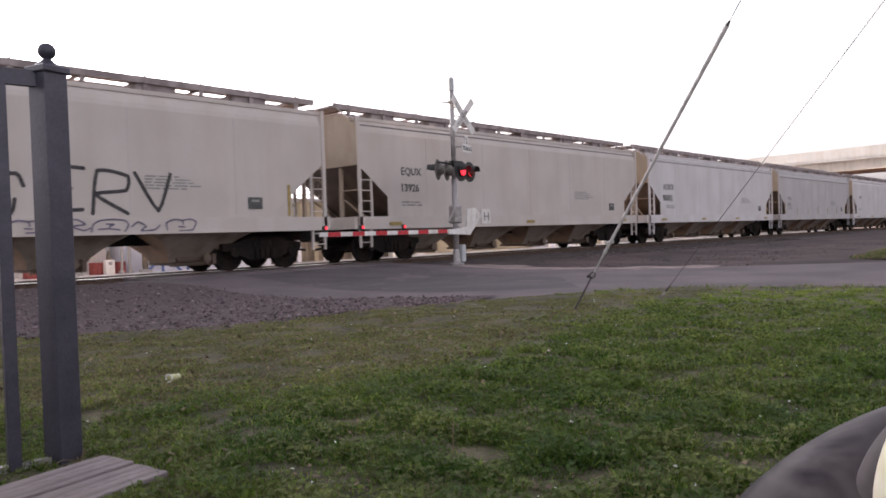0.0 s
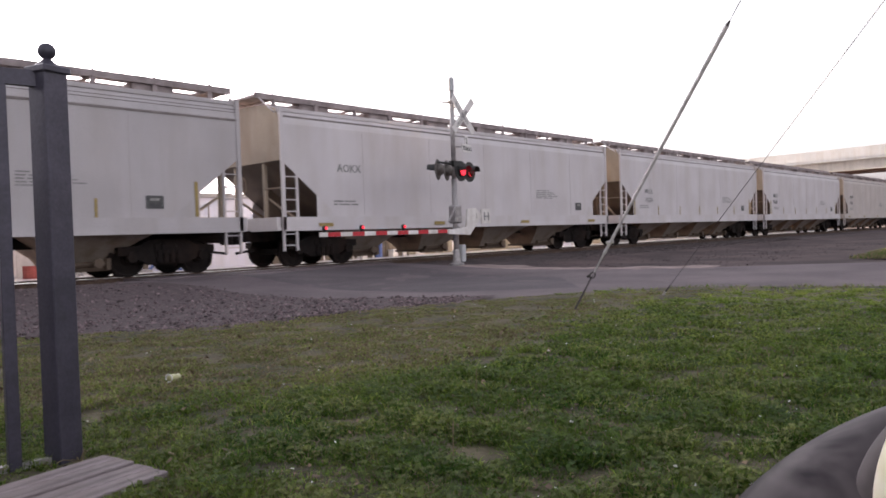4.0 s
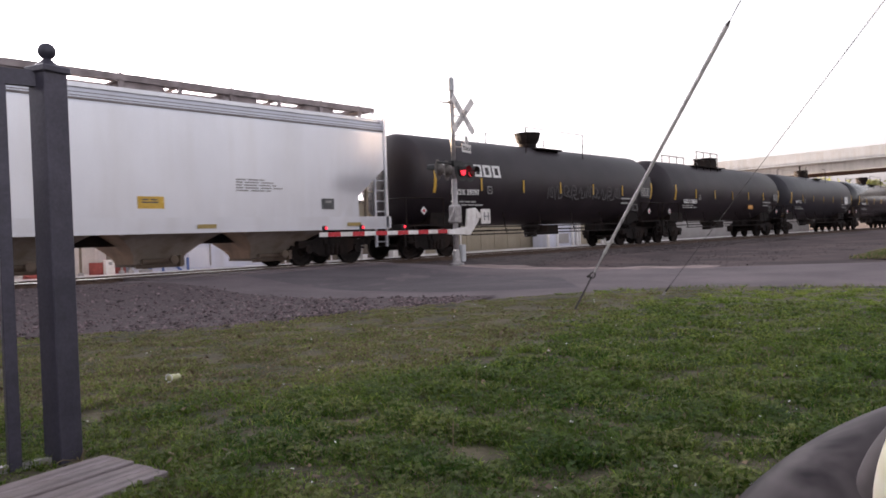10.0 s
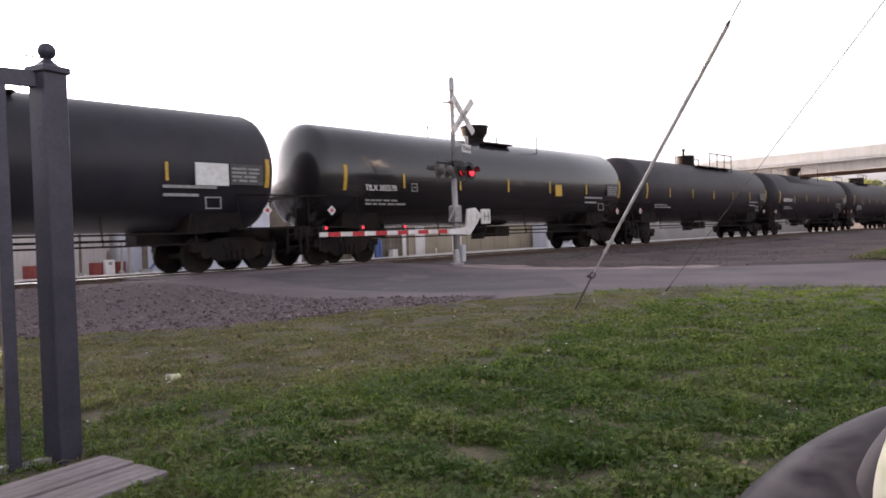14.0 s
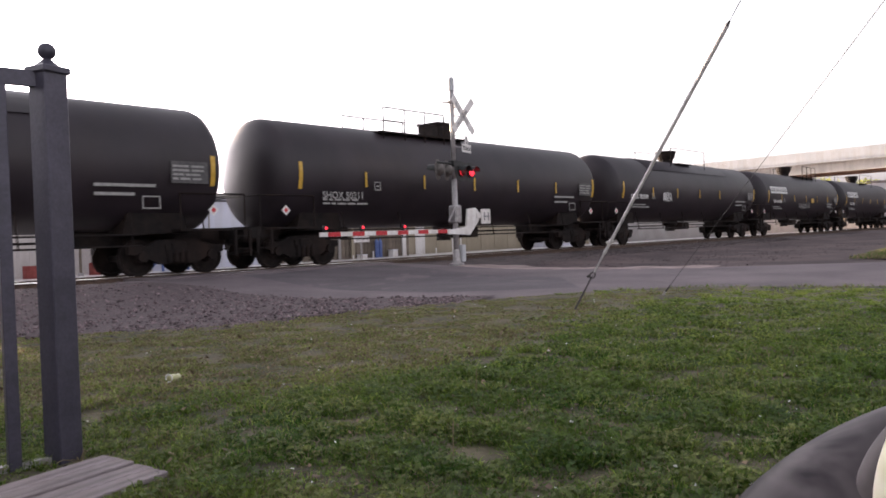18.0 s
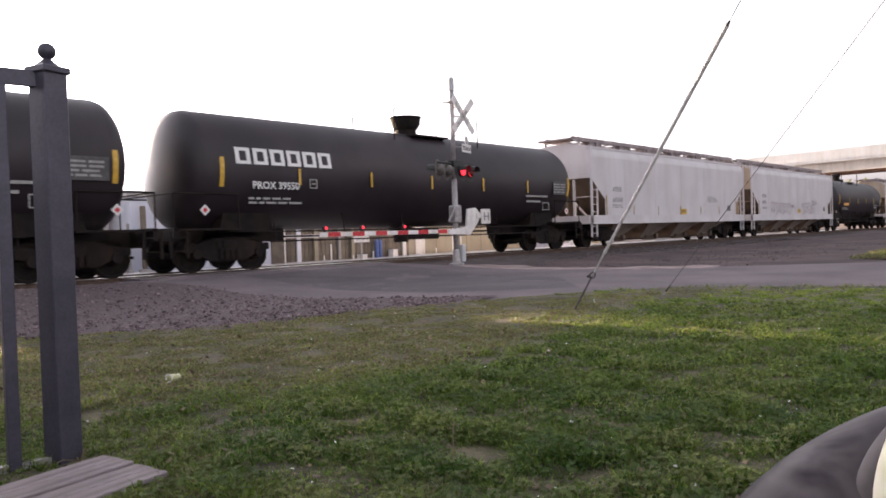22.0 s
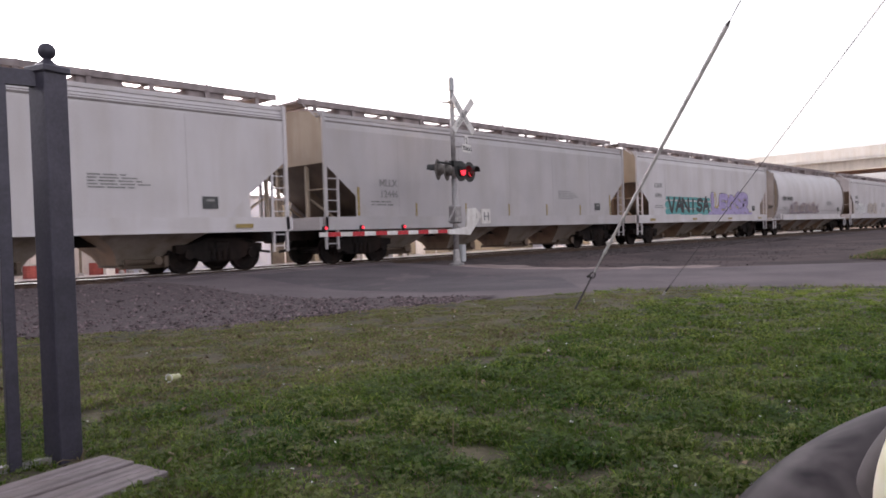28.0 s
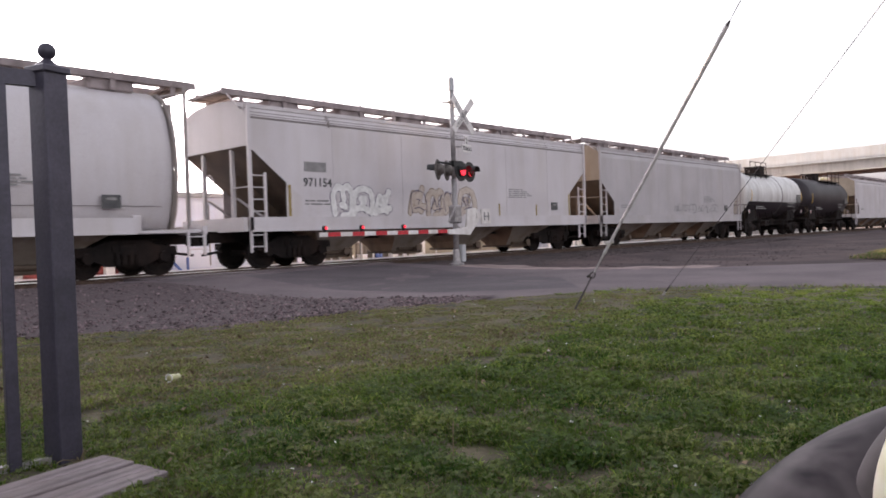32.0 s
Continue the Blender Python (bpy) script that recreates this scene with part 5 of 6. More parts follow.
# moment at which each wagon's front end passes a mark by the fence, and what the wagon is
HB, TB = letter_black, letter_white
CARS = [
    (0.760, "h", beige_paint, dict(seam=0, label="dirty off-white covered hopper wagon with black graffiti", marks=[], strips=2)),
    (2.033, "h", beige_paint, dict(label="beige covered hopper wagon with black lettering", marks=[("EQUX", 1.73, 2.65, 0.33, HB), ("13926", 1.70, 2.14, 0.33, HB)], yellow=3)),
    (3.306, "h", white_paint, dict(label="white covered hopper wagon with large black lettering", marks=[("AOKX", 1.47, 2.60, 0.40, HB), ("90052", 1.41, 2.05, 0.42, HB)], yellow=4, seam=3.93)),
    (4.571, "h", grey_paint, dict(seam=3.8, label="pale grey covered hopper wagon with yellow strips", marks=[("UTCX", 1.68, 2.30, 0.31, letter_grey), ("51235", 1.66, 1.92, 0.31, letter_grey)], strips=6)),
    (5.843, "h", white_paint, dict(label="off-white covered hopper wagon", marks=[("AOKX", 1.9, 2.64, 0.31, letter_grey)], strips=0, yellow=4)),
    (7.117, "h", white_paint, dict(label="white covered hopper wagon with yellow strips", marks=[("MLLX", 2.25, 2.37, 0.31, letter_grey), ("10374", 2.27, 1.96, 0.31, letter_grey)], strips=6)),
    (8.376, "h", white_paint, dict(label="white covered hopper wagon with black lettering", marks=[("MLLX", 1.72, 2.45, 0.33, HB), ("97671", 1.70, 2.03, 0.33, HB)], strips=5)),
    (9.649, "h", beige_paint, dict(closed=True, label="beige covered hopper wagon", marks=[("EQUX", 1.79, 2.62, 0.33, HB), ("13920", 1.77, 2.14, 0.33, HB)], yellow=4)),
    (10.924, "h", silver_paint, dict(seam=3.93, label="shiny silver covered hopper wagon with black lettering", marks=[("CPCX", 1.76, 2.46, 0.33, HB), ("815602", 1.74, 1.98, 0.33, HB)], yellow=4, tag=(0.98, 1.71))),
    (12.200, "t", black_paint, dict(label="black tank wagon with a white company mark", brand=True, marks=[("PROX 39597", 1.70, 2.08, 0.27, TB)], scrawl=(-1.0, 2.0, 5.6, 0.55, (14, 12, 13, 15, 12, 14, 13, 12, 15, 14), dull_panel, None, 4, 0.05))),
    (13.446, "t", black_paint, dict(label="plain black tank wagon with an orange panel", dome="box", rail="left", patch=(2.65, 1.80, 0.72, 0.24, orange_mark), marks=[("SHQX 50331", 1.80, 1.95, 0.30, TB)])),
    (14.692, "t", blue_black_paint, dict(label="black tank wagon with white lettering and yellow strips", marks=[("TILX 300056", 1.68, 2.14, 0.24, TB)], patch=(6.02, 2.42, 0.9, 0.55, letter_white), dome="barrel", rail="hook")),
    (15.933, "t", grey_tank_paint, dict(label="dark grey tank wagon with a sheen and yellow strips", patch=(3.2, 2.35, 0.45, 0.45, yellow_mark), marks=[("TILX 305570", 1.69, 2.14, 0.24, TB)])),
    (17.232, "t", black_paint, dict(label="black tank wagon with a manway rail", marks=[], rail="right", dome="barrel")),
    (18.532, "t", black_paint, dict(label="black tank wagon with white lettering", marks=[("CBTX 781504", 1.55, 2.2, 0.29, TB)], dome="round", strips=4, jacket=(-4.9, 4.6))),
    (19.822, "t", black_paint, dict(label="black tank wagon with small white print", marks=[("SHQX 50211", 1.66, 1.88, 0.28, faint_white)], rail="left", dome="box", dome_x=-0.2)),
    (21.074, "t", black_paint, dict(label="black tank wagon with white lettering and yellow strips", marks=[("CBTX 781509", 1.55, 2.12, 0.29, TB)], strips=4, dome_x=-0.3, jacket=(-4.9, 4.6), scrawl=(-3.95, 2.02, 0.95, 0.42, (14, 15, 13), letter_white, None, 21, 0.05))),
    (22.385, "t", black_paint, dict(label="black tank wagon with a large white company mark", brand=True, marks=[("PROX 94788", 1.73, 2.1, 0.28, TB)], scrawl=(-1.7, 1.78, 2.35, 0.36, (13, 12, 15, 14, 12, 13), faint_white, None, 9, 0.045), patch=(1.4, 2.32, 0.6, 0.3, yellow_mark), rail="right", dome_x=0.2)),
    (23.653, "t", black_paint, dict(label="black tank wagon with a white company mark", brand=True, marks=[("PROX 39550", 1.81, 2.1, 0.27, TB)], rail="thin", dome_x=0.4)),
    (24.941, "h", white_paint, dict(seam=0, label="clean white covered hopper wagon", end=white_paint, marks=[("UTLX", 1.82, 2.40, 0.30, letter_grey), ("643043", 1.78, 1.93, 0.30, letter_grey)], strips=5, tag=(0.37, 1.52), top=2.95)),
    (26.231, "h", white_paint, dict(seam=0, label="white covered hopper wagon with red graffiti along the side", marks=[("CCBX", 1.78, 2.42, 0.28, letter_grey), ("64339", 1.78, 2.03, 0.28, letter_grey)], strips=2, tag=(0.45, 1.58))),
    (27.511, "t", black_paint, dict(label="short black tank wagon with an orange mark", dome="tall", rail="hook", dome_x=-1.6, patch=(-4.8, 2.15, 1.5, 0.22, orange_mark), strips=4)),
    (28.658, "h", white_paint, dict(label="white covered hopper wagon", marks=[], yellow=3, seam=3.93)),
    (29.943, "h", grey_paint, dict(closed=True, label="grey covered hopper wagon with small lettering", marks=[("MLLX", 2.09, 2.27, 0.30, letter_grey), ("12446", 2.11, 1.94, 0.30, letter_grey)], strips=4)),
    (31.222, "h", white_paint, dict(closed=True, label="off-white covered hopper wagon with teal and violet graffiti", marks=[("EQUX", 1.76, 2.68, 0.3, letter_grey), ("16994", 1.74, 2.2, 0.3, letter_grey)], yellow=4)),
    (32.497, "r", white_paint, dict(label="round-sided pale hopper wagon with brown graffiti", marks=[("FURX 894206", 1.7, 2.28, 0.36, HB)])),
    (33.772, "h", white_paint, dict(label="white covered hopper wagon with a number and graffiti", end=grey_paint, marks=[("971154", 1.71, 2.2, 0.33, HB)], strips=5, seam=3.93, top=3.2)),
    (34.994, "h", grey_paint, dict(label="pale grey covered hopper wagon with faint graffiti", marks=[])),
    (36.20, "t", white_tank_paint, dict(label="white tank wagon with a black lower part", strips=0, dome="box", rail="left", r=1.45, lower=True)),
    (37.05, "t", black_paint, dict(label="black tank wagon at the far end", r=1.45, strips=0, dome="box", rail="right")),
    (37.90, "h", white_paint, dict(label="white covered hopper wagon at the far end", marks=[])),
    (39.15, "", None, None),
]
TRAIN = []
TRAIN_HALF = 8.0
for (t0, kind, paint, extra), nxt in zip(CARS, CARS[1:]):
    front = SPEED * t0 - 14.51
    long = round(SPEED * (nxt[0] - t0) - (1.06 if kind == "t" else 1.22), 2)
    middle = front + long / 2
    if kind == "t":
        car = tank_car(long, paint, **extra)
    else:
        car = hopper_car(long, paint, "round" if kind == "r" else "flat", **extra)
    TRAIN.append((car, middle))
INK = {
    0: [(-1.607, -1.3, 1.5, 5.3, 0.9, (5, 18, 6, 8, 0), spray_black, None, 2, 0.085),
        (-1.645, -1.4, 1.06, 5.8, 0.26, (16, 12, 17, 13, 16, 12, 17), spray_dusk, None, 3, 0.035)],
    20: [(-1.607, -5.14, 1.42, 3.67, 0.70, (16, 17, 16, 17, 16, 17), spray_wine, None, 5, 0.042),
         (-1.607, -1.3, 1.78, 0.75, 0.2, (12, 14, 13, 15), spray_wine, None, 5, 0.028),
         (-1.607, 0.95, 1.40, 2.87, 0.72, (17, 16, 17, 16), spray_wine, None, 6, 0.042)],
    24: [(-1.607, -5.4, 1.5, 5.0, 0.74, (10, 10, 10, 10, 10, 10), spray_teal, None, 17, 0.30),
         (-1.608, -5.4, 1.85, 5.0, 0.4, (10, 10, 10, 10, 10, 10), spray_teal, None, 17, 0.34),
         (-1.610, -5.4, 2.18, 5.0, 0.2, (10, 10, 10, 10, 10, 10), spray_teal, None, 17, 0.16),
         (-1.614, -5.3, 1.55, 4.9, 0.66, (0, 1, 2, 3, 4, 1), spray_black, None, 7, 0.20),
         (-1.607, -0.3, 1.35, 5.9, 1.15, (10, 10, 10, 10, 10), spray_yellow, spray_violet, 18, 0.16, 1.3),
         (-1.612, 0.1, 1.65, 4.6, 0.95, (12, 7, 12, 9, 12), spray_yellow, None, 19, 0.10),
         (-1.616, -0.1, 1.45, 5.4, 0.98, (11, 6, 9, 4, 8), spray_dusk, spray_violet, 8, 0.175, 1.22)],
    25: [(-1.60, -5.3, 1.36, 6.6, 0.78, (19, 16, 19, 17, 19, 16, 19), spray_blush, None, 10, 0.15),
         (-1.605, -5.2, 1.34, 6.4, 0.82, (19, 17, 19, 16, 19, 19, 17, 19), spray_dusk, None, 11, 0.055),
         (-1.606, -4.4, 1.5, 5.0, 0.5, (13, 19, 12, 19, 13), spray_brown, None, 12, 0.06)],
    26: [(-1.607, -5.35, 1.40, 2.3, 0.78, (17, 16, 19), spray_dusk, letter_white, 11, 0.10, 1.16),
         (-1.607, -2.35, 1.40, 3.3, 0.82, (19, 17, 19, 16), spray_brown, spray_sand, 12, 0.10, 1.25),
         (-1.618, -2.2, 1.45, 3.0, 0.7, (16, 19, 17, 19), spray_dusk, None, 14, 0.03)],
    27: [(-1.607, -1.0, 1.45, 5.5, 0.45, (19, 14, 17, 19, 12, 16), spray_grey, None, 13, 0.05)],
}
for k, pieces in INK.items():
    for piece in pieces:
        graffiti(TRAIN[k][0], *piece)
plate(TRAIN[26][0], "painted_over_mark", -TRAIN_HALF + 2.1, -1.604, 2.74, 0.75, 0.26, letter_grey, "grey painted-over lettering")


# ---- crossing signal ----
MX, MY = 16.2, 14.4
signal = tagged(new("crossing_signal"), "galvanised level-crossing signal mast with crossbuck, red lamps and lowered gate", "crossing signal")
signal.matrix_basis = pose(MX, MY, 0.12)


def sig(name, bm, material, label="", parent=None, m=None, smooth=False):
    return part(name, bm, material, parent or signal, label, smooth, m)


base = bmesh.new()
lathe(base, [(0.22, -0.05), (0.22, 0.06), (0.13, 0.10), (0.10, 0.45), (0.08, 0.5)], 14)
sig("mast_base", base, galvanised)
sig("mast", rod(rod(bmesh.new(), (0, 0, 0), (0, 0, 2.55), 0.085, 14), (0, 0, 2.5), (0, 0, 5.4), 0.07, 12), galvanised, "grey steel mast", None, None, True)
sig("finial", lathe(bmesh.new(), [(0.02, 5.12), (0.085, 5.14), (0.085, 5.48), (0.05, 5.52), (0.01, 5.53)], 14), concrete, "pale cap on the mast")
bm = bmesh.new()
rod(bm, (0, 0, 4.78), (-0.46, 0.1, 4.78), 0.02, 8)
rod(bm, (0, 0, 4.78), (-0.16, 0.03, 4.8), 0.045, 8)
sig("bell_arm", bm, galvanised)
box_foot = box(bmesh.new(), 0.09, 0.26, -0.16, 0.04, 0.12, 0.62, 0.02)
sig("junction_box", box_foot, concrete, "pale grey junction box at the foot of the mast")

# the crossbuck faces the road

def blade_sign(turn):
    bm = box(bmesh.new(), -0.69, 0.69, -0.012, 0.012, -0.108, 0.108, 0.004)
    b = sig("crossbuck_blade", bm, gate_white, "white crossbuck blade with worn black words", None, pose(0.38, -0.1, 4.44, 0, 0, 4) @ pose(0, 0, 0, 0, turn, 0))
    return b


for turn, words in ((45, "RAIL  ROAD"), (-45, "CROSSING")):
    b = blade_sign(turn)
    w = letters(words, 0.15, letter_grey)
    part("lettering", w, None, b, m=pose(-0.5, -0.016, -0.07))
for z in (4.65, 4.4):
    sig("bracket", rod(bmesh.new(), (0, 0, z), (0.3, -0.12, z), 0.02, 6), galvanised)
# two-track sign
num = sig("track_count_sign", box(bmesh.new(), -0.10, 0.10, -0.01, 0.01, -0.13, 0.13, 0.004), gate_white, "white sign with the digit two", None, pose(0.46, -0.12, 3.70, 0, 0, 15))
part("lettering", letters("2", 0.24, letter_black), None, num, m=pose(-0.07, -0.014, -0.09))
word = sig("tracks_sign", box(bmesh.new(), -0.30, 0.30, -0.01, 0.01, -0.12, 0.12, 0.004), gate_white, "white sign reading tracks", None, pose(0.46, -0.12, 3.46, 0, 0, 15))
part("lettering", letters("TRACKS", 0.165, letter_black), None, word, m=pose(-0.285, -0.014, -0.055))
for z in (3.82, 3.5):
    sig("bracket", rod(bmesh.new(), (0, 0, z), (0.3, -0.12, z), 0.018, 6), galvanised)
# lamp arm with two pairs of lamps
bm = bmesh.new()
rod(bm, (-0.85, -0.1, 3.0), (0.75, 0.1, 3.0), 0.03, 8)
box(bm, -0.1, 0.1, -0.1, 0.1, 2.9, 3.08)
sig("lamp_arm", bm, signal_black)


def lamp_head(x, y, turn, lit, skin=signal_black):
    bm = bmesh.new()
    out = Matrix.Rotation(radians(90), 4, "X")
    lathe(bm, [(0.06, -0.22), (0.16, -0.16), (0.17, 0.0), (0.17, 0.02), (0.15, 0.02), (0.15, -0.01)], 18, out)
    head = sig("lamp_head", bm, skin, "dark lamp housing with a hood", None, pose(x, y, 2.79, 0, 0, turn), True)
    disc = bmesh.new()
    lathe(disc, [(0.30, -0.006), (0.305, 0.0), (0.30, 0.006)], 22, out)
    part("backboard", disc, skin, head, m=pose(0, 0.03, 0))
    hood = bmesh.new()
    lathe(hood, [(0.165, 0.0), (0.16, 0.26), (0.15, 0.26), (0.155, 0.0)], 18, out)
    bmesh.ops.delete(hood, geom=[v for v in hood.verts if v.co.z < -0.05], context="VERTS")
    part("hood", hood, signal_black, head)
    if lit is None:
        part("lens", lathe(bmesh.new(), [(0.14, 0.0), (0.10, 0.03), (0.01, 0.045)], 18, out), lens_dark, head, m=pose(0, -0.02, 0))
        return None
    # the lens plate turns about its upright axis: one face glows, the other is dark
    plate_ob = part("lens", lathe(bmesh.new(), [(0.135, 0.006), (0.10, 0.03), (0.01, 0.04)], 18, out), lens_lit, head, "red lens", m=pose(0, -0.05, 0))
    part("lens_back", lathe(bmesh.new(), [(0.135, -0.004), (0.10, -0.03), (0.01, -0.04)], 18, out), lens_dark, plate_ob)
    return plate_ob


LAMP_A = lamp_head(0.26, -0.08, 5, True)
LAMP_B = lamp_head(0.74, 0.0, 5, True)
lamp_head(-0.78, -0.05, 206, None, faded_black)
lamp_head(-0.30, 0.05, 206, None, faded_black)
# gate mechanism
bm = box(bmesh.new(), -0.14, 0.14, -0.16, 0.16, 1.25, 1.78, 0.04)
sig("gate_motor", bm, galvanised, "grey gate motor housing")
bm = bmesh.new()
prism(bm, [(-0.62, 0.94), (0.0, 0.92), (0.3, 0.90), (0.7, 1.3), (0.8, 1.5), (0.58, 1.70), (0.22, 1.66), (0.14, 1.14), (-0.62, 1.06)], -0.30, -0.24)
sig("gate_bracket", bm, gate_white, "white bent gate bracket")
bm = bmesh.new()
rod(bm, (-0.6, -0.27, 1.3), (-0.2, -0.2, 1.75), 0.02, 6)
sig("brace", bm, galvanised)
sig("counterweight", box(bmesh.new(), 0.78, 1.20, -0.36, -0.30, 1.22, 1.66, 0.01), gate_white, "white counterweight plate")
sig("counterweight_mark", box(bmesh.new(), 0.86, 1.12, -0.372, -0.362, 1.42, 1.46), letter_grey)
for x in (0.9, 1.08):
    sig("counterweight_bar", box(bmesh.new(), x - 0.02, x + 0.02, -0.374, -0.363, 1.32, 1.56), letter_grey)
sig("counterweight_arm", box(bmesh.new(), 0.6, 0.8, -0.33, -0.25, 1.38, 1.54), gate_white)
arm = sig("gate_arm", box(bmesh.new(), -5.20, -0.5, -0.04, -0.015, 1.14, 1.25), gate_white, "lowered white gate arm with red stripes", None, pose(0, -0.22, -0.17))
n = 6
for k in range(n):
    x = -4.95 + 0.78 * k
    if x < -0.6:
        part("red_stripe", kept("stripe", lambda: mesh_of(box(bmesh.new(), 0, 0.39, -0.006, 0.0, 1.142, 1.248), red_mark, "red_stripe")), None, arm, m=pose(x, -0.04, 0))
for k, x in enumerate((-5.04, -3.86, -2.39)):
    lampbase = part("arm_lamp", kept("armlamp", lambda: mesh_of(lathe(bmesh.new(), [(0.035, 0), (0.035, 0.05), (0.06, 0.06), (0.06, 0.14), (0.03, 0.16)], 12), signal_black, "arm_lamp")), None, arm, m=pose(x, -0.03, 1.25))
    part("lamp_lens", kept("armlens", lambda: mesh_of(lathe(bmesh.new(), [(0.038, 0), (0.034, 0.015), (0.01, 0.022)], 12, Matrix.Rotation(radians(90), 4, "X")), lens_lit, "lamp_lens")), None, lampbase, m=pose(0, -0.055, 0.10))
# ---- guy wires and their pole ----
POLE = (8.35, -1.0)
pole = tagged(new("utility_pole"), "brown wooden utility pole that holds two guy wires", "utility pole")
part("shaft", rod(bmesh.new(), (POLE[0], POLE[1], -0.3), (POLE[0], POLE[1], 11), 0.16, 14, 0.11), pole_wood, pole)


def guy(foot, sunk, top, guard, label):
    g = tagged(new("guy_wire"), label, "guy wire")
    a, b, root = Vector(foot), Vector(top), Vector(sunk)
    way = (b - a).normalized()
    if not guard:
        part("wire", rod(bmesh.new(), a + way * 0.05, b, 0.0045, 6), wire_steel, g)
        part("grip", rod(bmesh.new(), a + way * 0.03, a + way * 0.2, 0.013, 8, 0.006), anchor_steel, g, "dark grip above the foot")
        part("foot_cap", rod(bmesh.new(), root - way * 0.06, a + way * 0.07, 0.022, 8, 0.016), guard_plastic, g, "pale cap at the foot")
        return g
    eye_at = a + way * 0.5
    part("wire", rod(bmesh.new(), eye_at, b, 0.0045, 6), wire_steel, g)
    part("anchor_rod", rod(bmesh.new(), root + (root - eye_at) * 0.3, eye_at, 0.012, 8), anchor_steel, g, "dark steel anchor rod in the grass")
    loop = bmesh.new()
    across = way.cross(Vector((0.68, -0.73, 0))).normalized().cross(way)
    ring = [eye_at + way * (0.03 + 0.045 * math.cos(k * 0.785)) + across * 0.034 * math.sin(k * 0.785) for k in range(9)]
    for p, q in zip(ring, ring[1:]):
        rod(loop, p, q, 0.010, 6)
    part("anchor_eye", loop, anchor_steel, g)
    part("nut", rod(bmesh.new(), eye_at - way * 0.02 - across * 0.055, eye_at + way * 0.02 - across * 0.03, 0.016, 6), anchor_steel, g)
    part("grip", rod(bmesh.new(), eye_at + way * 0.06, a + way * 0.88, 0.009, 8, 0.015), guard_plastic, g, "pale twisted grip on the wire")
    part("collar", rod(bmesh.new(), a + way * 0.86, a + way * 0.91, 0.025, 8), guard_plastic, g)
    part("guard", rod(bmesh.new(), a + way * 0.9, a + way * guard, 0.019, 10, 0.024), guard_plastic, g, "pale plastic guy guard")
    part("clamp", rod(bmesh.new(), a + way * 1.0 - across * 0.045, a + way * 1.05 + across * 0.04, 0.020, 8), guard_plastic, g, "pale clamp with a bolt")
    part("guard_cap", rod(bmesh.new(), a + way * guard, a + way * (guard + 0.06), 0.024, 10, 0.010), anchor_steel, g)
    return g


guy((8.245, 5.297, 0.02), (7.95, 5.11, 0.03), (8.33, -0.98, 9.82), 3.86, "steel guy wire in a pale plastic guard above the lawn")
guy((10.27, 5.04, 0.05), (10.27, 5.04, 0.04), (8.33, -0.98, 6.5), None, "thin steel guy wire anchored in the lawn")

# ---- iron fence and boards ----
fence = tagged(new("iron_fence"), "black iron fence end with a square post and ball finial", "fence")
FX, FY = 1.372, 3.855
along = Vector((-1.0, 0.1, 0)).normalized()
F_TURN = math.degrees(math.atan2(along.y, along.x))
fence.matrix_basis = pose(FX, FY, 0, 0, 0, F_TURN)
part("post", box(bmesh.new(), -0.062, 0.062, -0.062, 0.062, -0.12, 1.9, 0.005), fence_paint, fence, "square black post", m=pose(0, 0, 0, 0, 0, 22.2))
bm = bmesh.new()
box(bm, -0.075, 0.075, -0.075, 0.075, 1.895, 1.93, 0.006)
lathe(bm, [(0.065, 1.93), (0.035, 1.955), (0.024, 1.965)], 16)
part("cap", bm, fence_paint, fence, m=pose(0, 0, 0, 0, 0, 22.2))
bm = lathe(bmesh.new(), [(0.026, 1.95), (0.02, 1.965)] + [(0.042 * math.sin(a), 2.008 - 0.042 * math.cos(a)) for a in [0.5 + 2.6 * k / 8 for k in range(9)]], 18)
part("ball_finial", bm, fence_paint, fence, "round ball finial", True)
# The lower rail's pale steel colour stands in for sky reflected on it.
for z0, z1 in ((1.83, 1.905), (-0.015, 0.03)):
    part("fence_rail", box(bmesh.new(), 0.04, 4.0, -0.02, 0.02, z0, z1), fence_paint if z0 > 1 else galvanised, fence)
for k in range(16):
    part("picket", kept("picket", lambda: mesh_of(box(bmesh.new(), -0.0275, 0.0275, -0.0275, 0.0275, -0.06, 1.83, 0.003), fence_paint, "picket")), None, fence, m=pose(0.215 + 0.22 * k, 0, 0.0))
boards = tagged(new("wooden_boards"), "weathered grey boards laid on the grass by the fence post", "boards")
boards.matrix_basis = pose(1.50, 3.345, 0.045, 0, 0, 192)
for k in range(4):
    b = box(bmesh.new(), 0.0, 1.3, -0.058, 0.058, -0.012, 0.012, 0.004)
    part("board", b, old_wood, boards, m=pose(0.02 * math.sin(3 * k), -0.183 + 0.119 * k, 0.006 * (k % 2) - 0.006 * k, 0, 0, 0.4 * math.sin(5 * k)))
for x in (0.2, 1.0):
    part("batten", box(bmesh.new(), x, x + 0.07, -0.25, 0.23, -0.045, -0.012), old_wood, boards)

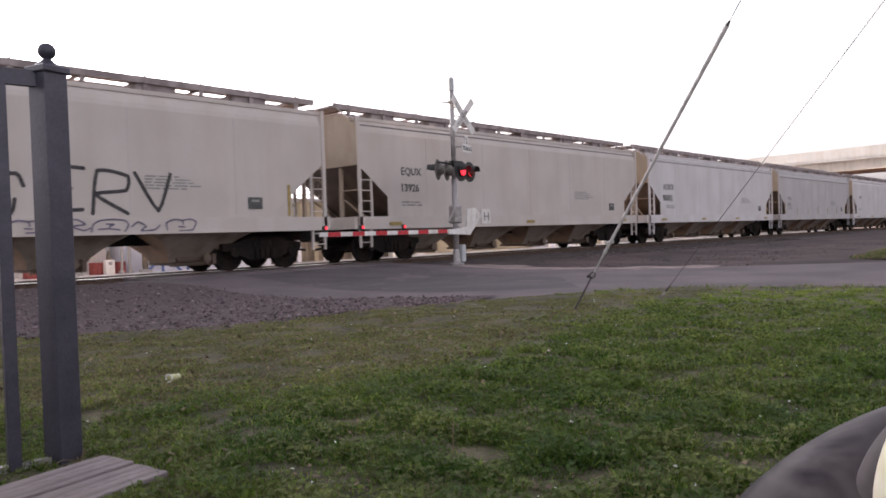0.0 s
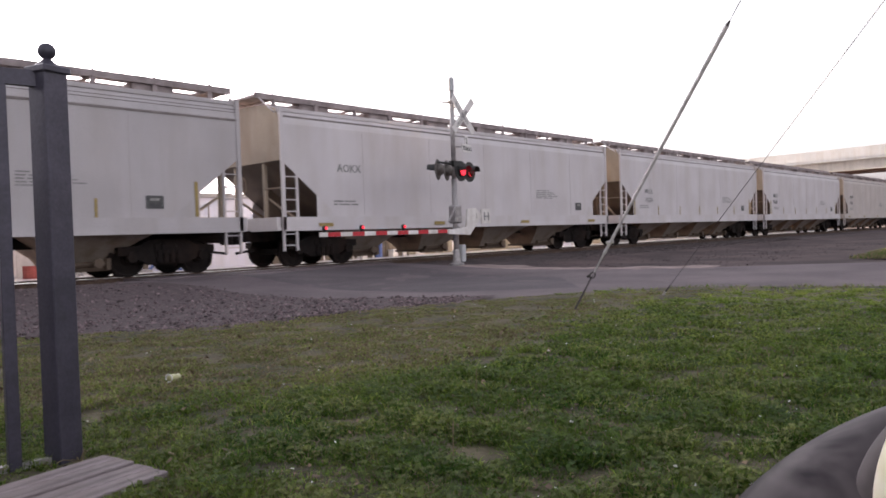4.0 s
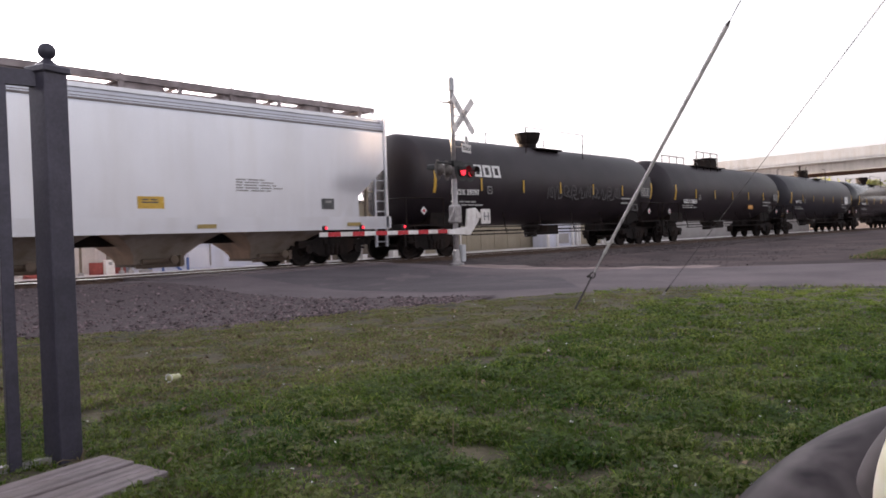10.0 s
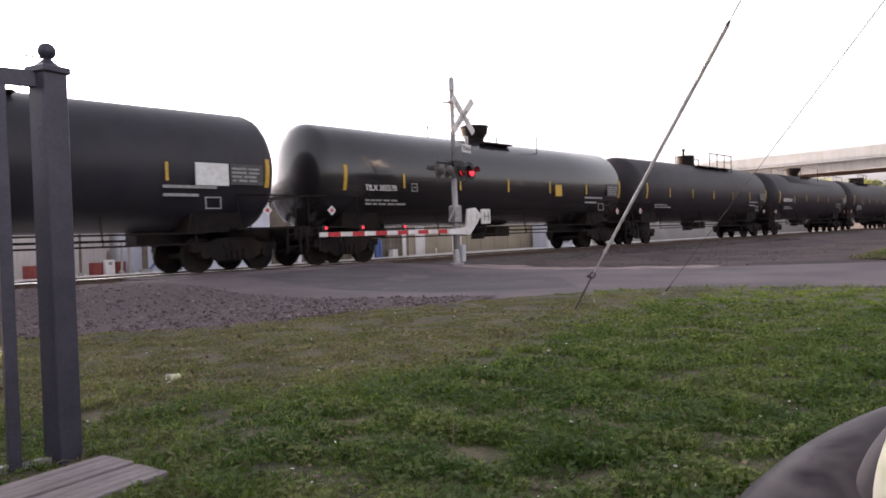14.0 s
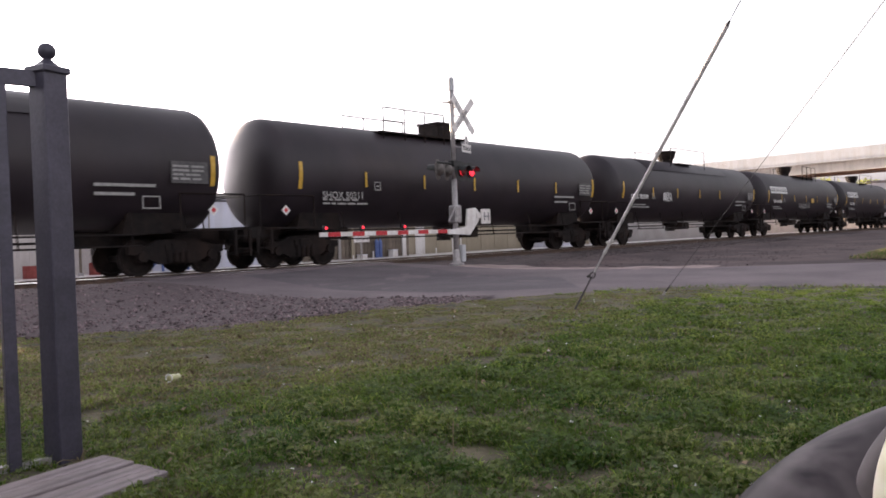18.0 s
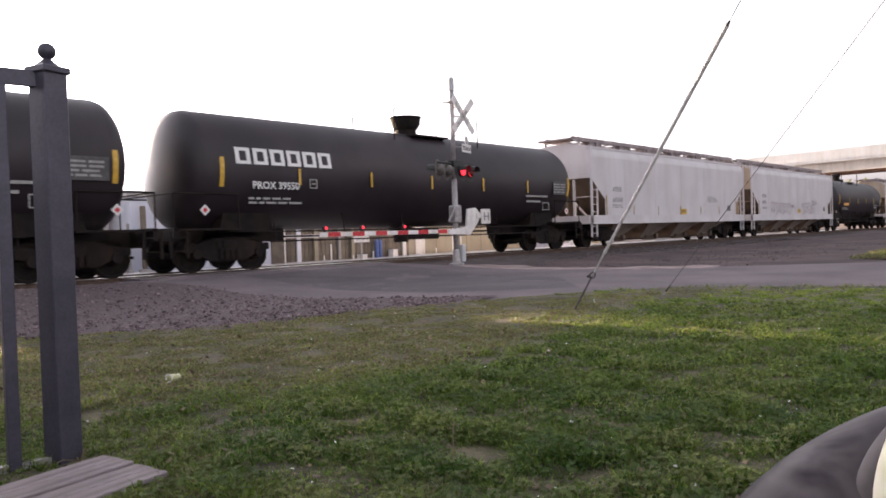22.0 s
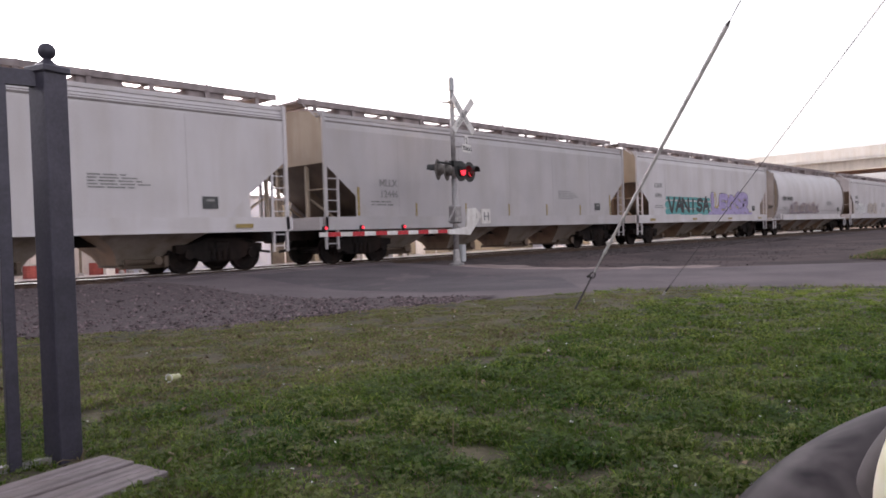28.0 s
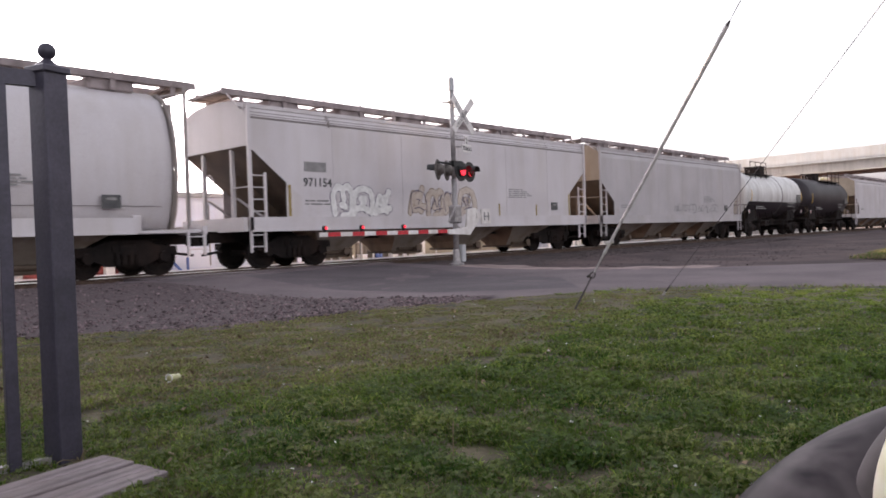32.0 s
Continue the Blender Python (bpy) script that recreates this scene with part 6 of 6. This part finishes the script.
# ---- litter and small plants on the lawn ----
can = tagged(new("drink_can"), "crushed white and green drink can lying in the grass", "can")
can.matrix_basis = pose(2.57, 5.06, lawn_z(2.57, 5.06) + 0.036, 86, 0, -66) @ Matrix.Scale(0.9, 4)
part("shell", lathe(bmesh.new(), [(0.022, -0.058), (0.029, -0.05), (0.027, -0.02), (0.031, 0.0), (0.026, 0.02), (0.0325, 0.045), (0.032, 0.056)], 18), can_green, can, "", True)
part("end", lathe(bmesh.new(), [(0.032, 0.054), (0.0345, 0.058), (0.0345, 0.062), (0.030, 0.063), (0.025, 0.060), (0.022, 0.048), (0.002, 0.048)], 20), can_white, can, "white rim round a sunken end", True)
part("opening", lathe(bmesh.new(), [(0.001, 0.0486), (0.0195, 0.0486), (0.0195, 0.0492), (0.001, 0.0492)], 14, pose(0.001, 0.001, 0)), signal_black, can, "dark torn opening")
rng = random.Random(12)
SPOTS = [(3.05, 2.0), (8.25, 5.0), (8.4, 5.1), (9.2, 3.2), (6.2, 2.6), (3.2, 4.2), (4.2, 5.6), (6.1, 5.5), (11.0, 3.1), (2.7, 1.3), (4.6, 3.2), (5.2, 6.2)]
for x, y in SPOTS:
    f = tagged(new("dandelion"), "small white seed head on a stalk in the lawn", "flower", "white flowers in the lawn")
    h = rng.uniform(0.05, 0.1)
    f.matrix_basis = pose(x, y, lawn_z(x, y))
    part("stalk", kept(("stalk", round(h, 2)), lambda: mesh_of(rod(bmesh.new(), (0, 0, -0.01), (0.01, 0, h), 0.002, 5), blade_mat, "stalk")), None, f)
    head = bmesh.new()
    for k in range(5):
        bmesh.ops.create_icosphere(head, subdivisions=1, radius=rng.uniform(0.003, 0.0055), matrix=Matrix.Translation((0.01 + rng.uniform(-0.006, 0.006), rng.uniform(-0.006, 0.006), h + rng.uniform(0, 0.008))))
    part("seed_head", head, flower_white, f)
for x, y, h in ((2.35, 2.15, 0.17), (6.9, 4.3, 0.28), (3.4, 2.9, 0.16), (4.3, 1.9, 0.14)):
    s = tagged(new("grass_stalk"), "single dry upright grass stalk in the lawn", "grass stalk", "dry stalks in the lawn")
    s.matrix_basis = pose(x, y, lawn_z(x, y))
    part("stem", rod(bmesh.new(), (0, 0, -0.01), (0.02, 0.01, h), 0.0022, 5), dry_blade, s)
    part("ear", rod(bmesh.new(), (0.018, 0.009, h * 0.85), (0.024, 0.012, h * 1.15), 0.005, 6, 0.001), dry_blade, s)

for x, y, seed in ((1.40, 3.745, 2), (0.98, 3.80, 5), (1.72, 3.22, 9)):
    w = tagged(new("dry_weed"), "small tangle of dry bent stems by the fence and boards", "weed", "dry weeds by the fence")
    w.matrix_basis = pose(x, y, lawn_z(x, y))
    rng = random.Random(seed)
    for k in range(7):
        a, h, out = rng.uniform(0, 6.28), rng.uniform(0.04, 0.10), rng.uniform(0.04, 0.13)
        stem = bmesh.new()
        p = [(out * u * math.cos(a + 0.5 * u), out * u * math.sin(a + 0.5 * u), h * (1.9 * u - 1.3 * u * u) - 0.01) for u in (0, 0.35, 0.7, 1.0)]
        for q, r in zip(p, p[1:]):
            rod(stem, q, r, 0.0022, 5)
        part("stem", stem, dry_blade, w)

# ---- overpass ----
bridge = tagged(new("road_overpass"), "long pale concrete road overpass above the railway", "bridge")
B_TURN = 81.1
bridge.matrix_basis = pose(105.3, 21.5, 0, 0, 0, B_TURN)
part("parapet", box(bmesh.new(), -160, 260, 0.0, 0.3, 9.25, 10.5), concrete, bridge, "pale concrete parapet")
part("parapet", box(bmesh.new(), -160, 260, -11.0, -10.7, 9.25, 10.5), concrete, bridge, "pale concrete parapet")
part("deck", box(bmesh.new(), -160, 260, -10.9, 0.2, 8.95, 9.25), concrete, bridge)
for y in (-0.9, -3.6, -6.3, -9.6):
    part("girder", prism(bmesh.new(), [(-160, 7.65), (260, 7.65), (260, 8.95), (-160, 8.95)], y - 0.35, y + 0.35), concrete_dark if y > -2 else girder_rust, bridge, "long bridge girder")
for x in (-62, -22, 34, 74, 114, 154):
    pier = part("pier", box(bmesh.new(), x - 0.9, x + 0.9, -10.2, -0.6, 6.7, 7.65, 0.08), concrete, bridge, "concrete pier cap and columns")
    for y in (-8.8, -2.0):
        part("column", rod(bmesh.new(), (x, y, -0.5), (x, y, 6.75), 0.55, 14), concrete, pier)

# ---- yard beyond the track ----
def shed(name, x0, x1, y0, y1, h, paint, label, category="shed"):
    ob = tagged(new(name), label, category)
    part("wall", box(bmesh.new(), x0, x1, y0, y1, -0.6, h), paint, ob)
    bm = bmesh.new()
    prism(bm, [(x0 - 0.2, h), (x1 + 0.2, h), (x1 + 0.2, h + 0.12), (x0 - 0.2, h + 0.25)], y0 - 0.2, y1 + 0.2)
    part("roof", bm, wall_grey, ob)
    return ob


white_shed = shed("white_building", 13.3, 19.9, 29.3, 36, 3.0, wall_white, "low white sheet-metal building beyond the track", "building")
part("wall_panel", box(bmesh.new(), 15.75, 16.75, 29.28, 29.3, 0.0, 0.85), wall_pale, white_shed, "faint paler panel in the wall")
part("downpipe", rod(bmesh.new(), (16.75, 29.24, 0.05), (16.75, 29.24, 2.7), 0.035, 8), wall_grey, white_shed)
part("eave_strip", box(bmesh.new(), 13.3, 19.9, 29.22, 29.3, 1.5, 1.58), gate_white, white_shed, "bright strip along the wall")
part("corner_board", box(bmesh.new(), 19.92, 20.58, 29.2, 29.35, -0.6, 3.0), wall_brown, white_shed, "brown corner board")
brown = tagged(new("board_fence"), "olive-brown board fence with pale posts beyond the track", "fence")
for k in range(34):
    part("panel", kept("panel", lambda: mesh_of(box(bmesh.new(), 0, 0.24, 0, 0.04, -0.5, 1.9, 0.006), wall_brown, "panel")), None, brown, m=pose(20.6 + 0.26 * k, 29.75, 0.03 * math.sin(k * 7)))
for x, w, paint in ((20.83, 0.26, gate_white), (21.75, 0.24, wall_pale), (22.8, 0.24, wall_tan), (24.3, 0.16, wall_grey), (25.2, 0.2, wall_tan), (28.95, 0.26, gate_white)):
    part("post", kept(("pale_post", w, paint.name), lambda: mesh_of(box(bmesh.new(), -w / 2, w / 2, -0.1, 0.0, -0.5, 1.7, 0.01), paint, "post")), None, brown, "pale square post", m=pose(x, 29.7, 0))
part("top_rail", box(bmesh.new(), 20.6, 23.4, 29.5, 29.6, 1.12, 1.28), gate_white, brown, "white rail over the posts")
for x, h in ((23.55, 0.75), (26.4, 0.3), (25.0, 0.12), (31.3, 0.3), (32.75, 1.5), (33.5, 1.3), (23.1, 0.2)):
    b = tagged(new("marker_stake"), "thin white marker stake in the yard beyond the track", "stake", "white stakes beyond the track")
    b.matrix_basis = pose(x, 29.4, 0)
    part("rod", kept(("stake", h), lambda: mesh_of(box(bmesh.new(), -0.035, 0.035, -0.02, 0.02, -0.4, h, 0.006), gate_white, "rod")), None, b)
for x, y, w, h in ((27.85, 29.4, 0.36, 0.30), (25.6, 29.4, 0.4, 0.12)):
    b = tagged(new("white_crate"), "small white crate standing in the yard", "crate", "white crates in the yard")
    b.matrix_basis = pose(x, y, 0)
    part("crate_body", box(bmesh.new(), -w / 2, w / 2, -0.2, 0.2, -0.4, h, 0.015), gate_white, b)
    part("crate_lid", box(bmesh.new(), -w / 2 - 0.02, w / 2 + 0.02, -0.22, 0.22, h, h + 0.03, 0.006), wall_pale, b)
for x in (26.75, 27.0):
    d = tagged(new("gas_bottle"), "blue-grey gas bottle standing by the fence", "gas bottle", "gas bottles in the yard")
    d.matrix_basis = pose(x, 29.5, 0)
    part("bottle", kept("gas", lambda: mesh_of(lathe(bmesh.new(), [(0.11, -0.4), (0.11, 0.75), (0.08, 0.86), (0.03, 0.9), (0.03, 0.98)], 12), blue_paint, "bottle")), None, d)
tan = shed("tan_wall_building", 29.3, 46, 31.5, 38, 2.8, wall_tan, "low olive-tan building wall beyond the track", "building")
part("wall_panel", box(bmesh.new(), 31.7, 32.5, 31.46, 31.5, -0.5, 2.3), gate_white, tan, "pale panel of the wall")
for k in range(9):
    part("batten", kept("wall_batten", lambda: mesh_of(box(bmesh.new(), -0.04, 0.04, -0.03, 0, -0.5, 2.3), wall_tan, "batten")), None, tan, m=pose(33.6 + 1.45 * k, 31.5, 0))
grey = shed("grey_wall_building", 46.5, 110, 32, 42, 2.85, wall_grey, "long low grey wall beyond the track", "building")
# Mostly out of view; added at this height to block the low sun.
back = shed("sun_blocking_container", 4.6, 10.7, 30.6, 33.1, 2.85, wall_cream, "tall cream container, mostly unseen, placed to block low sun", "container")
# Made taller than its skyline to keep low sun off the road.
low_box = shed("sun_blocking_container", 10.9, 13.0, 30.6, 33.1, 2.8, wall_cream, "dull cream storage box in the yard", "container")
for k in range(5):
    part("rib", kept("low_rib", lambda: mesh_of(box(bmesh.new(), 0, 0.1, -0.03, 0, -0.5, 2.7), wall_cream, "rib")), None, low_box, m=pose(11.0 + 0.46 * k, 30.6, 0))
for k in range(12):
    part("rib", kept("rib", lambda: mesh_of(box(bmesh.new(), 0, 0.12, -0.03, 0, -0.5, 2.75), wall_cream, "rib")), None, back, m=pose(4.9 + 0.46 * k, 30.6, 0))
for x, y in ((11.95, 29.4), (12.85, 29.5), (9.6, 29.4)):
    d = tagged(new("steel_drum"), "dark red steel drum standing in the yard", "drum", "red drums in the yard")
    d.matrix_basis = pose(x, y, 0)
    part("drum_body", kept("drum", lambda: mesh_of(lathe(bmesh.new(), [(0.27, -0.4), (0.27, -0.05), (0.28, -0.04), (0.27, -0.03), (0.27, 0.2), (0.28, 0.21), (0.27, 0.22), (0.27, 0.4), (0.24, 0.4)], 16), drum_red, "drum_body")), None, d)
pump = tagged(new("white_cabinet"), "narrow white cabinet with a dark mark and cap in the yard", "cabinet")
pump.matrix_basis = pose(12.3, 29.1, 0)
part("cabinet_body", box(bmesh.new(), -0.18, 0.18, -0.15, 0.15, -0.4, 0.5, 0.02), gate_white, pump)
part("mark", box(bmesh.new(), -0.07, 0.07, -0.16, -0.15, 0.3, 0.42), letter_grey, pump)
part("cap", lathe(bmesh.new(), [(0.1, 0.5), (0.08, 0.66), (0.03, 0.86)], 10), wall_brown, pump, "dark cap on the cabinet")
frame_blue = tagged(new("blue_pipe_frame"), "blue painted pipe frame in front of the white building", "pipe frame")
for a, b in (((14.4, 28.9, -0.4), (14.4, 28.9, 1.5)), ((14.4, 28.9, 0.75), (15.3, 28.9, -0.2)), ((14.4, 28.9, 0.6), (13.6, 28.9, -0.2)), ((15.5, 28.9, -0.4), (15.5, 28.9, 0.45))):
    part("pipe", rod(bmesh.new(), a, b, 0.06, 8), blue_paint, frame_blue)
for x, h, r, paint in ((8.6, 2.2, 0.07, blue_paint), (10.6, 2.0, 0.06, wall_grey), (11.2, 1.9, 0.05, wall_brown), (12.75, 1.2, 0.05, wall_grey), (13.1, 1.9, 0.06, wall_grey), (13.72, 2.6, 0.12, wall_brown)):
    p = tagged(new("yard_post"), "upright steel post in the yard beyond the track", "post", "posts in the yard")
    p.matrix_basis = pose(x, 29.0, 0)
    part("shaft", rod(bmesh.new(), (0, 0, -0.5), (0.04 * math.sin(9 * x), 0, h), r, 8), paint, p)
    part("base", lathe(bmesh.new(), [(r * 2.2, -0.5), (r * 2.2, 0.03), (r, 0.06)], 10), wall_grey, p)
# Unseen containers, added to block low sun beneath the wagons.
for x0, x1, y0 in ((-14, 4.2, 30.8), (-32, -15, 31), (-70, -33, 31)):
    shed("sun_blocking_container", x0, x1, y0, y0 + 2.5, 2.3, wall_grey, "unseen grey container added to block low sun", "container")
yard_sign = tagged(new("yard_sign"), "small white sign board on a post in the yard", "sign")
yard_sign.matrix_basis = pose(23.0, 26.4, 0.2)
part("board", box(bmesh.new(), -0.48, 0.48, -0.02, 0.02, 0.62, 0.90, 0.01), gate_white, yard_sign, "white board with dark print")
part("post", box(bmesh.new(), -0.04, 0.04, 0.02, 0.08, -0.7, 0.9), wall_grey, yard_sign)
stencil(yard_sign, -0.38, -0.022, 0.79, 2, 0.74, 0.035, letter_grey, 6)

store = tagged(new("storage_box"), "white steel storage box with bright posts in the yard", "storage box")
part("box_body", box(bmesh.new(), 43.5, 47.1, 30.0, 31.3, -0.4, 2.2, 0.03), wall_white, store)
part("hatch", box(bmesh.new(), 44.9, 46.2, 29.96, 30.0, 0.15, 0.85, 0.01), wall_grey, store, "grey hatch near the ground")
for x in (43.45, 44.6, 46.6, 47.2):
    part("post", kept("store_post", lambda: mesh_of(box(bmesh.new(), -0.09, 0.09, -0.08, 0.08, -0.4, 2.3, 0.015), gate_white, "post")), None, store, m=pose(x, 29.9, 0))
rack = tagged(new("board_rack"), "brown board panels held between white posts in the yard", "rack")
for x0, x1 in ((47.8, 49.0), (49.4, 50.7)):
    part("panel", box(bmesh.new(), x0, x1, 30.0, 30.1, 0.0, 1.9), wall_tan, rack)
for x, w in ((47.65, 0.1), (49.2, 0.12), (50.9, 0.1), (52.0, 0.45)):
    part("post", box(bmesh.new(), x - w, x + w, 29.9, 30.2, -0.4, 1.95, 0.015), gate_white, rack)

shed("tan_shed", 20.7, 29.0, 33, 37, 3.1, wall_tan, "olive-tan shed behind the board fence", "shed")

# an unseen block added behind the yard to shade the road's end of the lawn
sun_blocker = tagged(new("unseen_sun_block"), "unseen grey block added far behind the yard to shade the lawn", "building")
part("wall", box(bmesh.new(), 15.0, 23.5, 90, 104, -0.6, 12.6), wall_grey, sun_blocker)
part("roof", box(bmesh.new(), 14.7, 23.8, 89.7, 104.3, 12.6, 12.9), wall_grey, sun_blocker)

# ---- trees seen far off under the overpass ----
rng_t = np.random.default_rng(33)
for x, y, h, wide in ((176, 44, 10.5, 7), (190, 52, 12.5, 8), (205, 60, 11.5, 9), (186, 36, 9.5, 6), (214, 48, 13, 9), (228, 66, 13, 9), (235, 40, 12, 8), (196, 30, 10, 7), (250, 56, 14, 10), (248, 80, 14, 10), (262, 95, 14, 11)):
    tree = tagged(new("tree"), "distant pale green tree beyond the overpass", "tree", "trees beyond the overpass")
    tree.matrix_basis = pose(x, y, -0.1)
    bm = rod(bmesh.new(), (0, 0, 0), (0.2, 0, h * 0.55), 0.35, 8, 0.16)
    for k in range(5):
        a = 1.26 * k
        rod(bm, (0.1, 0, h * (0.3 + 0.05 * k)), (wide * 0.3 * math.cos(a), wide * 0.3 * math.sin(a), h * (0.55 + 0.07 * k)), 0.14, 6, 0.05)
    part("trunk", bm, pole_wood, tree)
    n = 900
    way = rng_t.normal(0, 1, (n, 3))
    way /= np.linalg.norm(way, axis=1)[:, None]
    lobe = 0.75 + 0.3 * np.sin(3 * way[:, 0] + x) * np.cos(4 * way[:, 2] + y)
    mid = way * lobe[:, None] * rng_t.uniform(0.45, 1.0, n)[:, None] * np.array([wide / 2, wide / 2, h * 0.36]) + np.array([0, 0, h * 0.64])
    side = rng_t.normal(0, 1, (n, 4, 3)) * 0.32
    leaf = bpy.data.meshes.new("crown")
    leaf.from_pydata((mid[:, None, :] + side).reshape(-1, 3).tolist(), [], [(4 * k, 4 * k + 1, 4 * k + 2, 4 * k + 3) for k in range(n)])
    leaf.materials.append(tree_leaf)
    part("crown", leaf, None, tree, "loose crown of small leaf clumps")

# ---- the parked car with its door mirror ----
car = tagged(new("parked_car"), "grey car parked on the lawn with its door mirror in view", "car")
car.matrix_basis = pose(0, 0, 0, 0, 0, -22)
bm = bmesh.new()
box(bm, -2.2, 1.9, -1.75, -0.12, 0.28, 0.84, 0.08)
part("car_body", bm, car_paint, car)
bm = bmesh.new()
prism(bm, [(-1.9, 0.84), (1.0, 0.84), (0.2, 1.45), (-1.5, 1.48)], -1.6, -0.35)
part("cabin", bm, signal_black, car, "dark glazed cabin")
for x in (-1.5, 1.3):
    for y in (-1.72, -0.16):
        wheel = part("tyre", lathe(bmesh.new(), [(0.2, -0.1), (0.31, -0.1), (0.33, -0.06), (0.33, 0.06), (0.31, 0.1), (0.2, 0.1)], 24, Matrix.Rotation(radians(90), 4, "X")), tyre_rubber, car, m=pose(x, y, 0.33))
        part("rim", lathe(bmesh.new(), [(0.05, -0.08), (0.2, -0.09), (0.2, 0.09), (0.05, 0.08)], 16, Matrix.Rotation(radians(90), 4, "X")), aluminium, wheel)
# mirror housing beside the open window
BACK = Matrix.Rotation(radians(22), 4, "Z")


def shell(spot, across, deep, high, turn):
    bm = bmesh.new()
    bmesh.ops.create_uvsphere(bm, u_segments=96, v_segments=64, radius=1.0)
    for v in bm.verts:
        v.co = Vector((across * v.co.x, deep * v.co.y, high * v.co.z))
    p = BACK @ Vector(spot)
    return bm, pose(p.x, p.y, p.z, 0, 0, turn + 22)


bm, spot = shell((0.728, 0.026, 0.696), 0.310, 0.144, 0.231, -49)
housing = part("mirror_housing", bm, mirror_paint, car, "grey mirror housing with painted reflections", True, spot)
bm, spot = shell((0.6603, 0.0289, 0.8447), 0.1448, 0.0474, 0.1066, -50.2)
part("mirror_rim", bm, rim_paint, car, "paler ridge round the cream edge", True, spot)
bm, spot = shell((0.6303, 0.0253, 0.8571), 0.1280, 0.0449, 0.1211, -49)
part("mirror_trim", bm, cream_paint, car, "cream edge of the mirror", True, spot)
bm = bmesh.new()
box(bm, -0.06, 0.06, -0.45, -0.05, -0.14, -0.04, 0.02)
part("mirror_arm", bm, mirror_paint, housing)


# ---- what moves ----
def motions():
    for ob, middle in TRAIN:
        walk(ob, [(t, pose(middle - SPEED * t, TRACK_Y, RAIL_Z)) for t in (0, 8, 16, 24, 32)])
    # wheels turn while their wagon goes by
    spin = SPEED / 0.42
    middles = {ob.name: x for ob, x in TRAIN}
    for ob, dx, y, turn, car_ob in WHEELS:
        start = max(0.0, (middles[car_ob.name] - 24.0) / SPEED)
        end = min(32.0, (middles[car_ob.name] + 14.0) / SPEED)
        if end <= start:
            continue
        first, last = round(start * FPS), round(end * FPS)
        side = pose(dx, y, 0.42, 0, 0, turn)
        sense = -1.0 if turn == 0 else 1.0
        rows = [] if first == 0 else [(0.0, side)]
        rows += [(f / FPS, side @ Matrix.Rotation(sense * spin * (f - first) / FPS, 4, "Y")) for f in range(first, last + 1)]
        if last < 32 * FPS:
            rows.append((32.0, rows[-1][1]))
        walk(ob, rows)
    # the crossing lamps flash in turn
    period = 1.21
    for ob, shift in ((LAMP_A, 0.0), (LAMP_B, 0.5)):
        rows, angle = [], 0.0 if shift == 0 else 180.0
        rows.append((0.0, pose(0, -0.05, 0, 0, 0, angle)))
        k = 1
        while k * period / 2 < 31.8:
            t = k * period / 2 - 0.06
            for d, a in ((-0.05, 0), (-0.0167, 60), (0.0167, 120), (0.05, 180)):
                rows.append((t + d, pose(0, -0.05, 0, 0, 0, angle + a)))
            angle = (angle + 180) % 360
            k += 1
        rows.append((32.0, pose(0, -0.05, 0, 0, 0, angle)))
        walk(ob, rows)


motions()
